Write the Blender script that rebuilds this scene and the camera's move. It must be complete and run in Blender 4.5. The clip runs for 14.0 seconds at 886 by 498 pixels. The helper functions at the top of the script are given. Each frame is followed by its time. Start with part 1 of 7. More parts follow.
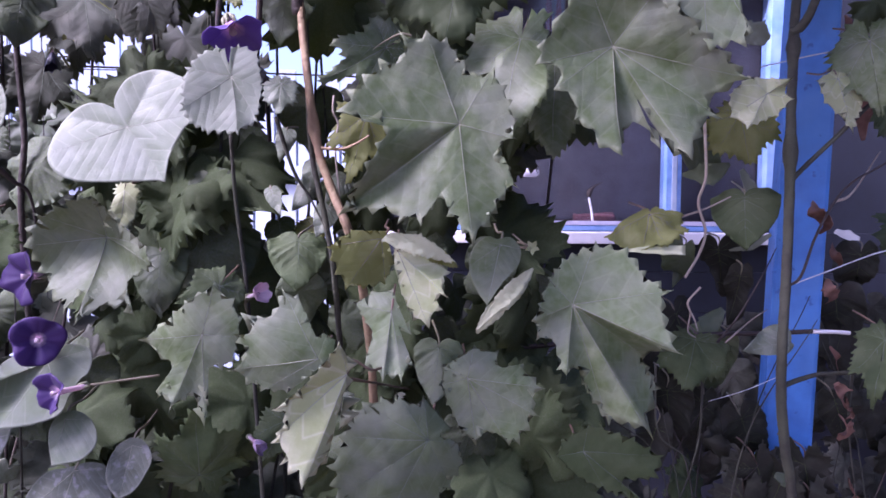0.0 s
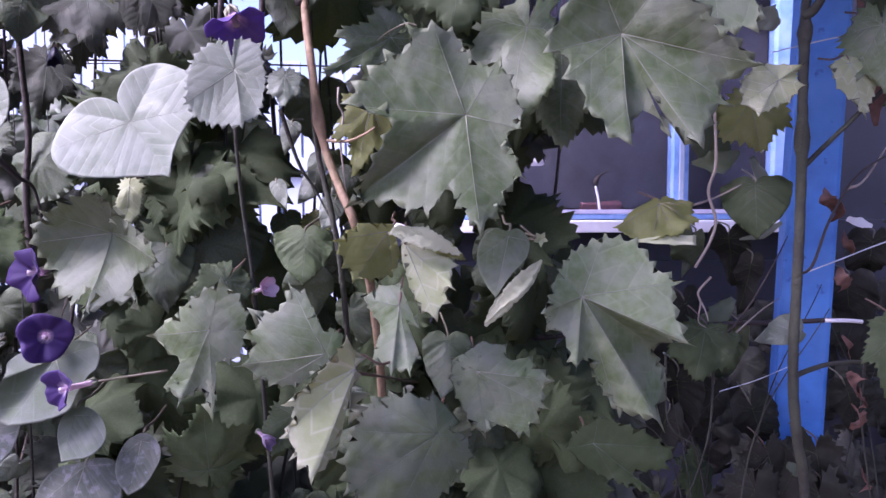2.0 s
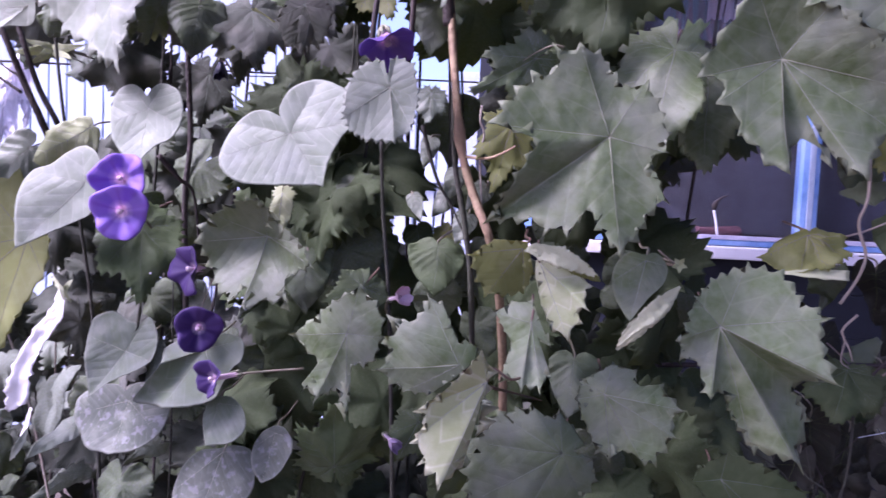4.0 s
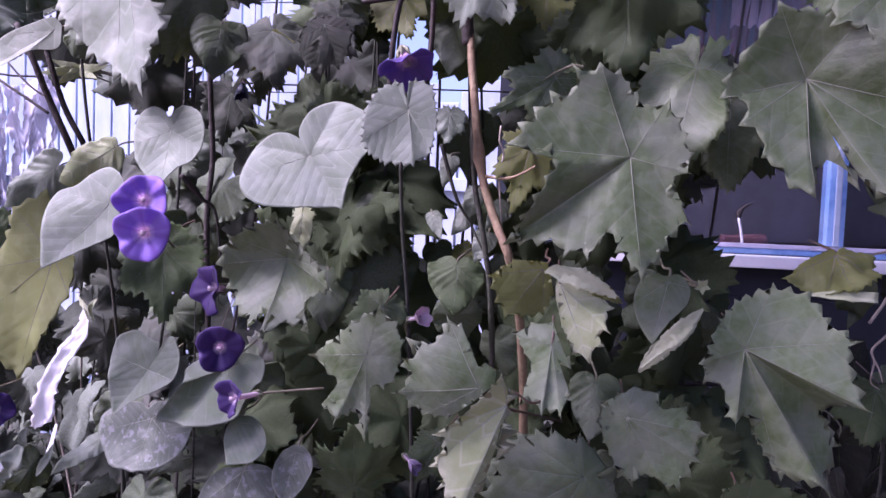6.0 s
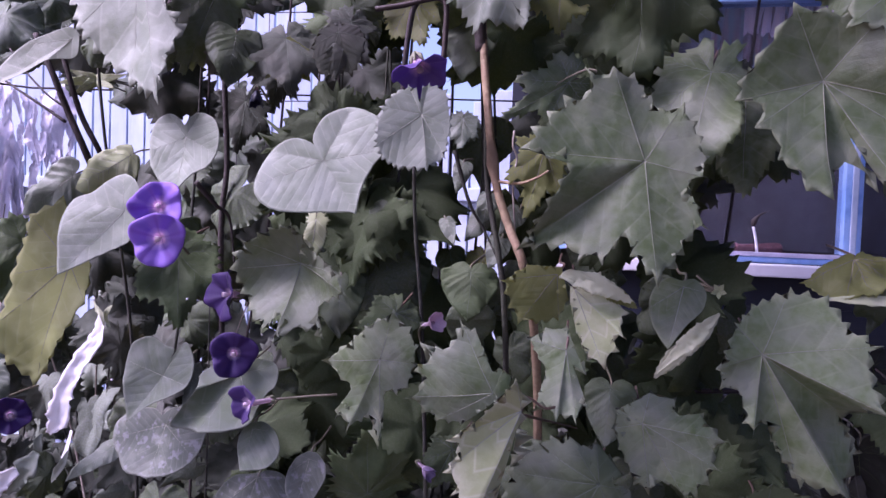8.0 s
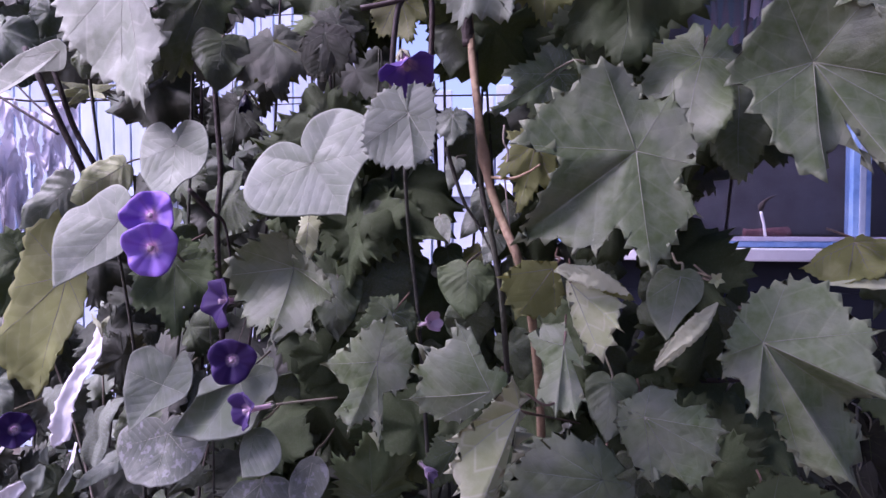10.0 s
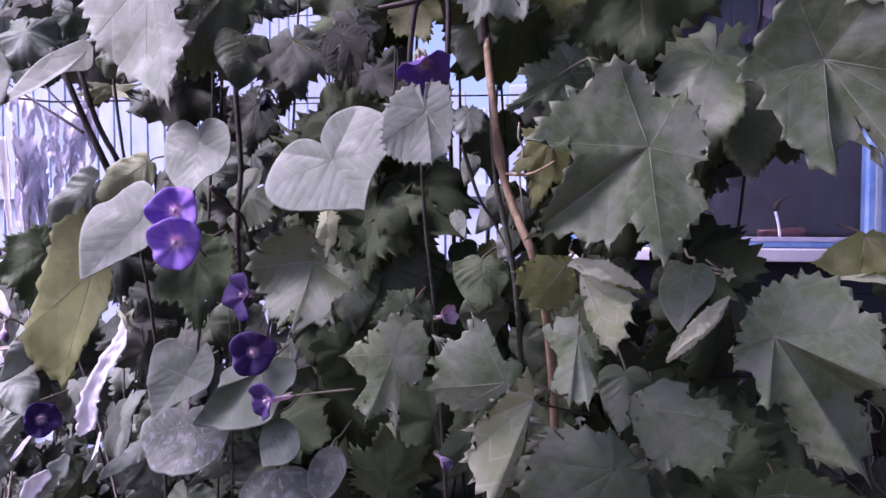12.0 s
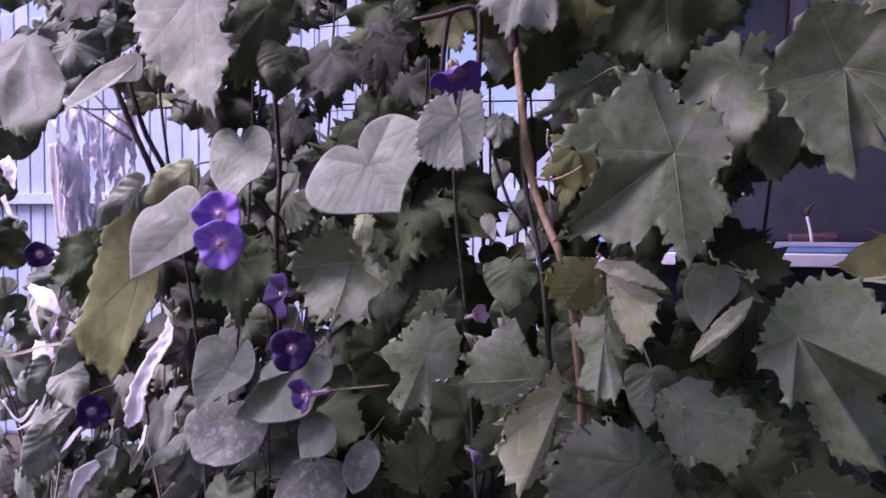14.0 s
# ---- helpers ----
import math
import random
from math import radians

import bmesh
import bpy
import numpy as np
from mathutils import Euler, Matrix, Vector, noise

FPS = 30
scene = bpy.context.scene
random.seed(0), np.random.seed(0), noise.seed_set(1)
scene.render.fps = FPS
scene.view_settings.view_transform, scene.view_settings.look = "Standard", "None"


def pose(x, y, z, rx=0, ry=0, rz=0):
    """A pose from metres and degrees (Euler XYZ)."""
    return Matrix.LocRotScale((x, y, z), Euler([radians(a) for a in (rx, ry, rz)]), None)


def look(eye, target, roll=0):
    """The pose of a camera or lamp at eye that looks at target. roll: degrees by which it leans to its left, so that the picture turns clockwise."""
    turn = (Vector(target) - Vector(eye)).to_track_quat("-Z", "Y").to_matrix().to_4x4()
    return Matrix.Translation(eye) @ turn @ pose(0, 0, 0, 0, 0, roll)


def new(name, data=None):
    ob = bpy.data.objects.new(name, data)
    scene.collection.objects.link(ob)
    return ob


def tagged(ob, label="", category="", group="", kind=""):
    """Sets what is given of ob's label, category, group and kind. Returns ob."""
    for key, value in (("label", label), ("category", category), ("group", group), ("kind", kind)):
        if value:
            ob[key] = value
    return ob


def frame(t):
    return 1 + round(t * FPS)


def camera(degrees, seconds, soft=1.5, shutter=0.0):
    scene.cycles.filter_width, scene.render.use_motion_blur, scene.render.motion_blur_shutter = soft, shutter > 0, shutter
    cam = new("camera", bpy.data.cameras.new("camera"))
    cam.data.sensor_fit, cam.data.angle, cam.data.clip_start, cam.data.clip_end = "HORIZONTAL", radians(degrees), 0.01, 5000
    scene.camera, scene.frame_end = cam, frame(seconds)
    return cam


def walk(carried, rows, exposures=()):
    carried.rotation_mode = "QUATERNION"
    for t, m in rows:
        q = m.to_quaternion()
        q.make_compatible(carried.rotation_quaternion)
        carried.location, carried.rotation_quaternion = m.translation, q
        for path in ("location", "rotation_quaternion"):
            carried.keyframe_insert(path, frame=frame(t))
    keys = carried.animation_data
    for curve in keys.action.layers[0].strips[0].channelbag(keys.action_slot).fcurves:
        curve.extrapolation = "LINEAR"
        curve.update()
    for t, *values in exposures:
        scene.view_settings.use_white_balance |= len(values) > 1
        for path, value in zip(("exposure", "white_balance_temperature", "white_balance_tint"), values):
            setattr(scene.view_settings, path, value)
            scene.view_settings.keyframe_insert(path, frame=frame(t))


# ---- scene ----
cam = camera(65.4, 14.0, soft=1.5, shutter=0.5)
PATH = [
    (0, (-0.0149, -0.0192, 1.3987), (0.0335, 1.9769, 1.2849), 0.51),
    (0.5, (-0.0189, -0.0182, 1.3957), (0.0043, 1.9767, 1.2541), 0.51),
    (1, (-0.0139, -0.0272, 1.4077), (0.0329, 1.9709, 1.3348), -0.49),
    (1.5, (-0.0119, -0.0223, 1.4046), (0.0346, 1.9744, 1.2999), -0.19),
    (2, (-0.0158, -0.0132, 1.4007), (0.0143, 1.9814, 1.2571), -0.09),
    (2.5, (-0.0188, -0.0132, 1.4017), (0.0175, 1.9823, 1.2730), -0.09),
    (3, (-0.0188, -0.0162, 1.4037), (-0.0015, 1.9797, 1.2772), -0.09),
    (3.5, (-0.0359, -0.0200, 1.4029), (-0.1475, 1.9741, 1.2974), 1.61),
    (4, (-0.0449, -0.0239, 1.4029), (-0.3048, 1.9561, 1.2927), 2.62),
    (4.2, (-0.0459, -0.0229, 1.3999), (-0.3369, 1.9519, 1.2750), 2.72),
    (6.3, (-0.0438, -0.0209, 1.4169), (-0.3773, 1.9495, 1.3384), 2.13),
    (6.5, (-0.0448, -0.0209, 1.4099), (-0.3812, 1.9499, 1.3554), 1.73),
    (7, (-0.0417, -0.0129, 1.4139), (-0.3650, 1.9603, 1.3702), 1.93),
    (7.5, (-0.0458, -0.0209, 1.4109), (-0.3931, 1.9483, 1.3715), 2.63),
    (7.7, (-0.0458, -0.0209, 1.4109), (-0.3962, 1.9475, 1.3585), 2.53),
    (9.8, (-0.0327, -0.0080, 1.4128), (-0.4286, 1.9505, 1.3277), 0.13),
    (10, (-0.0327, -0.0120, 1.4128), (-0.4175, 1.9491, 1.3357), 0.03),
    (10.5, (-0.0327, -0.0140, 1.4118), (-0.4094, 1.9487, 1.3346), -0.07),
    (11, (-0.0278, -0.0161, 1.4118), (-0.3863, 1.9499, 1.3314), -0.37),
    (11.5, (-0.0318, -0.0230, 1.4108), (-0.4366, 1.9340, 1.3328), -0.27),
    (12, (-0.0329, -0.0260, 1.4078), (-0.4536, 1.9278, 1.3330), 0.13),
    (12.5, (-0.0330, -0.0330, 1.4078), (-0.5099, 1.9076, 1.3274), 0.34),
    (13, (-0.0290, -0.0401, 1.4138), (-0.5119, 1.9001, 1.3624), -0.36),
    (13.5, (-0.0241, -0.0501, 1.4127), (-0.4918, 1.8941, 1.3793), -1.06),
    (14, (-0.0312, -0.0530, 1.4058), (-0.5279, 1.8833, 1.3446), 0.24),
]
EXPOSURE = [(0.0, 1.49, 5550, 48), (3.0, 1.49, 5550, 48), (4.2, 1.39, 5550, 51), (6.3, 1.07, 5600, 53), (7.7, 0.97, 5600, 53), (9.8, 0.92, 5600, 53), (11.0, 0.88, 5600, 53), (12.5, 0.84, 5650, 54), (13.0, 0.67, 5750, 55), (14.0, 0.64, 5800, 56)]
walk(cam, [(t, look(eye, target, roll)) for t, eye, target, roll in PATH], EXPOSURE)

# ---- world and light ----
world = bpy.data.worlds.new("world")
scene.world = world
world.use_nodes = True
wn = world.node_tree
sky = wn.nodes.new("ShaderNodeTexSky")
sky.sky_type, sky.sun_disc = "NISHITA", False
sky.sun_elevation, sky.sun_rotation = radians(50), radians(240)
sky.air_density, sky.dust_density, sky.ozone_density = 1.0, 4.0, 2.0
wn.links.new(sky.outputs["Color"], wn.nodes["Background"].inputs["Color"])
wn.nodes["Background"].inputs["Strength"].default_value = 0.15
sun = new("sun", bpy.data.lights.new("sun", "SUN"))
sun.data.energy, sun.data.angle, sun.data.color = 4.8, radians(28), (1.0, 0.96, 0.93)
sun.matrix_world = look((-4.6, -2.0, 7.7), (0, 0.6, 1.4))


# ---- materials ----
def material(name, base, second=None, rough=0.55, scale=40.0, bump=0.15, metal=0.0, through_light=0.0, through_colour=None,
             third=None, third_scale=8.0, spots=None, spot_scale=90.0, spot_size=0.62, vary=0.15, spec=0.5, sheen=0.0, veins=None, vein_count=8.0, vein_share=0.35):
    """Two-scale mottled surface, with optional light passing through (leaves, petals) and optional spots."""
    m = bpy.data.materials.new(name)
    m.use_nodes = True
    t = m.node_tree
    n, l = t.nodes, t.links
    b = n["Principled BSDF"]
    co = n.new("ShaderNodeTexCoord")
    info = n.new("ShaderNodeObjectInfo")
    shift = n.new("ShaderNodeVectorMath")
    shift.operation = "MULTIPLY_ADD"
    comb = n.new("ShaderNodeCombineXYZ")
    for k in range(3):
        l.new(info.outputs["Random"], comb.inputs[k])
    shift.inputs[1].default_value = (7.0, 11.0, 5.0)
    l.new(comb.outputs[0], shift.inputs[0])
    l.new(co.outputs["Object"], shift.inputs[2])
    fine = n.new("ShaderNodeTexNoise")
    fine.inputs["Scale"].default_value, fine.inputs["Detail"].default_value = scale, 6
    broad = n.new("ShaderNodeTexNoise")
    broad.inputs["Scale"].default_value, broad.inputs["Detail"].default_value = third_scale, 4
    for x in (fine, broad):
        l.new(shift.outputs[0], x.inputs["Vector"])

    def ramp(source, low, high):
        r = n.new("ShaderNodeMapRange")
        r.inputs["From Min"].default_value, r.inputs["From Max"].default_value = low, high
        l.new(source, r.inputs["Value"])
        return r.outputs["Result"]

    def mix(fac, a, c):
        x = n.new("ShaderNodeMix")
        x.data_type = "RGBA"
        if fac is not None:
            l.new(fac, x.inputs["Factor"])
        for sock, v in ((x.inputs["A"], a), (x.inputs["B"], c)):
            if isinstance(v, tuple):
                sock.default_value = (*v, 1)
            else:
                l.new(v, sock)
        return x.outputs["Result"]

    second = second or tuple(0.72 * c for c in base)
    col = mix(ramp(fine.outputs["Fac"], 0.35, 0.68), base, second)
    col = mix(ramp(broad.outputs["Fac"], 0.45, 0.7), col, third or tuple(0.85 * c for c in second))
    if spots:
        sp = n.new("ShaderNodeTexNoise")
        sp.inputs["Scale"].default_value, sp.inputs["Detail"].default_value = spot_scale, 3
        l.new(shift.outputs[0], sp.inputs["Vector"])
        col = mix(ramp(sp.outputs["Fac"], spot_size - 0.05, spot_size + 0.05), col, spots)
    quilt = None
    if veins:
        lay = n.new("ShaderNodeUVMap")
        lay.uv_map = "veins"
        both = n.new("ShaderNodeSeparateXYZ")
        l.new(lay.outputs[0], both.inputs[0])

        def calc(op, a, c):
            x = n.new("ShaderNodeMath")
            x.operation = op
            for k, v in enumerate((a, c)):
                if isinstance(v, (int, float)):
                    x.inputs[k].default_value = v
                else:
                    l.new(v, x.inputs[k])
            return x.outputs[0]

        wavy = calc("ADD", both.outputs[0], calc("MULTIPLY", calc("SUBTRACT", broad.outputs["Fac"], 0.5), 0.05))
        quilt = calc("PINGPONG", calc("MULTIPLY", wavy, vein_count), 0.5)
        rib = calc("MULTIPLY", ramp(quilt, 0.09, 0.0), vein_share)
        col = mix(rib, col, veins)
        # Pale margin: rim light painted along the leaf's edge.
        col = mix(calc("MULTIPLY", ramp(both.outputs[1], 0.93, 1.0), 0.55), col, veins)
        dust = n.new("ShaderNodeTexNoise")
        dust.inputs["Scale"].default_value, dust.inputs["Detail"].default_value = 38, 7
        l.new(shift.outputs[0], dust.inputs["Vector"])
        col = mix(calc("MULTIPLY", ramp(dust.outputs["Fac"], 0.52, 0.72), 0.45), col, tuple(min(0.9, 1.25 * v + 0.02) for v in veins))
        cell = n.new("ShaderNodeTexVoronoi")
        cell.feature = "DISTANCE_TO_EDGE"
        cell.inputs["Scale"].default_value = 260
        l.new(shift.outputs[0], cell.inputs["Vector"])
        quilt = calc("ADD", calc("POWER", quilt, 0.6), calc("MULTIPLY", ramp(cell.outputs["Distance"], 0.0, 0.12), 0.16))
    if vary:
        hsv = n.new("ShaderNodeHueSaturation")
        v = n.new("ShaderNodeMapRange")
        v.inputs["To Min"].default_value, v.inputs["To Max"].default_value = 1 - vary, 1 + vary
        isle = n.new("ShaderNodeNewGeometry")
        lot = n.new("ShaderNodeMath")
        lot.operation = "ADD"
        l.new(info.outputs["Random"], lot.inputs[0])
        l.new(isle.outputs["Random Per Island"], lot.inputs[1])
        part_of = n.new("ShaderNodeMath")
        part_of.operation = "FRACT"
        l.new(lot.outputs[0], part_of.inputs[0])
        l.new(part_of.outputs[0], v.inputs["Value"])
        l.new(v.outputs["Result"], hsv.inputs["Value"])
        l.new(col, hsv.inputs["Color"])
        col = hsv.outputs["Color"]
    l.new(col, b.inputs["Base Color"])
    rr = n.new("ShaderNodeMapRange")
    rr.inputs["To Min"].default_value, rr.inputs["To Max"].default_value = max(0.03, rough - 0.1), min(1.0, rough + 0.13)
    l.new(broad.outputs["Fac"], rr.inputs["Value"])
    l.new(rr.outputs["Result"], b.inputs["Roughness"])
    b.inputs["Metallic"].default_value = metal
    b.inputs["Specular IOR Level"].default_value = spec
    if sheen:
        b.inputs["Sheen Weight"].default_value, b.inputs["Sheen Roughness"].default_value = sheen, 0.4
    if bump:
        bp = n.new("ShaderNodeBump")
        bp.inputs["Strength"].default_value, bp.inputs["Distance"].default_value = bump, 0.004
        l.new(fine.outputs["Fac"], bp.inputs["Height"])
        if quilt is not None:
            swell = n.new("ShaderNodeBump")
            swell.inputs["Strength"].default_value, swell.inputs["Distance"].default_value = 0.32, 0.0014
            l.new(quilt, swell.inputs["Height"])
            l.new(swell.outputs["Normal"], bp.inputs["Normal"])
        l.new(bp.outputs["Normal"], b.inputs["Normal"])
    if through_light:
        tr = n.new("ShaderNodeBsdfTranslucent")
        tr.inputs["Color"].default_value = (*(through_colour or base), 1)
        ms = n.new("ShaderNodeMixShader")
        ms.inputs[0].default_value = through_light
        l.new(b.outputs[0], ms.inputs[1])
        l.new(tr.outputs[0], ms.inputs[2])
        l.new(ms.outputs[0], n["Material Output"].inputs["Surface"])
    return m


GRAPE = material("grape_leaf_green", (0.148, 0.193, 0.100), (0.086, 0.128, 0.046), rough=0.5, spec=0.43, scale=120, third=(0.195, 0.220, 0.162), third_scale=24,
                 through_light=0.24, through_colour=(0.22, 0.25, 0.03), bump=0.3, vary=0.16, veins=(0.25, 0.28, 0.18), vein_count=7.0, vein_share=0.3)
# Deep green, darkened further to put shade into leaves set back in the hedge.
GRAPE_DEEP = material("grape_leaf_deep_shaded", (0.066, 0.094, 0.040), (0.047, 0.072, 0.028), rough=0.65, spec=0.25, scale=110, third=(0.076, 0.098, 0.050), third_scale=18,
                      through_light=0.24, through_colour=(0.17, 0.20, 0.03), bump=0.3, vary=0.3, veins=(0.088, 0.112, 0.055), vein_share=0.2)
GRAPE_YOUNG = material("grape_leaf_yellowing", (0.40, 0.455, 0.255), (0.32, 0.375, 0.185), rough=0.6, spec=0.35, scale=90, third=(0.38, 0.42, 0.26), third_scale=20,
                       through_light=0.3, through_colour=(0.42, 0.40, 0.10), bump=0.3, veins=(0.60, 0.62, 0.45), vein_count=4.0, vein_share=0.6)
HEART = material("morning_glory_leaf", (0.188, 0.224, 0.168), (0.148, 0.182, 0.128), rough=0.55, spec=0.3, scale=80, third=(0.220, 0.250, 0.208), third_scale=30,
                 through_light=0.22, through_colour=(0.26, 0.30, 0.08), bump=0.25, veins=(0.30, 0.33, 0.27), vein_count=5.5, vein_share=0.5)
# Grey-green inner leaf, its tone lifted to stand in for haze.
HAZED = material("hazed_inner_leaf", (0.090, 0.103, 0.080), (0.062, 0.075, 0.054), rough=0.75, spec=0.2, scale=70, third=(0.106, 0.112, 0.096), third_scale=16, through_light=0.2,
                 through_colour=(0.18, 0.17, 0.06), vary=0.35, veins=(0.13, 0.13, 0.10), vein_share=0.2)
# Near-black leaf tone that paints in the shade by post and house wall.
MURK = material("shade_blackened_leaf", (0.030, 0.034, 0.026), (0.020, 0.022, 0.018), rough=0.75, spec=0.2, scale=80, third=(0.042, 0.040, 0.034), third_scale=20, through_light=0.1,
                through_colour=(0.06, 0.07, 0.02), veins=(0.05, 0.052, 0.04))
# Dimmer, blotched copy of HEART; puts the low leaves' shade into their colour.
HEART_DIM = material("dimmed_morning_glory_leaf", (0.122, 0.145, 0.116), (0.080, 0.108, 0.068), rough=0.6, spec=0.3, scale=70, third=(0.080, 0.112, 0.058), third_scale=20,
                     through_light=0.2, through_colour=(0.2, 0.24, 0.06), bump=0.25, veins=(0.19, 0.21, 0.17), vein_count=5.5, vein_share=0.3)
# Darker copy of HEART: the shade on these leaves is in the colour.
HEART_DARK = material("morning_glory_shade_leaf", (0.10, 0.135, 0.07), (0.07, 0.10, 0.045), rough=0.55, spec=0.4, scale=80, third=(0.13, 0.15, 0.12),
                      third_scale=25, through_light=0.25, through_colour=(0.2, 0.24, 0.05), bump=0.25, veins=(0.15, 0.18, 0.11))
# Olive leaf, yellowed in the colour to hold light coming through from behind.
OLIVE = material("olive_backlit_leaf", (0.155, 0.172, 0.066), (0.115, 0.135, 0.046), rough=0.6, spec=0.3, scale=70, third=(0.19, 0.215, 0.075), third_scale=22,
                 through_light=0.45, through_colour=(0.44, 0.43, 0.06), bump=0.25, veins=(0.24, 0.26, 0.12))
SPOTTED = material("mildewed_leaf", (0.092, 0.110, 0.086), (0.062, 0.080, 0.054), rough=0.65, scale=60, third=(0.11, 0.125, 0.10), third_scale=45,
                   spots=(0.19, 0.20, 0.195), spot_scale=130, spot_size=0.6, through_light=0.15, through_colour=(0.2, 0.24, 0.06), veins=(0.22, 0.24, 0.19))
DRY = material("dry_leaf", (0.15, 0.075, 0.055), (0.085, 0.045, 0.035), rough=0.8, scale=150, third=(0.22, 0.125, 0.10), third_scale=40, through_light=0.15,
               through_colour=(0.4, 0.15, 0.05))
VEIN = material("leaf_vein", (0.26, 0.275, 0.19), (0.21, 0.225, 0.15), rough=0.5, scale=200, bump=0.1)
VEIN_PALE = material("pale_leaf_vein", (0.30, 0.32, 0.24), (0.26, 0.28, 0.20), rough=0.5, scale=200, bump=0.1)
STEM_GREEN = material("green_petiole", (0.20, 0.20, 0.12), (0.16, 0.13, 0.09), rough=0.55, scale=120)
STEM_RED = material("reddish_petiole", (0.17, 0.10, 0.075), (0.12, 0.085, 0.055), rough=0.55, scale=120)
CANE = material("brown_cane_bark", (0.42, 0.31, 0.18), (0.26, 0.175, 0.10), rough=0.7, scale=160, third=(0.29, 0.19, 0.12), third_scale=30, bump=0.5)
CANE_GREY = material("grey_cane_bark", (0.042, 0.042, 0.030), (0.026, 0.025, 0.019), rough=0.8, scale=160, third=(0.060, 0.066, 0.042), third_scale=20, bump=0.6)
TWIG = material("dark_twig_bark", (0.06, 0.045, 0.04), (0.035, 0.028, 0.025), rough=0.8, scale=200, bump=0.5)
PALE_TWIG = material("pale_dry_tendril", (0.42, 0.37, 0.31), (0.30, 0.25, 0.2), rough=0.7, scale=200)
STRING = material("white_string", (0.62, 0.64, 0.7), (0.5, 0.52, 0.58), rough=0.8, scale=400)
IRON = material("dark_iron", (0.035, 0.033, 0.035), (0.06, 0.045, 0.04), rough=0.5, scale=150, metal=0.5)
BLEACHED = material("bleached_leaf", (0.84, 0.83, 0.85), (0.76, 0.75, 0.78), rough=0.6, scale=90, third=(0.80, 0.79, 0.82), third_scale=30, through_light=0.3, through_colour=(0.6, 0.58, 0.5))
CALYX = material("green_calyx", (0.24, 0.25, 0.16), (0.17, 0.18, 0.11), rough=0.6, scale=150)
VEIN_OF = {HAZED: HEART_DIM, HEART_DIM: VEIN, MURK: GRAPE_DEEP, GRAPE: VEIN, GRAPE_DEEP: HEART_DIM, GRAPE_YOUNG: VEIN_PALE, OLIVE: STEM_GREEN, HEART: VEIN_PALE, HEART_DARK: HEART_DIM, SPOTTED: VEIN, DRY: DRY, BLEACHED: BLEACHED, CALYX: CALYX}
THROAT = material("pale_flower_tube", (0.72, 0.60, 0.66), (0.62, 0.46, 0.56), rough=0.6, scale=150, through_light=0.3, through_colour=(0.7, 0.5, 0.6))
BLUE_PAINT = material("bright_blue_paint", (0.05, 0.20, 0.57), (0.04, 0.15, 0.46), rough=0.45, scale=35, third=(0.09, 0.24, 0.56), third_scale=9,
                      bump=0.2, spots=(0.02, 0.06, 0.26), spot_scale=55, spot_size=0.68)
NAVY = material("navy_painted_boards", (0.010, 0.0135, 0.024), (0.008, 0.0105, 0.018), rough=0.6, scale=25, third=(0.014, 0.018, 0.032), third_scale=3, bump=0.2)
PALE_BLUE = material("pale_blue_paint", (0.37, 0.44, 0.55), (0.31, 0.38, 0.50), rough=0.5, scale=25, third=(0.42, 0.49, 0.59), third_scale=5, bump=0.2)
FRAME_BLUE = material("window_frame_blue_paint", (0.20, 0.36, 0.66), (0.15, 0.28, 0.56), rough=0.45, scale=30, third=(0.3, 0.45, 0.7), third_scale=8)
WHITE = material("white_paint", (0.78, 0.76, 0.80), (0.68, 0.66, 0.70), rough=0.5, scale=30, third=(0.72, 0.70, 0.75), third_scale=6)
LILAC = material("lilac_grey_paint", (0.42, 0.40, 0.50), (0.34, 0.33, 0.42), rough=0.55, scale=30)
PLASTIC = material("white_plastic_sheet", (0.86, 0.85, 0.86), (0.76, 0.75, 0.78), rough=0.4, scale=30, third=(0.84, 0.82, 0.86), third_scale=5,
                   through_light=0.4, through_colour=(0.8, 0.77, 0.86))
PANE_TONE = material("lilac_grey_pane_tone", (0.078, 0.084, 0.10), (0.066, 0.071, 0.085), rough=0.8, scale=30)
CURTAIN = material("dark_red_curtain", (0.16, 0.07, 0.08), (0.10, 0.045, 0.055), rough=0.9, scale=60)
LACE = material("pinkish_lace", (0.80, 0.66, 0.70), (0.66, 0.50, 0.56), rough=0.9, scale=80, through_light=0.4, through_colour=(0.8, 0.66, 0.7))
SOIL = material("dark_soil", (0.055, 0.042, 0.032), (0.03, 0.024, 0.018), rough=0.95, scale=30, third=(0.07, 0.06, 0.04), third_scale=3, bump=0.8)
ROOM = material("dim_room_plaster", (0.22, 0.19, 0.20), (0.18, 0.155, 0.17), rough=0.9, scale=12)
ROOF = material("grey_roof_sheet", (0.22, 0.22, 0.24), (0.16, 0.16, 0.18), rough=0.7, scale=20)
BERRY = material("blue_black_berry", (0.012, 0.013, 0.035), (0.03, 0.03, 0.06), rough=0.35, scale=60)


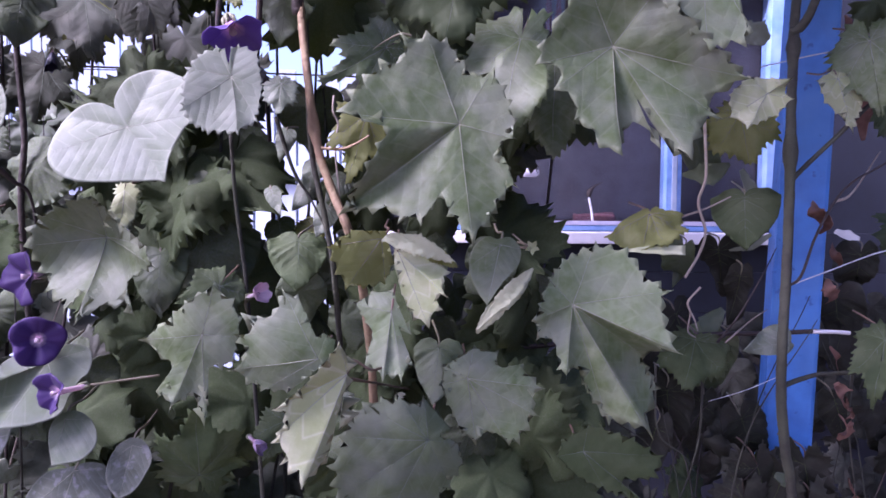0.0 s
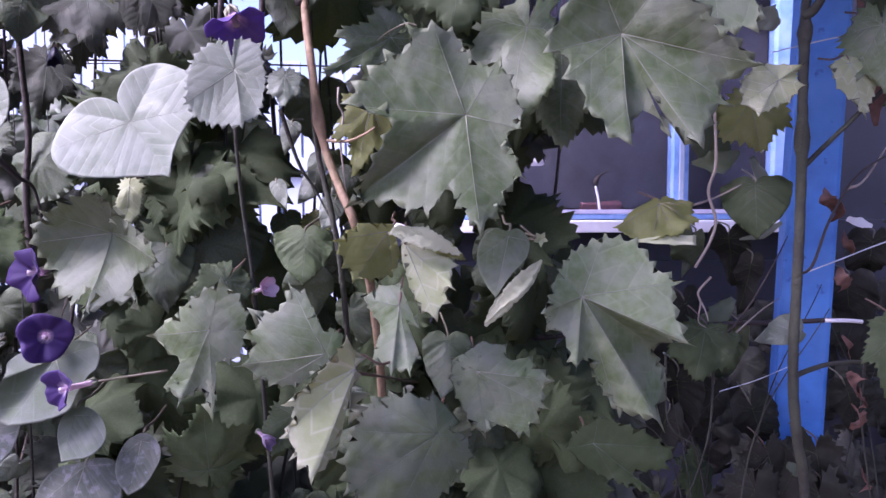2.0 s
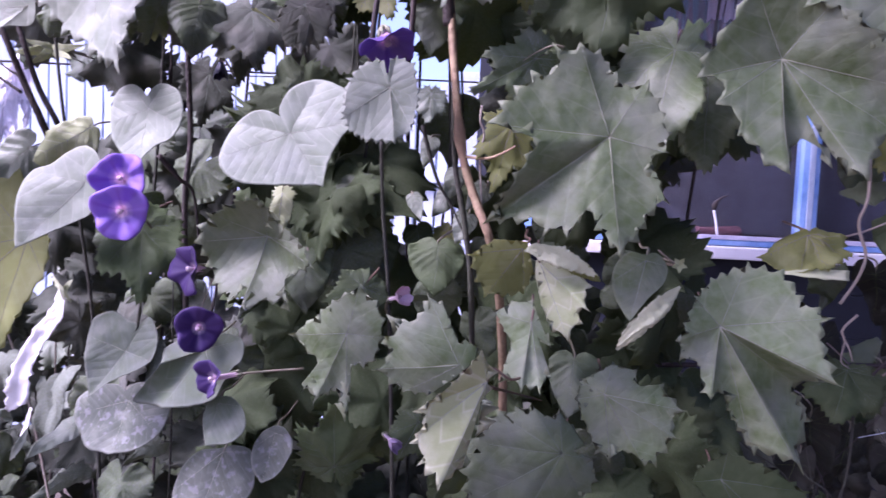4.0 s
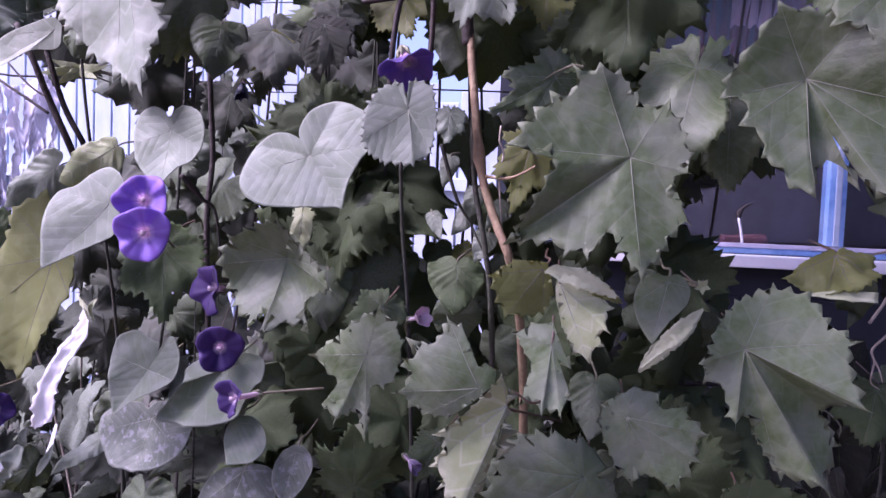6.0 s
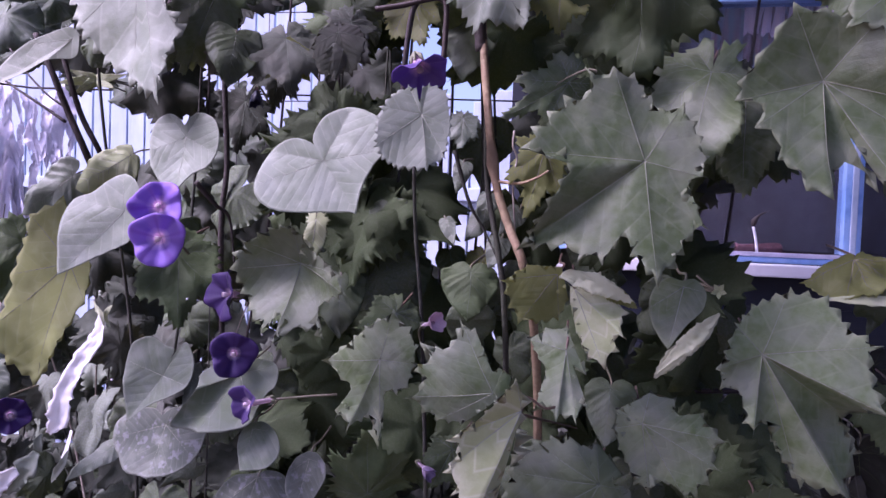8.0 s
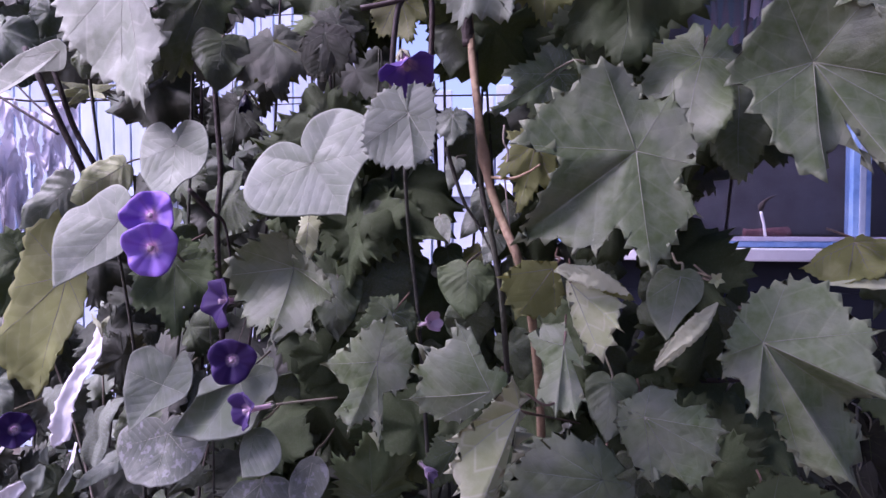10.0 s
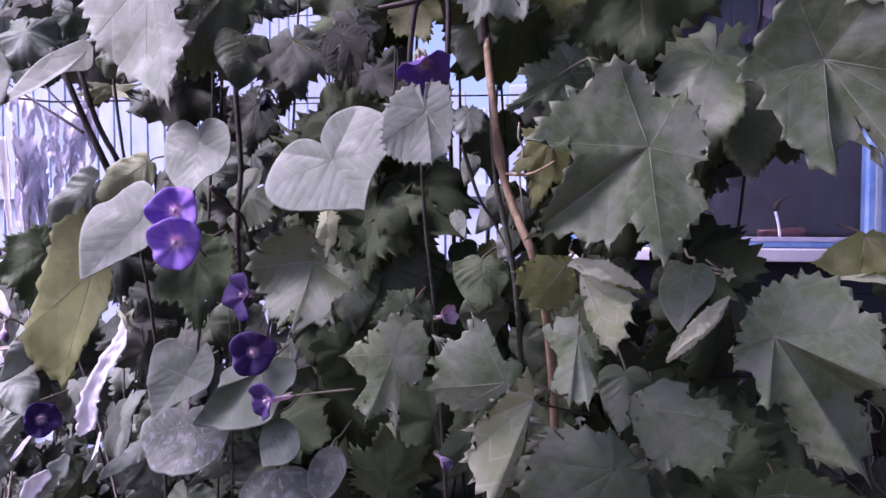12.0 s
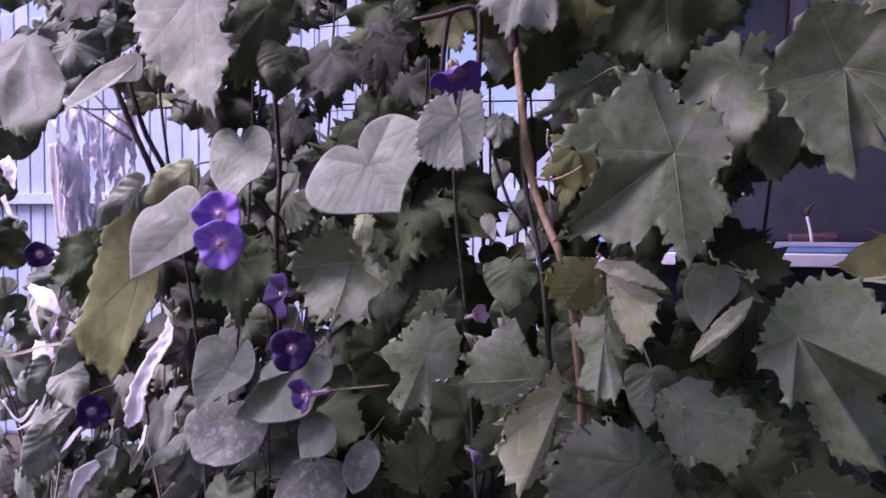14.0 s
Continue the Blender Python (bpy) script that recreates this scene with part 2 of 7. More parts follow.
def petal_material(name, limb, ray, centre, radius):
    """A trumpet's pigment: pale throat, darker limb, five redder rays."""
    m = bpy.data.materials.new(name)
    m.use_nodes = True
    t = m.node_tree
    n, l = t.nodes, t.links
    b = n["Principled BSDF"]
    co = n.new("ShaderNodeTexCoord")
    sep = n.new("ShaderNodeSeparateXYZ")
    l.new(co.outputs["Object"], sep.inputs[0])

    def calc(op, a, c=None):
        x = n.new("ShaderNodeMath")
        x.operation = op
        for k, v in enumerate((a, c)):
            if v is None:
                continue
            if isinstance(v, (int, float)):
                x.inputs[k].default_value = v
            else:
                l.new(v, x.inputs[k])
        return x.outputs[0]

    rad = calc("SQRT", calc("ADD", calc("POWER", sep.outputs[0], 2.0), calc("POWER", sep.outputs[1], 2.0)))
    rel = calc("DIVIDE", rad, radius)
    ang = calc("MULTIPLY", calc("ARCTAN2", sep.outputs[1], sep.outputs[0]), 5.0)
    star = calc("POWER", calc("MAXIMUM", calc("COSINE", ang), 0.0), 6.0)
    noise_tex = n.new("ShaderNodeTexNoise")
    noise_tex.inputs["Scale"].default_value = 150
    l.new(co.outputs["Object"], noise_tex.inputs["Vector"])
    ramp = n.new("ShaderNodeValToRGB")
    ramp.color_ramp.elements[0].position, ramp.color_ramp.elements[0].color = 0.235, (*centre, 1)
    ramp.color_ramp.elements[1].position, ramp.color_ramp.elements[1].color = 0.52, (*limb, 1)
    mid = ramp.color_ramp.elements.new(0.31)
    mid.color = (*[0.45 * a + 0.55 * c for a, c in zip(centre, limb)], 1)
    l.new(calc("ADD", rel, calc("MULTIPLY", calc("SUBTRACT", noise_tex.outputs["Fac"], 0.5), 0.15)), ramp.inputs[0])
    x = n.new("ShaderNodeMix")
    x.data_type = "RGBA"
    l.new(calc("MULTIPLY", star, 0.4), x.inputs["Factor"])
    l.new(ramp.outputs[0], x.inputs["A"])
    x.inputs["B"].default_value = (*ray, 1)
    l.new(x.outputs["Result"], b.inputs["Base Color"])
    b.inputs["Roughness"].default_value = 0.6
    b.inputs["Sheen Weight"].default_value = 0.1
    tr = n.new("ShaderNodeBsdfTranslucent")
    l.new(x.outputs["Result"], tr.inputs["Color"])
    ms = n.new("ShaderNodeMixShader")
    ms.inputs[0].default_value = 0.35
    l.new(b.outputs[0], ms.inputs[1])
    l.new(tr.outputs[0], ms.inputs[2])
    l.new(ms.outputs[0], n["Material Output"].inputs["Surface"])
    return m


VIOLET = petal_material("violet_blue_petal", (0.31, 0.175, 0.62), (0.20, 0.055, 0.40), (1.0, 0.78, 0.94), 0.021)
PURPLE = petal_material("deep_purple_petal", (0.048, 0.017, 0.128), (0.040, 0.010, 0.09), (1.0, 0.82, 0.96), 0.0138)
DUSKY = petal_material("dusky_violet_petal", (0.150, 0.085, 0.34), (0.12, 0.05, 0.26), (0.9, 0.62, 0.85), 0.022)


# ---- mesh helpers ----
def finish(name, bm, mat, smooth=True):
    me = bpy.data.meshes.new(name)
    bmesh.ops.recalc_face_normals(bm, faces=bm.faces)
    bm.to_mesh(me)
    bm.free()
    me.materials.append(mat)
    if smooth:
        for p in me.polygons:
            p.use_smooth = True
    return me


def part(name, bm, mat, parent=None, label="", smooth=True, m=None):
    ob = new(name, finish(name, bm, mat, smooth))
    if parent is not None:
        ob.parent = parent
    if m is not None:
        ob.matrix_basis = m
    if label:
        ob["label"] = label
    return ob


def thing(name, label, category, at=(0, 0, 0), group="", kind=""):
    ob = new(name)
    ob.empty_display_size = 0.05
    ob.location = at
    return tagged(ob, label, category, group, kind)


def box(bm, x0, x1, y0, y1, z0, z1, bevel=0.0):
    vs = [bm.verts.new((x, y, z)) for x in (x0, x1) for y in (y0, y1) for z in (z0, z1)]
    faces = [bm.faces.new([vs[i] for i in f]) for f in ((0, 1, 3, 2), (4, 6, 7, 5), (0, 4, 5, 1), (2, 3, 7, 6), (0, 2, 6, 4), (1, 5, 7, 3))]
    if bevel:
        bmesh.ops.bevel(bm, geom=list({e for f in faces for e in f.edges}), offset=bevel, segments=2, affect="EDGES", profile=0.6)
    return bm


def tube(bm, points, radii, sides=8, wobble=0.0, cap=True):
    """A round stem along points; radii: one or one per point."""
    pts = [Vector(p) for p in points]
    if not isinstance(radii, (list, tuple)):
        radii = [radii] * len(pts)
    rings, side = [], None
    for i, p in enumerate(pts):
        way = (pts[min(i + 1, len(pts) - 1)] - pts[max(i - 1, 0)]).normalized()
        if side is None:
            side = way.orthogonal().normalized()
        side = (side - way * side.dot(way)).normalized()
        up = way.cross(side)
        ring = []
        for k in range(sides):
            a = 2 * math.pi * k / sides
            r = radii[i] * (1 + wobble * (random.random() - 0.5))
            ring.append(bm.verts.new(p + side * (r * math.cos(a)) + up * (r * math.sin(a))))
        rings.append(ring)
    for a, b in zip(rings, rings[1:]):
        for k in range(sides):
            bm.faces.new((a[k], a[(k + 1) % sides], b[(k + 1) % sides], b[k]))
    if cap:
        bm.faces.new(rings[0][::-1])
        bm.faces.new(rings[-1])
    return bm


def smooth_line(points, steps=6):
    """Catmull-Rom line through points."""
    p = [Vector(q) for q in points]
    p = [2 * p[0] - p[1], *p, 2 * p[-1] - p[-2]]
    out = []
    for i in range(1, len(p) - 2):
        for k in range(steps):
            t = k / steps
            out.append(0.5 * (2 * p[i] + (p[i + 1] - p[i - 1]) * t + (2 * p[i - 1] - 5 * p[i] + 4 * p[i + 1] - p[i + 2]) * t * t
                              + (3 * p[i] - p[i - 1] - 3 * p[i + 1] + p[i + 2]) * t ** 3))
    return [*out, p[-2]]


# ---- leaves ----
def spline(knots, a, straight=0.7):
    """The radius at angle a: between knots, part straight edge and part round."""
    for (a0, r0), (a1, r1) in zip(knots, knots[1:]):
        if a <= a1:
            t = (a - a0) / max(1e-6, a1 - a0)
            t = t * t * (3 - 2 * t)
            chord = r0 * r1 * math.sin(radians(a1 - a0)) / max(1e-6, r0 * math.sin(radians(a - a0)) + r1 * math.sin(radians(a1 - a)))
            return straight * chord + (1 - straight) * (r0 + (r1 - r0) * t)
    return knots[-1][1]


class Blade:
    """The form of one leaf: its outline in the plane, and how the plane is folded, puckered and bent.
    lobes: for each half the lobe tips as (degrees from the tip, share of the length); a minus marks a notch between lobes."""

    def __init__(self, kind, length, lobes, fold_a, fold_b, bend, cut, seed, wave, roll_edge=0.0, tooth=1.0, closed=False):
        self.kind, self.length, self.tooth = kind, length, tooth
        self.fold_a, self.fold_b, self.bend, self.wave, self.roll_edge = radians(fold_a), radians(fold_b), radians(bend), wave, roll_edge
        self.rnd = random.Random(seed)
        self.off = Vector((self.rnd.random() * 50, self.rnd.random() * 50, 0))
        self.knots, self.veins = [], []
        for half in lobes:
            half = [(0.0, 1.0), *half]
            k = []
            for (a0, r0), (a1, r1) in zip(half, half[1:]):
                k.append((a0, abs(r0)))
                if kind == "grape" and r0 > 0 and r1 > 0 and a1 - a0 > 26:
                    k.append((a0 + (a1 - a0) * self.rnd.uniform(0.42, 0.58), min(r0, r1) * (1 - cut * self.rnd.uniform(0.75, 1.25))))
            last = (half[-1][0], abs(half[-1][1]))
            k.append(last)
            if closed:
                k.append((180, last[1] * 0.9))
            elif kind == "grape":
                if last[0] < 150:
                    k.append((min(170, last[0] + 22), last[1] * (0.85 if last[0] > 125 else 0.5)))
                k += [(0.35 * k[-1][0] + 117, k[-1][1] * 0.7), (178.5, k[-1][1] * 0.3), (180, 0.05)]
            else:
                k += [(0.5 * last[0] + 90, last[1] * 0.62), (177, last[1] * 0.18), (180, 0.04)]
            self.knots.append(k)
            if kind == "grape":
                main = [v for v, r in half if r > 0.3 and (v == 0 or v > 22) and v < 158]
                self.veins.append([v for i, v in enumerate(main) if i == 0 or v - main[i - 1] > 24])
            else:
                self.veins.append([0, 55, 110])

    def radius(self, a):
        return spline(self.knots[0 if a >= 0 else 1], abs(a), 0.75 if self.kind == "grape" else 0.5)

    def plane(self, a, r):
        """Angle from the tip in degrees and radius, to the flat leaf."""
        return r * math.sin(radians(a)), r * math.cos(radians(a))

    def lift(self, x, y):
        """The flat leaf's (x, y), as shares of its length, to its place in space."""
        a = math.degrees(math.atan2(abs(x), y))
        r = math.hypot(x, y)
        near = min(abs(a - v) for v in self.veins[0 if x >= 0 else 1])
        pucker = 0.042 if self.kind == "grape" else 0.012
        z = pucker * min(1.0, r * 1.6) * (1 - math.exp(-(near / 14.0) ** 2))
        z += self.wave * (noise.noise(Vector((x * 2.4, y * 2.4, 0)) + self.off) * 0.29 * r + noise.noise(Vector((x * 6, y * 6, 3)) + self.off) * 0.045 * r)
        if self.kind == "heart":
            z += 0.020 * math.sin((y * 1.0 - abs(x) * 0.75) * 36) * min(1.0, r * 2) * min(1.0, abs(x) * 6)
        z -= self.roll_edge * max(0.0, abs(x) - 0.45) ** 2 * 1.6
        f = self.fold_a if x >= 0 else self.fold_b
        soft = abs(x) - 0.05 * (1 - math.exp(-abs(x) / 0.05))
        px = math.copysign(abs(x) - soft * (1 - math.cos(f)), x) + (z * math.sin(f) if x >= 0 else -z * math.sin(f))
        pz = z * math.cos(f) - soft * math.sin(f)
        if abs(self.bend) > 1e-4:
            k = self.bend
            ang = k * y
            py, bz = math.sin(ang) / k, -(1 - math.cos(ang)) / k
            py, pz = py + pz * math.sin(ang), bz + pz * math.cos(ang)
        else:
            py = y
        return Vector((px, py, pz)) * self.length

    def vein_place(self, x, y):
        """Along the fine side veins of the surface."""
        a, r = math.degrees(math.atan2(abs(x), y)), math.hypot(x, y)
        d = min(1.3, radians(min(abs(a - v) for v in self.veins[0 if x >= 0 else 1])))
        return r * math.cos(d) - 0.9 * r * math.sin(d), 0.5

    def outline(self, teeth):
        """Angles and radii round the edge; a grape leaf's teeth are spaced evenly along it and lean towards the tip."""
        out = []
        for side in (1, -1):
            fine = [(a, self.radius(side * a)) for a in np.linspace(0.0, 179.0, 180)]
            if self.kind != "grape":
                out.append([(side * a, r, side * a) for a, r in fine[::5]] + [(side * 179.0, fine[-1][1], side * 179.0)])
                continue
            xy = [Vector((r * math.sin(radians(a)), r * math.cos(radians(a)))) for a, r in fine]
            run = [0.0]
            for p, q in zip(xy, xy[1:]):
                run.append(run[-1] + (q - p).length)
            whole = run[int(min(174, self.knots[0 if side > 0 else 1][-2][0]))]

            def at(d):
                i = min(max(int(np.searchsorted(run, d)) - 1, 0), len(xy) - 2)
                t = (d - run[i]) / max(1e-6, run[i + 1] - run[i])
                way = (xy[min(i + 3, len(xy) - 1)] - xy[max(i - 2, 0)]).normalized()
                return xy[i].lerp(xy[i + 1], t), way

            half, d, step = [(0.0, 1.03, 0.0)], 0.0, whole / teeth
            while d < whole:
                this = step * self.rnd.uniform(0.7, 1.3)
                amp = 0.68 * this * self.tooth * self.rnd.uniform(0.5, 1.3)
                for share, high in ((0.18, -0.25), (0.62, 1.0), (0.86, 0.15)):
                    p, way = at(min(whole, d + this * share))
                    climb = way.dot(p.normalized())
                    q = p + Vector((-way.y, way.x)) * amp * high * (1 - 0.6 * abs(climb)) + way * (amp * 0.7 * climb if high > 0.5 else 0.0)
                    half.append((math.degrees(math.atan2(max(q.x, 1e-4), q.y)), q.length, math.degrees(math.atan2(max(p.x, 1e-4), p.y))))
                d += this
            half += [(a, r, a) for a, r in fine if a > half[-1][2] + 1.5][::4]
            out.append([(side * a, r, side * c) for a, r, c in half] + [(side * 179.0, fine[-1][1], side * 179.0)])
        return out[0][::-1] + out[1][1:]

    def mesh(self, bm, teeth, rings, thick=0.0004):
        edge = self.outline(teeth)
        layers, self.uv = [], []
        for back in (0, 1):
            grid = []
            for k in range(1, len(rings)):
                s, row = rings[k], []
                for a, r, calm in edge:
                    flat = Vector(self.plane(calm, s * (self.radius(calm) - 0.012)))
                    if s > 0.99:
                        flat = Vector(self.plane(a, r))
                    p = self.lift(*flat)
                    row.append(bm.verts.new(p - Vector((0, 0, thick * back))))
                    self.uv.append(self.vein_place(*flat))
                grid.append(row)
            self.uv.append((0, 0))
            centre = bm.verts.new(self.lift(0, 0) - Vector((0, 0, thick * back)))
            for i in range(len(edge) - 1):
                f = [centre, grid[0][i], grid[0][i + 1]]
                bm.faces.new(f if not back else f[::-1])
                for k in range(len(grid) - 1):
                    f = [grid[k][i], grid[k + 1][i], grid[k + 1][i + 1], grid[k][i + 1]]
                    bm.faces.new(f if not back else f[::-1])
            layers.append((centre, grid))
        (c0, g0), (c1, g1) = layers
        for i in range(len(edge) - 1):
            bm.faces.new((g0[-1][i], g1[-1][i], g1[-1][i + 1], g0[-1][i + 1]))
        return bm

    def veining(self, bm):
        """Round ribs along the main veins."""
        w = 0.0004 if self.kind == "grape" else 0.00035
        for side, veins in ((1, self.veins[0]), (-1, self.veins[1])):
            for v in veins:
                if (v == 0 and side < 0) or (v and self.kind != "grape"):
                    continue
                reach = self.radius(side * v) - 0.012
                line = [self.lift(*self.plane(side * v, s * reach)) for s in RINGS[:-1]]
                n = len(line) - 1
                tube(bm, line, [w * (1.0 if v == 0 else 0.8) * (1 - 0.75 * i / n) for i in range(n + 1)], 6)
            if self.kind == "grape":
                for v in veins:
                    reach = self.radius(side * v)
                    for s0 in (0.25, 0.42, 0.58, 0.74):
                        for turn in (-1, 1):
                            if v == 0 and turn < 0:
                                continue
                            x0, y0 = self.plane(v, s0 * reach)
                            line, s, way = [], 0.0, v + turn * 42
                            while s < 0.30 * (1.1 - s0):
                                x, y = x0 + s * math.sin(radians(way)), y0 + s * math.cos(radians(way))
                                if x < 0.01 or math.hypot(x, y) > 0.93 * self.radius(side * math.degrees(math.atan2(x, y))):
                                    break
                                line.append(self.lift(side * x, y))
                                s += 0.045
                            if len(line) > 2:
                                tube(bm, line, [w * 0.42 * (1 - 0.8 * i / len(line)) for i in range(len(line))], 5)
            if self.kind == "heart":
                for y0, a0 in ((0.0, 125), (0.0, 88), (0.05, 58), (0.22, 50), (0.40, 46), (0.57, 42), (0.72, 38)):
                    line, s = [], 0.0
                    while s < 1.2:
                        x, y = s * math.sin(radians(a0)), y0 + s * math.cos(radians(a0)) + 0.18 * s * s
                        if math.hypot(x, y) > 0.9 * self.radius(side * math.degrees(math.atan2(x, y))) and s > 0.05:
                            break
                        line.append(self.lift(side * x, y))
                        s += 0.07
                    if len(line) > 2:
                        tube(bm, line, [w * 0.6 * (1 - 0.8 * i / len(line)) for i in range(len(line))], 5)


RINGS = (0, 0.16, 0.34, 0.52, 0.68, 0.82, 0.94, 1.0)


def leaf_pose(base, tip, roll):
    """Base to tip is +Y; +Z is the upper face, turned by roll from facing the path."""
    base, tip = Vector(base), Vector(tip)
    y = (tip - base).normalized()
    z = Vector((0, -1, 0))
    z = (z - y * z.dot(y)).normalized()
    x = y.cross(z)
    m = Matrix((x, y, z)).transposed().to_4x4()
    return Matrix.Translation(base) @ m @ Matrix.Rotation(radians(roll), 4, "Y"), (tip - base).length


leaf_count = [0]


def add_leaf(vine, kind, base, tip, lobes, folds=(8, 8), roll=0.0, bend=20.0, cut=0.2, wave=1.0, mat=None, stalk=None, label="", veins=True,
             teeth=None, edge=0.0, stalk_mat=None, tooth=1.0, closed=False):
    """One leaf of a vine: blade with its ribs, and leaf stalk."""
    leaf_count[0] += 1
    m, length = leaf_pose(base, tip, roll)
    arc = abs(radians(bend))
    length *= 1 + arc * arc / 24
    b = Blade(kind, length, lobes, folds[0], folds[1], bend, cut, leaf_count[0] * 17 + 3, wave, edge, tooth, closed)
    mat = mat or (GRAPE if kind == "grape" else HEART)
    tilt = Matrix.Rotation(radians(bend) / 2, 4, "X")
    bm = b.mesh(bmesh.new(), teeth or (17 if kind == "grape" else 30), RINGS)
    bmesh.ops.recalc_face_normals(bm, faces=bm.faces)
    if veins:
        n0 = len(bm.faces)
        b.veining(bm)
        bm.faces.ensure_lookup_table()
        for f in bm.faces[n0:]:
            f.material_index = 1
    me = bpy.data.meshes.new("leaf")
    bm.to_mesh(me)
    bm.free()
    write_uv(me, b.uv)
    me.materials.append(mat)
    me.materials.append(VEIN_OF[mat])
    for p in me.polygons:
        p.use_smooth = True
    leaf = new("leaf", me)
    leaf.parent, leaf.matrix_basis = vine, m @ tilt
    if label:
        leaf["label"] = label
    inv = (m @ tilt).inverted()
    if stalk is None:
        stalk = Vector(base) + Vector((0.01 * b.rnd.uniform(-1, 1), 0.05, 0.0)) - (Vector(tip) - Vector(base)).normalized() * 0.35 * length
    end = inv @ Vector(stalk)
    p0 = Vector((0, -0.002, -0.0012))
    way = Vector((0, -0.3 * length, -0.12 * length))
    part("petiole", tube(bmesh.new(), smooth_line([p0, p0 + way * 0.5, end * 0.6 + way * 0.3, end], 4), 0.0011, 6), stalk_mat or (STEM_RED if kind == "grape" else STEM_GREEN), leaf)
    return leaf


class Fan:
    """A leaf spread round the end of its stalk. rim: for each outline corner (degrees from the main vein, millimetres out, millimetres lifted, code);
    code 1 ends a vein, 2 is a sharp corner with a vein, 3 a sharp corner without."""

    def __init__(self, kind, rim, seed, pucker=0.05, wave=1.0, tooth=1.0, step=14.0, curve=1.2):
        self.kind, self.rnd, self.pucker, self.wave, self.curve = kind, random.Random(seed), pucker, wave, curve
        self.off = Vector((self.rnd.random() * 50, self.rnd.random() * 50, 0))
        self.rim = sorted(rim)
        self.veins = sorted(a for a, r, z, c in self.rim if c in (1, 2))
        self.length = max(r for a, r, z, c in self.rim) / 1000
        self.knots = [(Vector((math.sin(radians(a)), math.cos(radians(a)))) * r / 1000, c) for a, r, z, c in self.rim]
        self.slope = {a: z / r for a, r, z, c in self.rim if c in (1, 2)}
        self.sag = {}
        for a, r, z, c in self.rim:
            if c not in (1, 2):
                f, wide, low, high = self.sector(a)
                w = 4 * f * (1 - f)
                up, down = self.sag.get(low, (0.0, 1e-3))
                self.sag[low] = (up + w * (z / r - self.slope[low] * (1 - f) - self.slope[high] * f), down + w * w)
        self.edge = self.outline(tooth, step / 1000)

    def outline(self, tooth, step):
        """Round the leaf: (place without teeth, place with teeth)."""
        out, n = [], len(self.knots)
        for i in range(n):
            (pa, ca), (pb, cb) = self.knots[i], self.knots[(i + 1) % n]
            p0, p3 = self.knots[i - 1][0], self.knots[(i + 2) % n][0]
            if ca > 1:
                p0 = pa * 2 - pb
            if cb > 1:
                p3 = pb * 2 - pa

            def glide(t, a, b, c, d):
                return 0.5 * (2 * b + (c - a) * t + (2 * a - 5 * b + 4 * c - d) * t * t + (3 * b - a - 3 * c + d) * t ** 3)

            if self.kind == "heart":
                for k in range(7):
                    t = k / 7
                    q = glide(t, p0, pa, pb, p3)
                    q = q * (1 + 0.012 * noise.noise(Vector((q.x * 160, q.y * 160, 2)) + self.off))
                    out.append((q, q))
                continue
            way = pb - pa
            far = way.length
            side = Vector((-way.y, way.x)).normalized() if far else Vector((0, 1))
            if side.dot(pa + pb) < 0:
                side.negate()
            count = max(1, round(far / step * self.rnd.uniform(0.85, 1.15)))
            cuts = [0.0] + [(k + self.rnd.uniform(-0.2, 0.2)) / count for k in range(1, count)] + [1.0]
            dip = 0.36 if pb.length > pa.length else 0.64
            for t0, t1 in zip(cuts, cuts[1:]):
                amp = min(0.56 * far * (t1 - t0), 0.011) * tooth * self.rnd.uniform(0.6, 1.3)
                mid = dip + self.rnd.uniform(-0.08, 0.08)
                for share, low in ((0.0, 0.0), (0.5 * mid, 0.42), (mid, 1.0), (0.5 + 0.5 * mid, 0.42)):
                    t = t0 + (t1 - t0) * share
                    calm = pa.lerp(pb, t)
                    out.append((calm, calm - side * (amp * low)))
        return out

    def sector(self, a):
        """How far a lies between its two neighbouring veins, 0 to 1, the sector's width, and the two veins."""
        low = max((v for v in self.veins if v <= a), default=None)
        high = min((v for v in self.veins if v > a), default=None)
        at_low = self.veins[-1] - 360 if low is None else low
        at_high = self.veins[0] + 360 if high is None else high
        return (a - at_low) / max(1e-6, at_high - at_low), at_high - at_low, self.veins[-1] if low is None else low, self.veins[0] if high is None else high

    def place(self, x, y, s):
        a = math.degrees(math.atan2(x, y))
        r = math.hypot(x, y) / self.length
        f, wide, low, high = self.sector(a)
        up, down = self.sag.get(low, (0.0, 1.0))
        tilt = self.slope[low] * (1 - f) + self.slope[high] * f + 4 * f * (1 - f) * up / down
        z = tilt * r * self.length * min(1.0, r) ** (self.curve - 1)
        bulge = math.sin(math.pi * f) if wide < 150 else 1 - math.exp(-min(f, 1 - f) * wide / 18)
        z += self.pucker * min(1.0, wide / 55) * self.length * bulge * r * (1.25 - 0.8 * s)
        z += self.wave * self.length * (0.10 * r * noise.noise(Vector((x, y, 0)) * (2.2 / self.length) + self.off) + 0.022 * r * noise.noise(Vector((x, y, 0.03)) * (7 / self.length) + self.off))
        if self.kind == "grape":
            z += self.wave * self.length * 0.05 * max(0.0, s - 0.7) * noise.noise(Vector((x, y, 0.06)) * (13 / self.length) + self.off)
        return Vector((x, y, z))

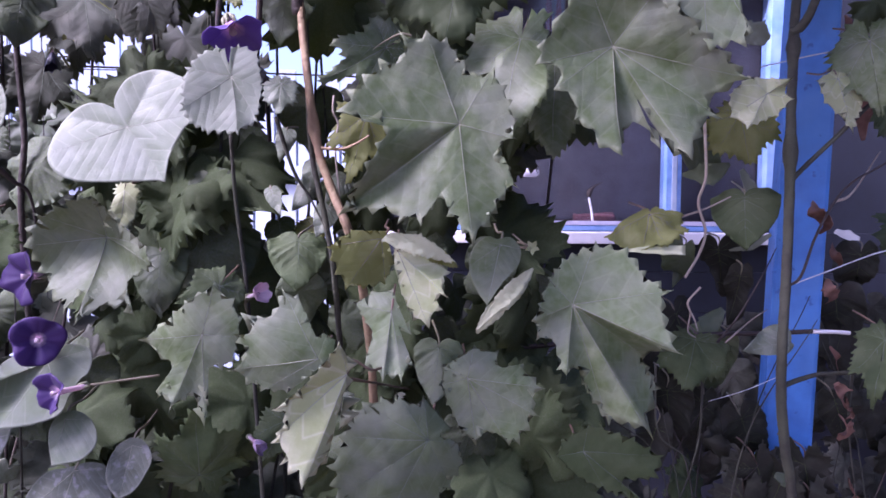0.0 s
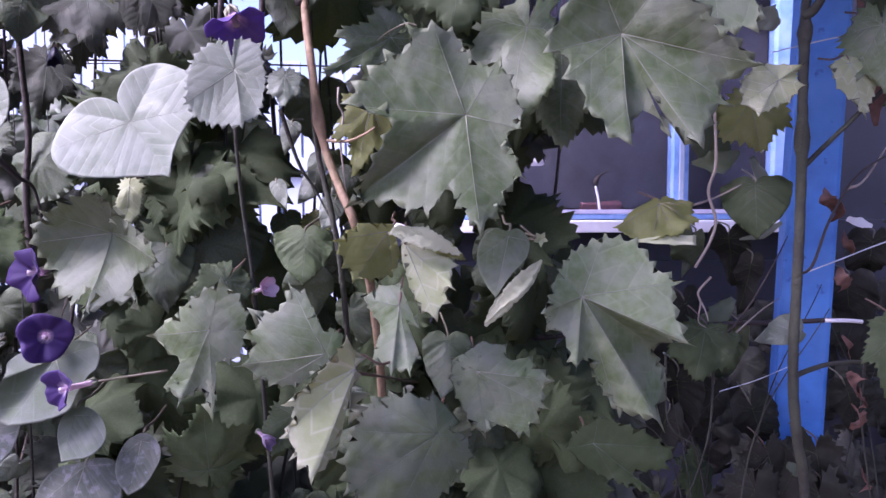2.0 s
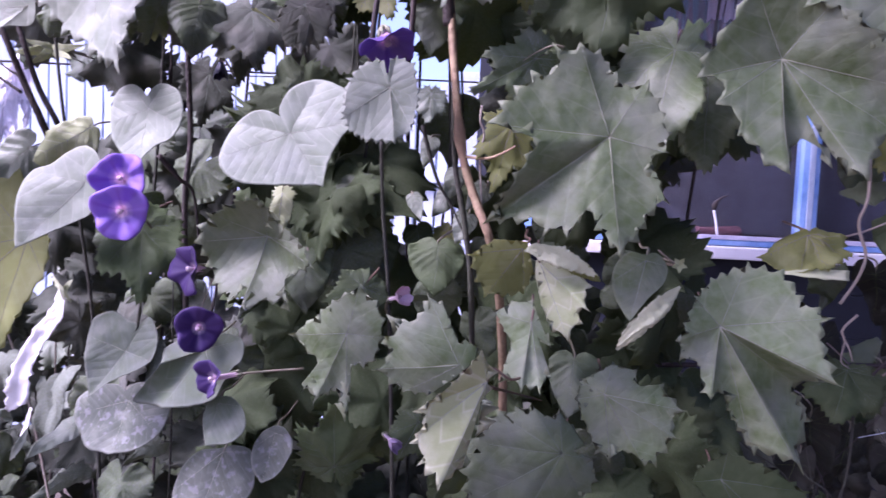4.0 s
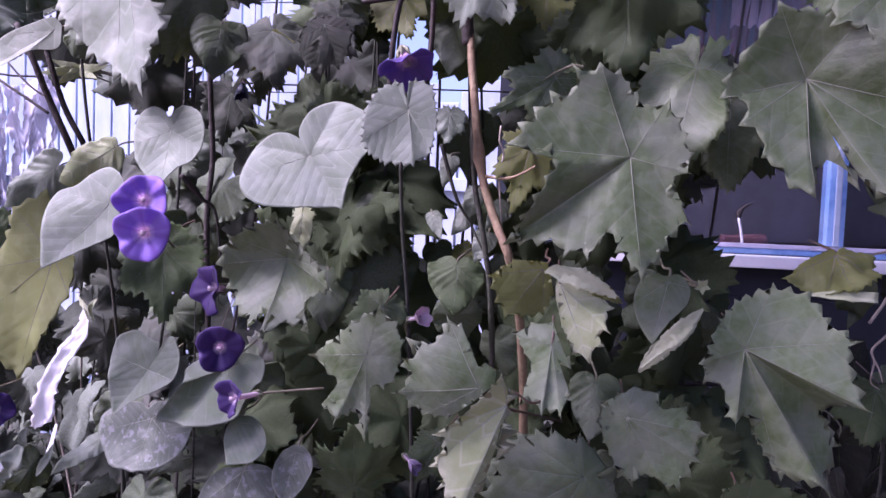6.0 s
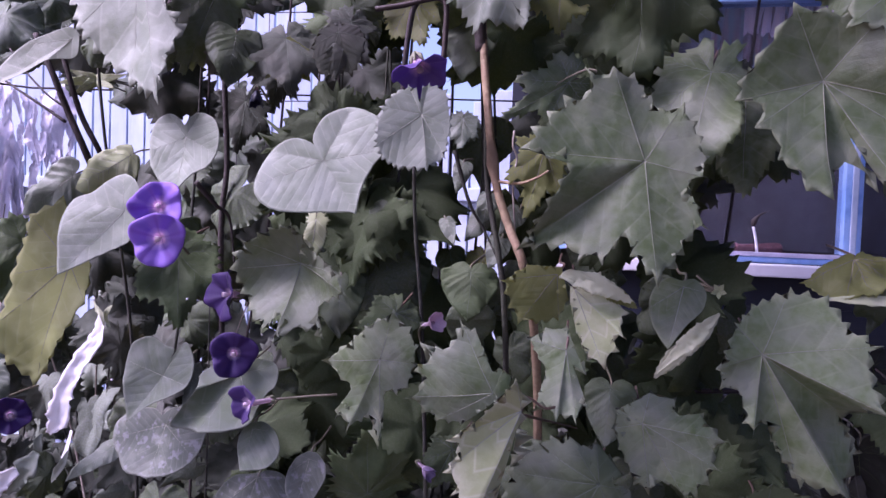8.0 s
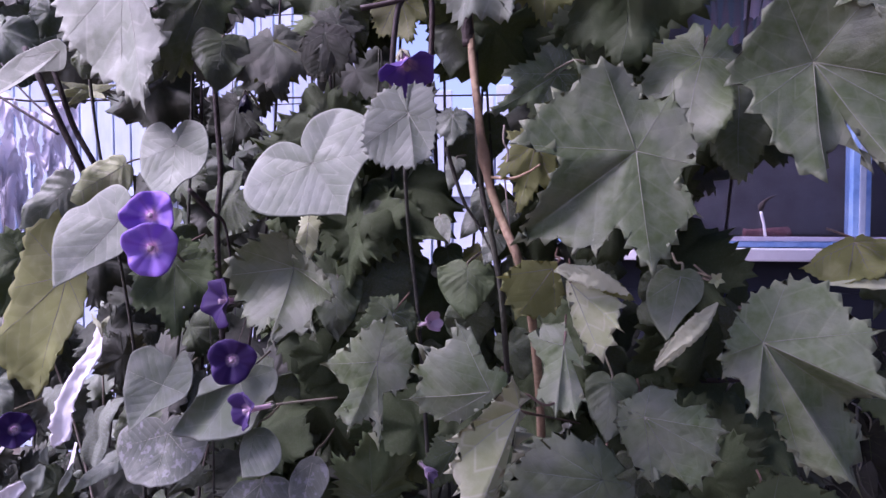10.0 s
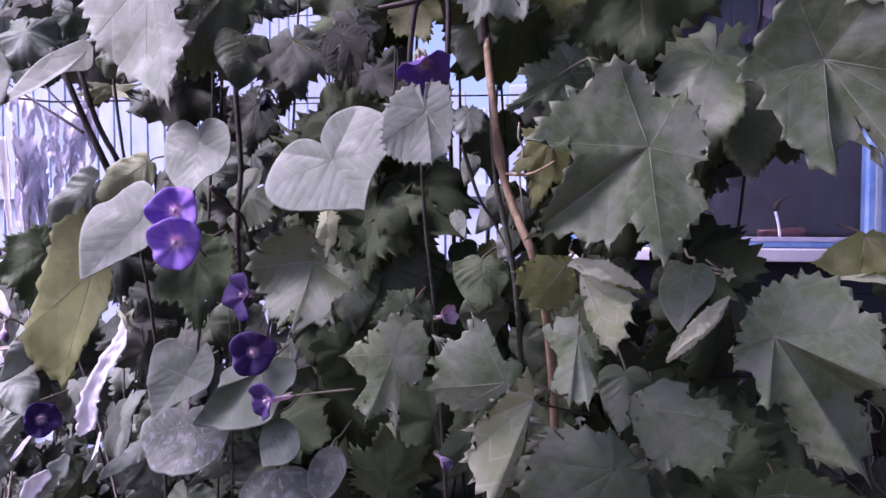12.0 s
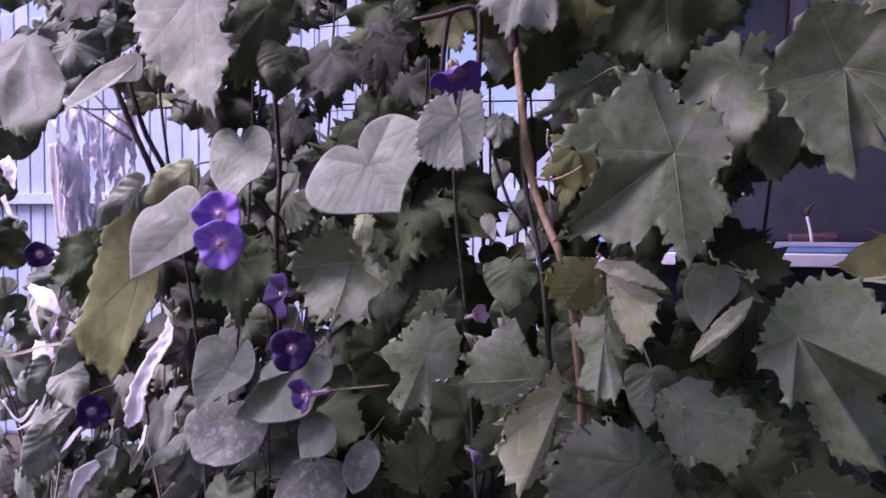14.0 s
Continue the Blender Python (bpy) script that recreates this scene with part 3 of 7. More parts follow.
    def vein_place(self, x, y, s):
        """Along the fine side veins, and how near the rim."""
        a, r = math.degrees(math.atan2(x, y)), math.hypot(x, y) / self.length
        d = radians(min(abs((a - v + 180) % 360 - 180) for v in self.veins))
        if d > 1.3:
            d = 1.3
        return r * math.cos(d) - 0.9 * r * math.sin(d), min(1.0, s)

    def mesh(self, rings=(0.08, 0.18, 0.3, 0.42, 0.54, 0.65, 0.75, 0.84, 0.92, 0.97, 1.0), thick=0.0004, ribs=True):
        verts, uv, faces, n = [(0, 0, 0), (0, 0, -thick)], [(0, 0), (0, 0)], [], len(self.edge)
        inset = 0.94 if self.kind == "grape" else 0.99
        for s in rings:
            for calm, rough in self.edge:
                x, y = rough if s > 0.99 else calm * (s * inset)
                p = self.place(x, y, s)
                for back in (0, 1):
                    verts.append((p.x, p.y, p.z - thick * back))
                    uv.append(self.vein_place(x, y, s))

        def at(k, i, back):
            return 2 + 2 * (k * n + i % n) + back

        for i in range(n):
            faces += [(0, at(0, i + 1, 0), at(0, i, 0)), (1, at(0, i, 1), at(0, i + 1, 1))]
            for k in range(len(rings) - 1):
                faces += [(at(k, i, 0), at(k, i + 1, 0), at(k + 1, i + 1, 0), at(k + 1, i, 0)), (at(k, i, 1), at(k + 1, i, 1), at(k + 1, i + 1, 1), at(k, i + 1, 1))]
            k = len(rings) - 1
            faces.append((at(k, i, 0), at(k, i + 1, 0), at(k, i + 1, 1), at(k, i, 1)))
        me = bpy.data.meshes.new("leaf")
        me.from_pydata(verts, [], faces)
        write_uv(me, uv)
        if not ribs:
            return me
        bm = bmesh.new()
        bm.from_mesh(me)
        first = len(bm.faces)
        for a, r, z, c in self.rim:
            if c not in (1, 2):
                continue
            wide = 0.00045 if self.kind == "grape" else 0.00036
            line = []
            for s in (0.0, 0.12, 0.25, 0.4, 0.55, 0.7, 0.82, 0.92):
                x, y = math.sin(radians(a)) * r / 1000 * s, math.cos(radians(a)) * r / 1000 * s
                line.append(self.place(x, y, s) + Vector((0, 0, 0.00008)))
            tube(bm, line, [wide * (1 - 0.8 * k / 7) * min(1.0, 0.5 + r / 160) for k in range(8)], 6)
        bm.faces.ensure_lookup_table()
        for f in bm.faces[first:]:
            f.material_index = 1
        bm.to_mesh(me)
        bm.free()
        return me


def write_uv(me, uv):
    """Lays the vein pattern's coordinates, given for each vertex, on a mesh."""
    idx = np.empty(len(me.loops), dtype=np.int32)
    me.loops.foreach_get("vertex_index", idx)
    table = np.zeros((len(me.vertices), 2))
    table[:len(uv)] = np.array(uv)[:len(me.vertices)]
    layer = me.uv_layers.get("veins") or me.uv_layers.new(name="veins")
    layer.data.foreach_set("uv", table[idx].astype(np.float32).ravel())


def add_fan(vine, kind, base, heading, rim, mat=None, label="", pucker=0.05, wave=1.0, tooth=1.0, step=14.0, curve=1.2, stalk=None, stalk_mat=None):
    """A leaf hanging in the hedge's upright face: its main vein points heading degrees clockwise from upwards, its upper side turns to the path."""
    leaf_count[0] += 1
    mat = mat or (GRAPE if kind == "grape" else HEART)
    h = radians(heading)
    y, z = Vector((math.sin(h), 0, math.cos(h))), Vector((0, -1, 0))
    m = Matrix.Translation(base) @ Matrix((y.cross(z), y, z)).transposed().to_4x4()
    fan = Fan(kind, rim, leaf_count[0] * 13 + 5, pucker, wave, tooth, step, curve)
    me = fan.mesh()
    me.materials.append(mat)
    me.materials.append(VEIN_OF[mat])
    for p in me.polygons:
        p.use_smooth = True
    leaf = new("leaf", me)
    leaf.parent, leaf.matrix_basis = vine, m
    if label:
        leaf["label"] = label
    end = m.inverted() @ (Vector(base) + Vector(stalk or (-0.08 * fan.length * y.x, 0.06, 0.012 - 0.08 * fan.length * y.z)))
    p0 = Vector((0, 0, -0.001))
    part("petiole", tube(bmesh.new(), smooth_line([p0, p0 + Vector((0, -0.01, -0.006)), end * 0.6 + Vector((0, 0, 0.004)), end], 4), 0.0011, 6), stalk_mat or (STEM_RED if kind == "grape" else STEM_GREEN), leaf)
    return leaf


# ---- flowers ----
def add_flower(vine, centre, face, radius, mat, closed=0.0, depth=1.3, seed=1, label="", tail=(0.0, 0.03, -0.02)):
    """A morning-glory trumpet at centre, its mouth turned to face. closed: 0 flat open, 1 a narrow bell."""
    rnd = random.Random(seed)
    z = Vector(face).normalized()
    x = z.orthogonal().normalized()
    m = Matrix((x, z.cross(x), z)).transposed().to_4x4()
    m = Matrix.Translation(centre) @ m @ Matrix.Rotation(rnd.random() * 6, 4, "Z")
    bm, sides = bmesh.new(), 40
    profile = ((0.02, -0.62), (0.07, -0.58), (0.13, -0.48), (0.22, -0.36), (0.36, -0.25), (0.56, -0.15), (0.78, -0.06), (0.94, -0.01), (1.0, -0.04))
    rows = []
    for back in (0, 1):
        grid = []
        for r, h in profile:
            ring = []
            for k in range(sides):
                a = 2 * math.pi * k / sides
                w = 1 + 0.035 * math.cos(5 * a) * r + 0.07 * math.sin(3 * a + seed) * r
                rr = r * w * (1 - closed * 0.55 * r)
                hh = h + closed * 0.75 * r * r + 0.11 * r * math.cos(5 * a + 0.6) + 0.16 * r * r * math.sin(2 * a + seed) + 0.05 * r * math.cos(10 * a + seed)
                ring.append(bm.verts.new((radius * rr * math.cos(a), radius * rr * math.sin(a), radius * hh - 0.0004 * back)))
            grid.append(ring)
        for p, q in zip(grid, grid[1:]):
            for k in range(sides):
                f = (p[k], p[(k + 1) % sides], q[(k + 1) % sides], q[k])
                bm.faces.new(f if not back else f[::-1])
        rows.append(grid)
    for k in range(sides):
        bm.faces.new((rows[0][-1][k], rows[0][-1][(k + 1) % sides], rows[1][-1][(k + 1) % sides], rows[1][-1][k]))
    flower = part("flower", bm, mat, vine, label, m=m)
    part("tube", tube(bmesh.new(), [(0, 0, -radius * depth * 1.05), (0, 0, -radius * depth * 0.6), (0, 0, -radius * 0.50)], [radius * 0.125, radius * 0.13, radius * 0.16], 12, cap=False), THROAT, flower)
    cb = bmesh.new()
    for k in range(5):
        a = 2 * math.pi * k / 5
        d = Vector((math.cos(a), math.sin(a), 0))
        o = Vector((0, 0, -radius * depth * 1.15))
        tube(cb, [o, o + d * radius * 0.17 + Vector((0, 0, radius * 0.2)), o + d * radius * 0.24 + Vector((0, 0, radius * 0.5))], [radius * 0.08, radius * 0.09, radius * 0.01], 5)
    part("calyx", cb, CALYX, flower)
    for k in range(4):
        a = 1.6 * k
        part("stamen", tube(bmesh.new(), [(0, 0, -radius * 0.5), (0.05 * radius * math.cos(a), 0.05 * radius * math.sin(a), -radius * 0.10)], [radius * 0.03, radius * 0.075], 6), THROAT, flower)
    o = Vector((0, 0, -radius * depth * 1.12))
    t = m.to_3x3().inverted() @ Vector(tail)
    part("flower_stalk", tube(bmesh.new(), smooth_line([o, o + Vector((0, 0, -radius * 0.5)) + t * 0.4, o + Vector((0, 0, -radius * 0.6)) + t], 4), 0.0012, 6), STEM_GREEN, flower)
    return flower


def add_stem(vine, points, radii, mat, name="stem", label="", sides=8, nodes=(), wobble=0.12):
    """A cane or tendril; nodes: shares of its way at which it swells."""
    line = smooth_line(points, 8)
    n = len(line)
    if not isinstance(radii, (list, tuple)):
        radii = (radii, radii if mat in (STRING, IRON, WHITE) else radii * 0.35)
    rad = []
    for i in range(n):
        t = i / (n - 1)
        r = radii[0] + (radii[1] - radii[0]) * t
        for k in nodes:
            r *= 1 + 0.55 * math.exp(-((t - k) / 0.02) ** 2)
        rad.append(r)
    return part(name, tube(bmesh.new(), line, rad, sides, wobble), mat, vine, label)


def add_strap(vine, points, widths, mat, label="", curl=0.4, seed=1):
    """A long narrow curled leaf or scrap along points, with its half width at each and a ragged end."""
    rnd = random.Random(seed)
    line = smooth_line(points, 7)
    n = len(line) - 1
    bm, rows = bmesh.new(), []
    for back in (0, 1):
        grid = []
        for i, p in enumerate(line):
            k = i / n * (len(widths) - 1)
            j = min(int(k), len(widths) - 2)
            w = (widths[j] + (widths[j + 1] - widths[j]) * (k - j)) * (1 + 0.45 * noise.noise(Vector((i * 0.6, seed, 0))))
            way = (line[min(i + 1, n)] - line[max(i - 1, 0)]).normalized()
            out = Vector((0, -1, 0))
            side = way.cross(out).normalized()
            turn = Matrix.Rotation(curl * math.sin(2.2 * i / n + seed), 3, way)
            side, out = turn @ side, turn @ out
            row = []
            for a in (-1.0, -0.62, -0.3, 0.0, 0.3, 0.62, 1.0):
                dip = -w * (0.28 * a * a + 0.3 * noise.noise(Vector((i * 0.5, a * 2, seed))))
                row.append(bm.verts.new(p + side * (w * a) - out * dip - out * (0.0004 * back)))
            grid.append(row)
        for p, q in zip(grid, grid[1:]):
            for k in range(6):
                f = (p[k], p[k + 1], q[k + 1], q[k])
                bm.faces.new(f if not back else f[::-1])
        rows.append(grid)
    rim = [r for r in rows[0][0]] + [r[-1] for r in rows[0][1:]] + rows[0][-1][-2::-1] + [r[0] for r in rows[0][-2:0:-1]]
    rim2 = [r for r in rows[1][0]] + [r[-1] for r in rows[1][1:]] + rows[1][-1][-2::-1] + [r[0] for r in rows[1][-2:0:-1]]
    for k in range(len(rim)):
        bm.faces.new((rim[k], rim2[k], rim2[(k + 1) % len(rim)], rim[(k + 1) % len(rim)]))
    return part("leaf", bm, mat, vine, label)


# ---- setting ----
gb = bmesh.new()
n_ground = 60
gv = [[gb.verts.new((-60 + 120 * (i / n_ground), -20 + 120 * (j / n_ground) ** 1.0, 0.05 * noise.noise(Vector((i * 0.7, j * 0.7, 0))) - 0.02)) for j in range(n_ground + 1)] for i in range(n_ground + 1)]
for i in range(n_ground):
    for j in range(n_ground):
        gb.faces.new((gv[i][j], gv[i + 1][j], gv[i + 1][j + 1], gv[i][j + 1]))
tagged(part("ground", gb, SOIL), "dark garden soil behind and under the vines", "ground", kind="structure")

WALL_Y, WIN_X0, WIN_X1, WIN_Z0, WIN_Z1 = 3.05, -0.12, 1.56, 1.33, 2.45
wb = bmesh.new()
for x0, x1, z0, z1 in ((-0.32, WIN_X0, -0.1, 2.9), (WIN_X1, 4.5, -0.1, 2.9), (WIN_X0, WIN_X1, -0.1, WIN_Z0), (WIN_X0, WIN_X1, WIN_Z1, 2.9)):
    box(wb, x0, x1, WALL_Y, WALL_Y + 0.22, z0, z1)
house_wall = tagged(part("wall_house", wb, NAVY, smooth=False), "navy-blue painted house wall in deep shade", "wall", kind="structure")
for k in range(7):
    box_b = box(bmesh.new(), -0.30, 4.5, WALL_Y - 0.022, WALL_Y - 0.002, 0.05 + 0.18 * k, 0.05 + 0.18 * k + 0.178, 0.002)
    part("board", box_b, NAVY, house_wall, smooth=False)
rb = bmesh.new()
for x0, x1, y0, y1, z0, z1 in ((-0.3, 4.4, 5.6, 5.7, 0, 2.9), (-0.32, -0.22, 3.27, 5.6, 0, 2.9), (4.4, 4.5, 3.27, 5.6, 0, 2.9), (-0.3, 4.4, 3.27, 5.6, 0.3, 0.36)):
    box(rb, x0, x1, y0, y1, z0, z1)
tagged(part("wall_room", rb, ROOM, smooth=False), "dim plastered room seen through the window", "wall", kind="structure")
tagged(part("ceiling", box(bmesh.new(), -0.3, 4.4, 3.27, 5.6, 2.8, 2.9), ROOM, smooth=False), "dim plaster ceiling of the room", "ceiling", kind="structure")
tagged(part("roof", box(bmesh.new(), -0.5, 4.8, 2.85, 6.0, 2.92, 3.0), ROOF, smooth=False), "grey sheet roof of the house", "roof", kind="structure")
# Added overhead sheet, out of view, that keeps sun off the vines.
tagged(part("roof_porch", box(bmesh.new(), -1.0, 0.8, -1.2, 2.6, 2.92, 3.0), ROOF, smooth=False), "unseen sheet added over the path to block sun and sky", "roof", kind="structure")
# Added wall out of view; cuts the skylight reaching the right side.
tagged(part("wall_yard", box(bmesh.new(), 2.3, 2.45, -5.0, 3.0, -0.1, 3.2), NAVY, smooth=False), "unseen plain dark wall added to block skylight from the side", "wall", kind="structure")
# Added sheet behind the panes; its tone stands in for dim reflecting glass.
backing_b = bmesh.new()
box(backing_b, -0.06, 1.52, 3.18, 3.186, 1.36, 2.44)
tagged(part("window_blind", backing_b, PANE_TONE, smooth=False), "added lilac-grey sheet behind the panes, toned like dim reflecting glass", "blind")

window = thing("window_1", "wide window with a chipped blue wooden frame and white sill", "window", (0.9, WALL_Y, WIN_Z0), kind="structure")
down = Matrix.Translation((-0.9, -WALL_Y, -WIN_Z0))


def win(name, x0, x1, y0, y1, z0, z1, mat, bevel=0.004, label=""):
    return part(name, box(bmesh.new(), x0, x1, y0, y1, z0, z1, bevel), mat, window, label, smooth=False, m=down)


win("window_frame", WIN_X0, WIN_X1, WALL_Y - 0.01, WALL_Y + 0.08, WIN_Z1 - 0.06, WIN_Z1, FRAME_BLUE)
win("window_frame", WIN_X0, WIN_X0 + 0.06, WALL_Y - 0.01, WALL_Y + 0.08, WIN_Z0, WIN_Z1 - 0.06, FRAME_BLUE)
win("window_frame", WIN_X1 - 0.06, WIN_X1, WALL_Y - 0.01, WALL_Y + 0.08, WIN_Z0, WIN_Z1 - 0.06, FRAME_BLUE)
MULL = 1.085
win("mullion", MULL - 0.034, MULL + 0.034, WALL_Y - 0.01, WALL_Y + 0.08, WIN_Z0 + 0.026, WIN_Z1 - 0.06, FRAME_BLUE)
win("mullion", MULL - 0.012, MULL + 0.012, WALL_Y - 0.022, WALL_Y - 0.012, WIN_Z0 + 0.026, WIN_Z1 - 0.06, PALE_BLUE)
win("bottom_rail", WIN_X0 + 0.06, WIN_X1 - 0.06, WALL_Y - 0.004, WALL_Y + 0.07, WIN_Z0 - 0.02, WIN_Z0 + 0.004, FRAME_BLUE)
win("bead", WIN_X0 + 0.06, WIN_X1 - 0.06, WALL_Y - 0.012, WALL_Y + 0.028, WIN_Z0 + 0.006, WIN_Z0 + 0.024, LILAC, 0.003)
win("window_sill", WIN_X0 - 0.06, WIN_X1 + 0.06, WALL_Y - 0.13, WALL_Y - 0.024, WIN_Z0 - 0.072, WIN_Z0 - 0.022, WHITE, 0.006)


def glass_material():
    m = bpy.data.materials.new("window_glass")
    m.use_nodes = True
    b = m.node_tree.nodes["Principled BSDF"]
    b.inputs["Base Color"].default_value = (0.75, 0.74, 0.8, 1)
    b.inputs["Roughness"].default_value = 0.06
    b.inputs["Transmission Weight"].default_value = 1.0
    b.inputs["IOR"].default_value = 1.35
    return m


GLASS = glass_material()
for x0, x1 in ((WIN_X0 + 0.06, MULL - 0.034), (MULL + 0.034, WIN_X1 - 0.06)):
    pane = win("pane", x0, x1, WALL_Y + 0.03, WALL_Y + 0.035, WIN_Z0 + 0.026, WIN_Z1 - 0.06, GLASS, 0.0)
    pane.visible_shadow = False

# A dark red curtain with lace, hanging inside the window.
cb = bmesh.new()
cols = 44
cv = []
for i in range(cols + 1):
    x = 0.50 + 0.36 * i / cols
    y = WALL_Y + 0.12 + 0.018 * math.sin(i * 1.1) + 0.008 * math.sin(i * 2.7)
    cv.append([cb.verts.new((x + 0.01 * math.sin(3 * k + i), y + 0.01 * k, 2.4 - 0.16 * k)) for k in range(4)])
for i in range(cols):
    for k in range(3):
        cb.faces.new((cv[i][k], cv[i + 1][k], cv[i + 1][k + 1], cv[i][k + 1]))
curtain = thing("curtain", "dark red curtain with pinkish lace behind the window", "curtain", (0.6, WALL_Y + 0.12, 1.9))
shift_c = Matrix.Translation((-0.6, -WALL_Y - 0.12, -1.9))
part("cloth", cb, CURTAIN, curtain, m=shift_c)
lb = bmesh.new()
lv = []
for i in range(61):
    x = 0.65 + 0.40 * i / 60
    y = WALL_Y + 0.1 + 0.012 * math.sin(i * 0.8)
    lv.append([lb.verts.new((x, y, 2.40)), lb.verts.new((x, y, 2.33)), lb.verts.new((x, y + 0.004, 2.27 + 0.02 * abs(math.sin(i * 0.52))))])
for i in range(60):
    for k in range(2):
        lb.faces.new((lv[i][k], lv[i + 1][k], lv[i + 1][k + 1], lv[i][k + 1]))
part("lace", lb, LACE, curtain, "pinkish lace edging", m=shift_c)

# A small tool standing on the rail inside the pane.
tool = thing("brush", "small white-handled brush leaning on the window rail", "brush", (0.712, WALL_Y - 0.004, WIN_Z0 + 0.024))
part("handle", tube(bmesh.new(), smooth_line([(0.014, 0, 0.0), (0.008, 0.003, 0.05), (-0.004, 0.006, 0.105)], 4), [0.0055] * 9, 8), WHITE, tool)
part("bristles", tube(bmesh.new(), smooth_line([(-0.004, 0.006, 0.105), (0.0, 0.008, 0.13), (0.022, 0.010, 0.155), (0.06, 0.012, 0.175)], 4), [0.006, 0.009, 0.011, 0.012, 0.012, 0.010, 0.008, 0.006, 0.005, 0.004, 0.003, 0.002, 0.001], 8), TWIG, tool)
cloth_b = box(bmesh.new(), -0.06, 0.13, -0.02, 0.03, 0.0, 0.045, 0.012)
for v in cloth_b.verts:
    v.co.z *= 1 + 0.5 * noise.noise(v.co * 30)
tagged(part("folded_cloth", cloth_b, CURTAIN, m=Matrix.Translation((0.72, WALL_Y + 0.085, WIN_Z0 + 0.01))), "dark red folded cloth behind the window pane", "cloth")

# Pale blue plank wall of a shed to the side, standing in the open.
shed = tagged(part("wall_shed", box(bmesh.new(), -4.2, -0.34, 3.72, 3.80, -0.1, 1.95), PALE_BLUE, smooth=False), "pale blue plank wall in open daylight", "wall", kind="structure")
plank_w = 0.115
plank_bm = box(bmesh.new(), 0, plank_w - 0.012, -0.018, 0, 0, 1, 0.004)
plank_me = finish("plank", plank_bm, PALE_BLUE, False)
for k in range(33):
    ob = new("plank", plank_me)
    ob.parent = shed
    x = -4.15 + k * plank_w
    top = 2.03 if x > -1.25 else 2.75
    ob.matrix_basis = Matrix.Translation((x, 3.716, 0.02 * (k % 3))) @ Matrix.Diagonal((1, 1, top + 0.02 * ((k * 7) % 5), 1))
part("rail", box(bmesh.new(), -4.2, -0.34, 3.66, 3.697, 1.55, 1.62, 0.004), PALE_BLUE, shed, smooth=False)

# Crumpled white plastic sheet hanging on a line.
pb = bmesh.new()
pu, pw = 90, 40
pv = []
for i in range(pu + 1):
    col = []
    for k in range(pw + 1):
        u, v = i / pu, k / pw
        fold = 0.10 * noise.noise(Vector((u * 6 + 2 * v, v * 3, 4))) + 0.06 * abs(noise.noise(Vector((u * 13 - 4 * v, v * 6, 1)))) + 0.035 * noise.noise(Vector((u * 30 + 9 * v, v * 17, 7)))
        hem = 0.40 + 0.16 * noise.noise(Vector((u * 9, 0, 9))) + 0.10 * noise.noise(Vector((u * 31, 0, 5)))
        col.append(pb.verts.new((0.25 * (u - 0.5) * (1 - 0.2 * v), fold, -hem * v + 0.03 * math.sin(u * 9))))
    pv.append(col)
for i in range(pu):
    for k in range(pw):
        if noise.noise(Vector((i * 0.16, k * 0.07, 2))) < 0.30:
            pb.faces.new((pv[i][k], pv[i + 1][k], pv[i + 1][k + 1], pv[i][k + 1]))
bmesh.ops.delete(pb, geom=[v for v in pb.verts if not v.link_faces], context="VERTS")
sheet = tagged(part("plastic_sheet", pb, PLASTIC, m=Matrix.Translation((-1.6063, 1.7500, 1.7658)) @ Matrix.Rotation(0.5, 4, "Z")), "crumpled white plastic sheet hanging from a line", "plastic sheet")
line = thing("clothes_line", "thin dark line that holds a white plastic sheet", "line", (0, 1.75, 1.9))
part("cord", tube(bmesh.new(), [(-3.206, -0.9, -0.034), (-1.606, 0, -0.134), (0.894, 1.4, 0.066)], 0.003, 6), TWIG, line)

# ---- blue post ----
foot, head_end = Vector((0.4296, 0.8759, 0.0000)), Vector((0.5681, 0.9675, 2.9150))
post = thing("post", "bright blue painted square wooden post, weathered", "post", foot)
rise = (head_end - foot)
turn = rise.to_track_quat("Z", "X").to_matrix().to_4x4() @ Matrix.Rotation(radians(38), 4, "Z")
part("shaft", box(bmesh.new(), -0.031, 0.031, -0.031, 0.031, -0.02, rise.length, 0.005), BLUE_PAINT, post, smooth=False, m=turn)

# Small white oval in front of the pane.
part("handle", tube(bmesh.new(), smooth_line([(-0.034, 0, 0), (-0.03, -0.004, 0), (0, -0.012, 0), (0.03, -0.004, 0), (0.034, 0, 0)], 3), [0.004, 0.012, 0.017, 0.019, 0.020, 0.021, 0.021, 0.021, 0.020, 0.019, 0.017, 0.012, 0.004], 12), WHITE, window, "small white oval at the window", m=down @ Matrix.Translation((0.4329, 3.0200, 1.5655)))

# ---- vines ----
vine_main = thing("grape_vine", "grape vine with grey-green toothed leaves on a brown cane", "grape vine", (-0.05, 0.68, 0))
vine_main.location = (0, 0, 0)
vine_side = thing("grape_vine", "sparse grape vine with grey cane climbing before a blue post", "grape vine")
glory = thing("morning_glory", "morning glory with heart-shaped leaves and violet trumpet flowers", "morning glory")

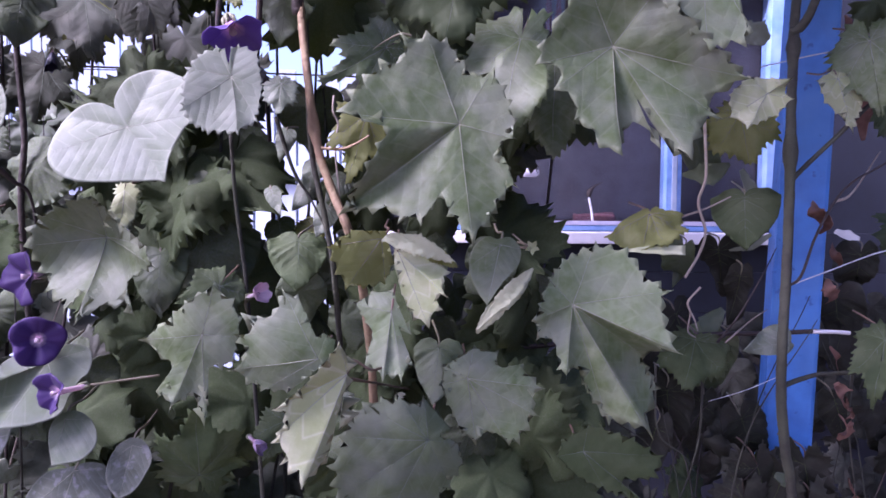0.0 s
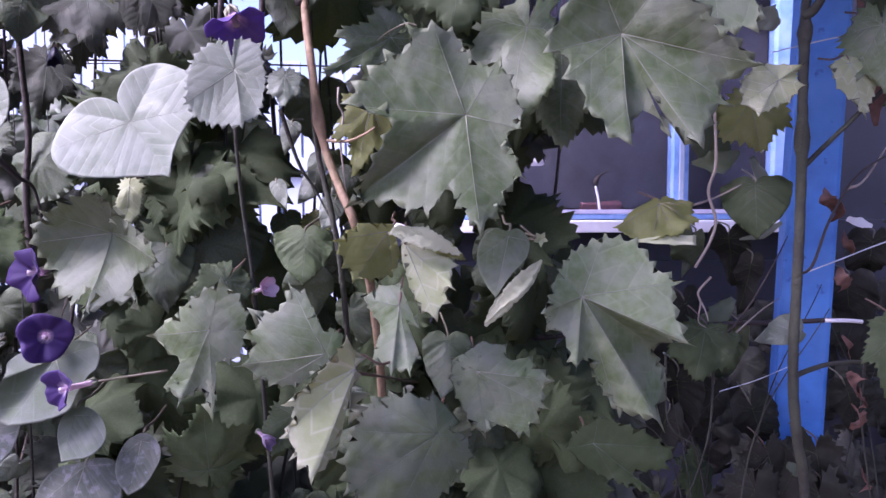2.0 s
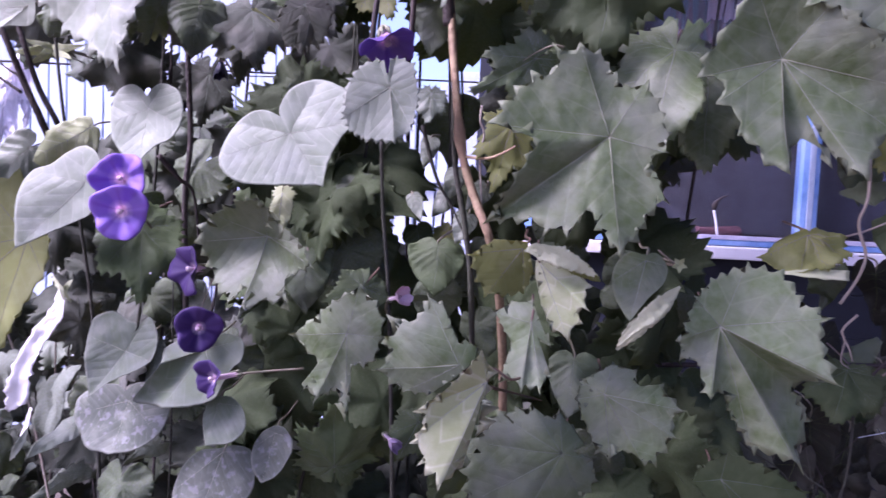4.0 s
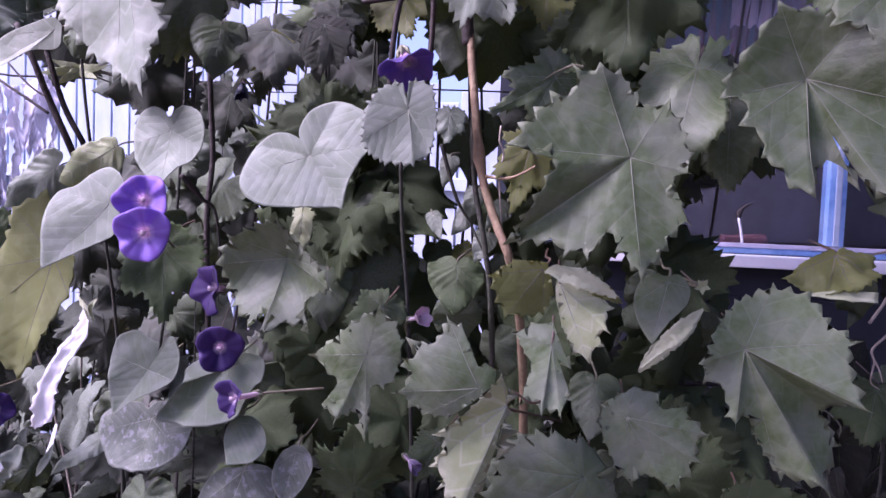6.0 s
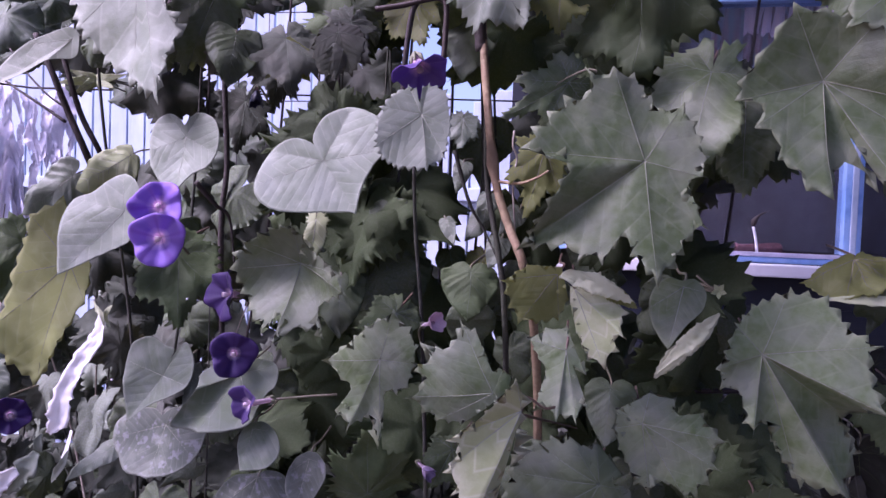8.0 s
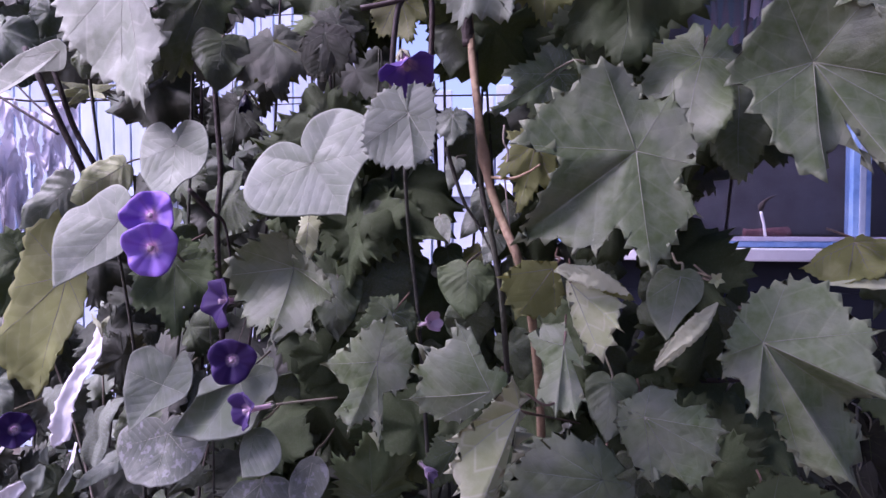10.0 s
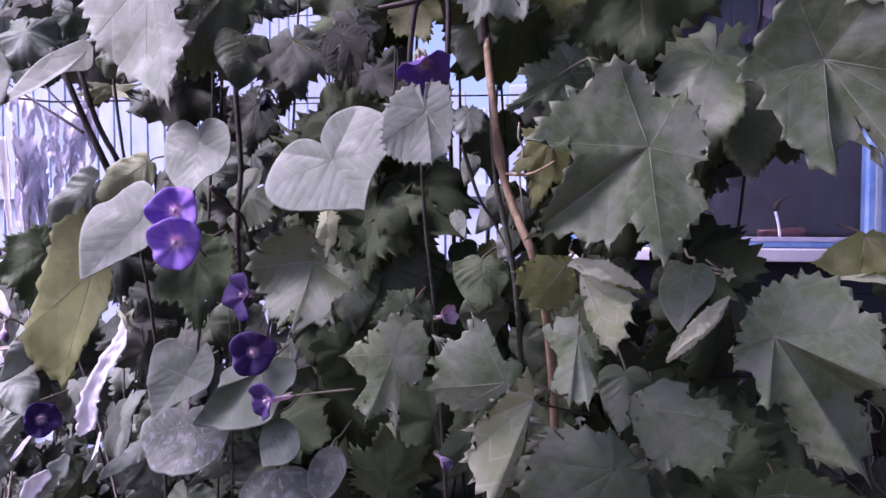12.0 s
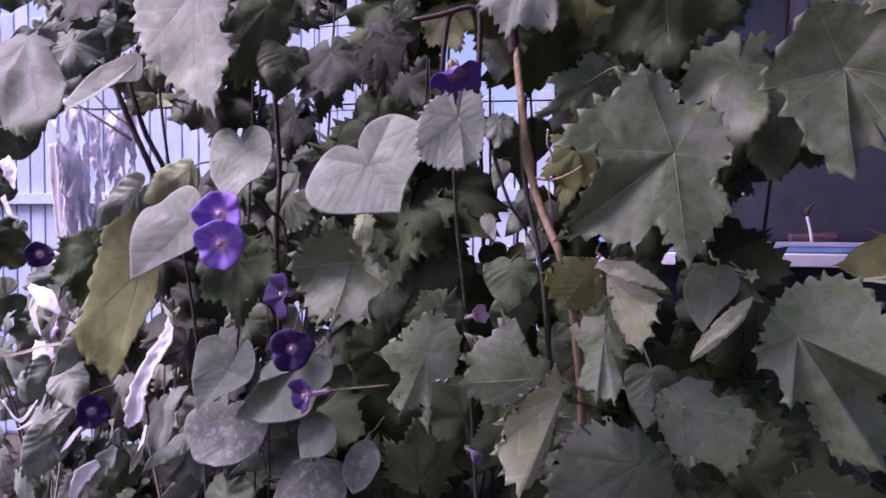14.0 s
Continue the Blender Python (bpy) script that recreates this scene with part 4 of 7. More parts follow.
# canes
add_stem(vine_main, [(-0.1425, 0.6600, 1.7035), (-0.1349, 0.6400, 1.5984), (-0.1251, 0.6250, 1.5205), (-0.1145, 0.6150, 1.4555), (-0.1007, 0.6100, 1.4151), (-0.0850, 0.6000, 1.3800), (-0.0757, 0.6300, 1.3311), (-0.0682, 0.6800, 1.2105), (-0.0682, 0.7200, 0.9898), (-0.0487, 0.7400, 0.3977)], (0.0036, 0.0045), CANE, name="cane", nodes=(0.3,), label="brown woody cane")
add_stem(vine_main, [(-0.1343, 0.6700, 1.6069), (-0.1311, 0.6600, 1.5264), (-0.1258, 0.6500, 1.4534), (-0.1126, 0.6500, 1.3877), (-0.1048, 0.6600, 1.3260), (-0.1004, 0.7000, 1.1783), (-0.0851, 0.7400, 0.7182)], (0.0024, 0.0032), CANE_GREY, name="cane")
add_stem(vine_main, [(-0.1380, 0.6350, 1.6290), (-0.1378, 0.6350, 1.6077), (-0.1354, 0.6400, 1.5796)], (0.0035, 0.0065), TWIG, name="cane_tip")
add_stem(vine_main, [(-0.1134, 0.6150, 1.4539), (-0.0910, 0.6000, 1.4518), (-0.0756, 0.5900, 1.4564), (-0.0649, 0.5850, 1.4625)], (0.0016, 0.0008), CANE, name="tendril")
add_stem(vine_main, [(-0.0976, 0.6000, 1.4986), (-0.0982, 0.6000, 1.4850), (-0.0946, 0.6050, 1.4740), (-0.0978, 0.6100, 1.4513), (-0.0944, 0.6200, 1.4050)], (0.0010, 0.0008), PALE_TWIG, name="tendril")
add_stem(vine_main, [(-0.0285, 0.5700, 1.5442), (-0.0379, 0.5700, 1.5456), (-0.0540, 0.5800, 1.5404), (-0.0663, 0.6000, 1.5363)], 0.0012, STEM_GREEN, name="tendril")
add_stem(glory, [(-0.1860, 0.5900, 1.4634), (-0.1843, 0.6000, 1.4021), (-0.1783, 0.6100, 1.3282), (-0.1731, 0.6200, 1.2191), (-0.1720, 0.6600, 1.0105), (-0.1657, 0.7000, 0.5492)], (0.0016, 0.0022), CANE_GREY, name="stem")
add_stem(glory, [(-0.1576, 0.6400, 1.4848), (-0.1436, 0.6500, 1.4364), (-0.1289, 0.6600, 1.4092), (-0.1120, 0.6600, 1.3762)], 0.0022, CANE_GREY, name="stem")
add_stem(vine_main, [(-0.0815, 0.5600, 1.2553), (-0.0677, 0.5750, 1.2490), (-0.0509, 0.6000, 1.2395), (-0.0298, 0.6400, 1.2248)], 0.0016, STEM_RED, name="petiole")
add_stem(vine_side, [(0.3837, 0.7200, 1.7077), (0.3712, 0.7100, 1.6126), (0.3676, 0.7050, 1.5655), (0.3650, 0.7000, 1.5071), (0.3666, 0.7000, 1.4348), (0.3667, 0.7000, 1.3556), (0.3654, 0.7000, 1.2843), (0.3652, 0.7000, 1.2120), (0.3721, 0.7000, 1.1450), (0.3884, 0.7100, 1.0726), (0.4217, 0.7400, 0.7911), (0.4499, 0.7600, 0.2637)], (0.0050, 0.0056), CANE_GREY, name="cane", nodes=(0.17, 0.33), wobble=0.15, label="grey-brown upright cane with swollen nodes")
add_stem(vine_side, [(0.3646, 0.7050, 1.5872), (0.3733, 0.7000, 1.5927), (0.3797, 0.6900, 1.6124), (0.3887, 0.6900, 1.6512)], (0.0050, 0.0040), CANE_GREY, name="branch")
add_stem(vine_side, [(0.3673, 0.7000, 1.4318), (0.3895, 0.7100, 1.4500), (0.4245, 0.7200, 1.4793), (0.4708, 0.7300, 1.5206), (0.5338, 0.7500, 1.5700)], (0.0028, 0.0022), CANE_GREY, name="branch")
add_stem(vine_side, [(0.3658, 0.7000, 1.2133), (0.3911, 0.7100, 1.2185), (0.4213, 0.7200, 1.2220), (0.4842, 0.7400, 1.2200), (0.5497, 0.7600, 1.2215)], (0.0032, 0.0018), CANE_GREY, name="branch")
add_stem(vine_side, [(0.3682, 0.7050, 1.3195), (0.3986, 0.7300, 1.3289), (0.4273, 0.7500, 1.3775), (0.4760, 0.7800, 1.4287), (0.5413, 0.8000, 1.4626)], (0.0016, 0.0014), TWIG, name="branch")
add_stem(vine_side, [(0.4756, 0.8000, 1.4128), (0.4955, 0.8000, 1.4228), (0.5408, 0.8200, 1.4744)], 0.0020, PALE_TWIG, name="branch")
add_stem(vine_side, [(0.2903, 0.7400, 1.5008), (0.2915, 0.7350, 1.4395), (0.2821, 0.7300, 1.4090), (0.2887, 0.7250, 1.3786), (0.2811, 0.7200, 1.3546), (0.2640, 0.7150, 1.3278)], (0.0018, 0.0016), PALE_TWIG, name="tendril")
add_stem(vine_side, [(0.2812, 0.7150, 1.3174), (0.2662, 0.7100, 1.3024), (0.2689, 0.7100, 1.2903), (0.2689, 0.7150, 1.2701), (0.2796, 0.7200, 1.2618)], 0.0014, PALE_TWIG, name="tendril")
add_stem(vine_side, [(0.2696, 0.7120, 1.2918), (0.2747, 0.7120, 1.2827), (0.2798, 0.7150, 1.2700)], 0.0012, PALE_TWIG, name="tendril")
add_stem(vine_side, [(0.2518, 0.7300, 1.3895), (0.2905, 0.7350, 1.4016), (0.3203, 0.7400, 1.4152), (0.3435, 0.7500, 1.4247)], 0.0014, PALE_TWIG, name="tendril")
add_stem(vine_side, [(0.3162, 0.7500, 1.2508), (0.3409, 0.7500, 1.2827), (0.3703, 0.7600, 1.3262), (0.3959, 0.7800, 1.3571)], 0.0016, TWIG, name="tendril")
add_stem(vine_side, [(0.3258, 0.7500, 1.2507), (0.3588, 0.7600, 1.2746), (0.3778, 0.7600, 1.2875)], 0.0012, PALE_TWIG, name="tendril")
add_stem(vine_side, [(0.2499, 0.7600, 1.2232), (0.2546, 0.7600, 1.1444), (0.2845, 0.7600, 1.1177), (0.3022, 0.7700, 1.0938)], 0.0015, CANE_GREY, name="tendril")
add_stem(vine_side, [(0.3092, 0.7700, 1.2205), (0.3077, 0.7700, 1.1407), (0.2957, 0.7700, 1.0871), (0.2799, 0.7700, 1.0466)], 0.0018, CANE_GREY, name="tendril")
add_stem(vine_side, [(0.4704, 0.7400, 1.2456), (0.4660, 0.7400, 1.1945), (0.4664, 0.7400, 1.1495), (0.4807, 0.7400, 1.0582)], 0.0020, CANE_GREY, name="tendril")
twine = thing("garden_twine", "thin white string tied across the vines and post", "string")
add_stem(twine, [(0.3701, 0.7800, 1.5667), (0.4193, 0.7700, 1.5773), (0.4640, 0.7700, 1.5868), (0.5404, 0.7700, 1.6057)], 0.0008, STRING, name="strand")
add_stem(twine, [(0.3951, 0.7400, 1.3186), (0.4416, 0.7500, 1.3332), (0.4974, 0.7600, 1.3515), (0.5436, 0.7600, 1.3642)], 0.0008, STRING, name="strand")
add_stem(twine, [(0.3210, 0.7800, 1.1745), (0.3642, 0.7800, 1.1877), (0.3985, 0.7700, 1.2068)], 0.0004, STRING, name="strand")
trellis = thing("trellis", "dark iron rods of a plant trellis inside the foliage", "trellis")
add_stem(trellis, [(-0.1547, 0.8000, 1.2163), (0.0926, 0.7900, 1.2361), (0.1383, 0.7850, 1.2409), (0.2940, 0.7750, 1.2546), (0.3904, 0.7700, 1.2584), (0.4429, 0.7700, 1.2608)], 0.0028, IRON, name="rod", wobble=0.0)
add_stem(trellis, [(0.4365, 0.7680, 1.2605), (0.4615, 0.7680, 1.2604), (0.4800, 0.7680, 1.2590)], 0.0024, WHITE, name="sleeve", label="white plastic end of the rod", wobble=0.0)
add_stem(trellis, [(-0.2389, 0.6300, 1.6179), (-0.2099, 0.6300, 1.6216), (-0.1851, 0.6300, 1.6269), (-0.1747, 0.6300, 1.6261), (-0.1695, 0.6300, 1.6175), (-0.1699, 0.6300, 1.5801), (-0.1725, 0.6300, 1.5416), (-0.1746, 0.6400, 1.5311), (-0.2104, 0.8400, 1.5215), (-0.2065, 0.8800, 1.1887), (-0.1822, 0.9200, 0.2078)], 0.0028, IRON, name="rod", wobble=0.0)
add_stem(trellis, [(-0.1982, 0.6320, 1.6252), (-0.2034, 0.6320, 1.6134), (-0.2078, 0.6320, 1.5757), (-0.2101, 0.6350, 1.5356)], 0.0030, IRON, name="rod", wobble=0.0)
wire_fence = thing("wire_fence", "thin dark wire mesh fence behind the hedge", "fence")
part("wire", tube(bmesh.new(), [(-0.680, 1.02, 0), (-0.680, 1.02, 2.0)], 0.0008, 5), IRON, wire_fence)
part("wire", tube(bmesh.new(), [(-0.630, 1.02, 0), (-0.630, 1.02, 2.0)], 0.0008, 5), IRON, wire_fence)
part("wire", tube(bmesh.new(), [(-0.580, 1.02, 0), (-0.580, 1.02, 2.0)], 0.0008, 5), IRON, wire_fence)
part("wire", tube(bmesh.new(), [(-0.530, 1.02, 0), (-0.530, 1.02, 2.0)], 0.0008, 5), IRON, wire_fence)
part("wire", tube(bmesh.new(), [(-0.70, 1.022, 1.60), (-0.36, 1.022, 1.60)], 0.0009, 5), IRON, wire_fence)
part("wire", tube(bmesh.new(), [(-0.70, 1.022, 1.74), (-0.36, 1.022, 1.74)], 0.0009, 5), IRON, wire_fence)
part("wire", tube(bmesh.new(), [(-0.70, 1.022, 1.88), (-0.36, 1.022, 1.88)], 0.0009, 5), IRON, wire_fence)

# leaves of the grape vine, front layer
add_fan(vine_main, "grape", (0.0112, 0.5490, 1.4685), 174, ((-159, 46, -15, 0), (-143, 57, -9, 1), (-124, 52, -6, 0), (-90, 49, 3, 0), (-69, 49, 9, 1), (-60, 38, -3, 0), (-37, 72, 12, 0), (-25, 72, 15, 0), (-11, 87, 27, 0), (0, 99, 36, 1), (14, 76, 21, 0), (20, 62, 12, 0), (26, 89, 30, 0), (37, 96, 24, 0), (42, 91, 15, 0), (59, 126, -10, 1), (90, 61, 18, 0), (99, 99, 21, 1), (111, 94, 15, 0), (134, 84, 3, 0), (144, 73, -3, 0), (152, 90, -3, 0), (166, 81, -6, 1), (178, 74, -12, 0)), pucker=0.04, wave=0.8, step=16.0, tooth=1.2)
add_fan(vine_main, "grape", (-0.1643, 0.5160, 1.4984), 167, ((-171, 24, -8, 0), (-161, 28, -12, 1), (-126, 29, -9, 0), (-92, 24, -3, 0), (-57, 27, 3, 1), (-33, 34, 9, 0), (-20, 43, 12, 1), (-7, 44, 15, 0), (0, 48, 21, 1), (29, 48, 15, 0), (49, 47, 12, 0), (65, 45, 12, 1), (89, 37, 6, 0), (113, 36, 0, 1), (136, 31, -3, 0), (165, 29, -9, 1), (178, 23, -6, 0), (179, 9, -2, 3)), mat=HEART, pucker=0.04, wave=0.6, step=7.0, tooth=0.9)
add_fan(vine_main, "grape", (0.1115, 0.5690, 1.3179), 149, ((-161, 41, -9, 0), (-128, 59, -9, 1), (-105, 70, -6, 0), (-85, 69, 0, 0), (-69, 85, 12, 1), (-60, 76, 12, 0), (-52, 78, 21, 0), (-36, 95, 36, 1), (-24, 86, -21, 1), (-17, 121, -33, 0), (-9, 125, -18, 0), (0, 134, 12, 1), (4, 119, 8, 0), (8, 113, 3, 0), (13, 113, -3, 1), (18, 90, -6, 0), (23, 71, 0, 0), (26, 56, 0, 0), (38, 64, 18, 1), (46, 57, 6, 0), (56, 37, 0, 0), (76, 44, 3, 0), (101, 39, 9, 1), (169, 32, -6, 1)), pucker=0.035, wave=0.7, step=14.0, tooth=1.25)
add_fan(vine_main, "grape", (0.1243, 0.5050, 1.5226), -179, ((-145, 50, 21, 1), (-85, 81, 26, 0), (-76, 102, 21, 1), (-69, 91, 12, 0), (-63, 83, 9, 0), (-57, 98, 12, 1), (-48, 88, 18, 0), (-44, 93, 22, 0), (-31, 101, 30, 1), (-27, 93, 26, 0), (-25, 44, -3, 3), (-24, 85, 18, 0), (-23, 66, 6, 0), (-10, 63, 18, 0), (0, 85, 39, 1), (11, 81, 30, 0), (21, 68, 22, 0), (28, 66, 18, 0), (35, 54, 15, 0), (52, 58, 14, 1), (65, 45, 8, 0), (74, 62, 10, 1), (86, 59, 12, 0), (151, 57, 18, 1)), pucker=0.035, wave=0.8, step=16.0, tooth=0.6)
add_fan(vine_main, "grape", (0.1816, 0.4900, 1.5983), 175, ((-169, 33, -9, 0), (-112, 45, -9, 1), (-71, 51, 0, 0), (-41, 49, 3, 0), (-25, 61, 6, 0), (-23, 80, 9, 1), (-17, 88, 9, 0), (-7, 84, 9, 0), (0, 85, 9, 1), (10, 72, 6, 0), (20, 60, 3, 0), (42, 57, 3, 1), (54, 68, 6, 1), (76, 51, 0, 0), (131, 41, -9, 1)), pucker=0.04, wave=0.8, step=14.0, tooth=0.8)
add_fan(vine_main, "grape", (0.0218, 0.5740, 1.2523), 172, ((-160, 29, -16, 1), (-121, 36, -15, 0), (-98, 31, -15, 0), (-94, 52, -12, 0), (-74, 70, -6, 1), (-61, 65, -6, 0), (-54, 74, -2, 1), (-30, 76, -2, 0), (-24, 70, 0, 1), (-17, 55, -4, 0), (0, 62, -2, 1), (13, 55, -3, 0), (28, 37, -6, 0), (45, 31, -9, 0), (82, 26, -9, 1), (123, 25, -10, 1), (165, 21, -14, 0)), pucker=0.04, wave=0.7, step=14.0, tooth=1.35, curve=1.8)
add_fan(vine_main, "grape", (-0.2046, 0.5660, 1.2910), 179, ((-166, 47, -3, 1), (-138, 41, -3, 0), (-113, 38, -3, 0), (-85, 34, -6, 1), (-65, 33, -3, 0), (-48, 36, 0, 0), (-27, 35, 0, 0), (-16, 29, -6, 0), (-7, 34, -6, 0), (-4, 61, -3, 0), (0, 80, 0, 1), (6, 66, -3, 0), (13, 55, -6, 3), (16, 60, -3, 0), (24, 73, 0, 1), (31, 65, -3, 0), (37, 73, -3, 0), (41, 66, -6, 0), (42, 50, -10, 0), (45, 40, -15, 0), (60, 45, -15, 0), (84, 60, -15, 1), (101, 41, -15, 0), (150, 33, -9, 0)), pucker=0.04, wave=0.9, step=20.0, curve=1.6)
add_fan(vine_main, "grape", (-0.0980, 0.5100, 1.2828), -28, ((-131, 14, -13, 0), (-111, 38, -9, 0), (-93, 53, -4, 1), (-83, 61, -4, 0), (-70, 72, 0, 1), (-62, 60, -4, 0), (-47, 71, -4, 0), (-41, 57, -7, 0), (-33, 71, -6, 0), (-28, 58, -10, 0), (-16, 52, -13, 0), (0, 63, -9, 1), (9, 52, -9, 0), (13, 37, -11, 0), (25, 17, -13, 0), (39, 23, -7, 0), (73, 21, -5, 0), (102, 14, -5, 0)), pucker=0.05, wave=0.9, step=13.0, tooth=1.35, curve=1.7)
add_fan(vine_main, "grape", (-0.0756, 0.5120, 1.2706), -159, ((-12, 48, -12, 0), (-10, 13, -6, 0), (-8, 76, -9, 0), (-4, 84, 0, 0), (0, 95, 6, 1), (9, 92, 0, 0), (15, 91, -3, 0), (18, 80, -3, 0), (26, 84, -6, 1), (32, 63, -3, 0), (43, 65, 0, 1), (53, 39, 9, 0), (88, 22, 15, 0), (151, 30, 24, 1), (162, 15, 12, 0)), mat=GRAPE_YOUNG, pucker=0.03, wave=0.6, step=14.0, stalk=(0.03, 0.03, 0.0), label="yellowing folded leaf", tooth=1.15)
add_fan(vine_main, "grape", (-0.0435, 0.5520, 1.3131), -174, ((-134, 8, -6, 0), (-49, 25, 12, 0), (-34, 14, 3, 0), (-30, 46, 18, 0), (-17, 55, 27, 1), (-8, 51, 21, 0), (0, 53, 27, 1), (12, 51, 18, 0), (20, 58, 6, 0), (24, 43, 0, 0), (34, 26, -6, 0), (93, 35, -21, 1), (124, 24, -21, 0), (175, 19, -18, 1)), pucker=0.05, wave=0.9, step=12.0, tooth=1.25)

add_fan(vine_main, "grape", (-0.0120, 0.5560, 1.2035), -126, ((-164, 23, -21, 0), (-161, 10, -22, 0), (-135, 29, -18, 1), (-108, 40, -18, 0), (-78, 51, -14, 1), (-48, 71, -14, 0), (-28, 90, -14, 1), (0, 102, -15, 1), (19, 92, -18, 0), (35, 78, -18, 1), (46, 77, -18, 0), (62, 65, -18, 1), (90, 48, -18, 1), (101, 33, -21, 0), (120, 37, -20, 1), (145, 25, -21, 0)), mat=HEART_DARK, pucker=0.05, wave=0.8, step=15.0, tooth=1.5, curve=1.8)
add_fan(vine_main, "grape", (-0.2672, 0.5320, 1.3747), 108, ((-176, 50, 21, 1), (-139, 35, 30, 0), (-105, 35, 36, 1), (-64, 20, 21, 0), (-21, 40, 33, 0), (-13, 50, 48, 1), (0, 64, 60, 1), (20, 46, 42, 0), (37, 45, 30, 0), (41, 67, 24, 0), (54, 56, 18, 0), (71, 57, 30, 0), (78, 64, 42, 1), (80, 42, 3, 0), (95, 64, 33, 0), (117, 61, 9, 0), (134, 60, 0, 0), (155, 60, 9, 1), (169, 57, 12, 0)), pucker=0.045, wave=1.0, step=13.0, tooth=1.25)
add_leaf(vine_main, "grape", (-0.2736, 0.5800, 1.4122), (-0.2724, 0.5656, 1.3742), (((17, 0.63), (108, 0.21), (156, 0.23),), ((22, 0.65), (103, 0.29), (148, 0.24),)), folds=(12, 12), roll=-22, cut=0.1, mat=GRAPE_YOUNG)

add_fan(vine_main, "grape", (-0.0541, 0.5850, 1.3731), -145, ((-62, 25, -8, 0), (-39, 42, -12, 1), (-15, 49, -12, 0), (0, 57, -10, 1), (17, 54, -9, 0), (46, 50, -3, 1), (71, 28, 0, 0), (174, 8, 0, 0)), mat=OLIVE, pucker=0.05, wave=0.8, step=14.0)
add_fan(vine_main, "grape", (-0.0387, 0.5700, 1.3621), 157, ((-74, 14, -6, 0), (-60, 34, 6, 0), (-47, 48, 24, 0), (-36, 46, 24, 0), (-27, 56, 30, 1), (-20, 50, 21, 0), (-16, 60, 21, 0), (0, 69, 18, 1), (11, 60, 9, 0), (19, 37, 0, 0), (38, 14, -6, 0), (143, 5, -6, 0)), mat=GRAPE_YOUNG, pucker=0.03, wave=0.7, step=12.0)
add_strap(vine_main, [(-0.0522, 0.5600, 1.3723), (-0.0412, 0.5560, 1.3754), (-0.0272, 0.5560, 1.3680), (-0.0096, 0.5600, 1.3634)], (0.0010, 0.0050, 0.0050, 0.0010), GRAPE_YOUNG, seed=31, curl=0.2)
add_leaf(vine_main, "grape", (-0.0172, 0.5720, 1.3640), (0.0115, 0.5584, 1.3506), (((12, 0.62), (107, 0.15), (155, 0.15),), ((16, 0.63), (103, 0.20), (147, 0.16),)), folds=(12, 12), roll=-3, cut=0.05, mat=OLIVE, veins=False)
add_leaf(vine_main, "grape", (0.0047, 0.5700, 1.6318), (0.0062, 0.6000, 1.5488), (((37, 1.04), (71, 0.81),), ((50, 0.90), (82, 0.75),)), folds=(15, 15), roll=5, cut=0.15, mat=GRAPE_DEEP)
add_leaf(vine_main, "grape", (-0.0517, 0.6000, 1.5412), (-0.1070, 0.5735, 1.5044), (((30, 0.70), (105, 0.41), (153, 0.39),), ((28, 0.68), (107, 0.37), (155, 0.38),)), folds=(12, 12), roll=-11, cut=0.2)
add_leaf(vine_main, "grape", (0.0680, 0.6050, 1.5515), (0.0445, 0.5663, 1.4559), (((35, 0.73), (103, 0.48), (148, 0.41),), ((24, 0.66), (110, 0.32), (158, 0.37),)), folds=(12, 12), roll=8, cut=0.2)
add_leaf(vine_main, "grape", (0.1088, 0.6600, 1.5481), (0.1032, 0.6189, 1.4461), (((23, 0.65), (107, 0.30), (155, 0.31),), ((21, 0.65), (108, 0.27), (157, 0.30),)), folds=(12, 12), roll=14, cut=0.1)
add_leaf(vine_main, "grape", (-0.0622, 0.6000, 1.6305), (-0.0626, 0.5819, 1.5799), (((36, 0.75), (102, 0.51), (147, 0.41),), ((36, 0.75), (102, 0.51), (147, 0.41),)), folds=(12, 12), roll=-2, cut=0.1, mat=OLIVE)
add_leaf(vine_main, "grape", (-0.1223, 0.5750, 1.6377), (-0.0873, 0.5513, 1.5781), (((43, 0.83), (100, 0.65), (140, 0.45),), ((23, 0.65), (111, 0.30), (159, 0.37),)), folds=(12, 12), roll=6, cut=0.1, mat=HEART)
add_leaf(vine_main, "grape", (-0.2183, 0.7000, 1.6495), (-0.2002, 0.6804, 1.5947), (((42, 0.81), (100, 0.63), (141, 0.45),), ((31, 0.70), (105, 0.43), (151, 0.39),)), folds=(12, 12), roll=-8, cut=0.1, mat=OLIVE)
add_leaf(vine_main, "grape", (-0.2763, 0.6700, 1.6179), (-0.2844, 0.6460, 1.5518), (((31, 0.71), (103, 0.43), (149, 0.36),), ((31, 0.71), (103, 0.43), (149, 0.36),)), folds=(12, 12), roll=-23, cut=0.3, mat=HAZED)
add_leaf(vine_main, "grape", (-0.3426, 0.6600, 1.5987), (-0.3257, 0.6383, 1.5363), (((43, 0.82), (100, 0.64), (140, 0.45),), ((38, 0.76), (102, 0.54), (145, 0.42),)), folds=(12, 12), roll=-23, cut=0.1, mat=HAZED)
add_leaf(vine_main, "grape", (-0.4373, 0.6250, 1.3735), (-0.4187, 0.5970, 1.2995), (((37, 0.75), (102, 0.52), (146, 0.42),), ((36, 0.74), (102, 0.51), (147, 0.41),)), folds=(12, 12), roll=-33, cut=0.1, mat=GRAPE_DEEP)
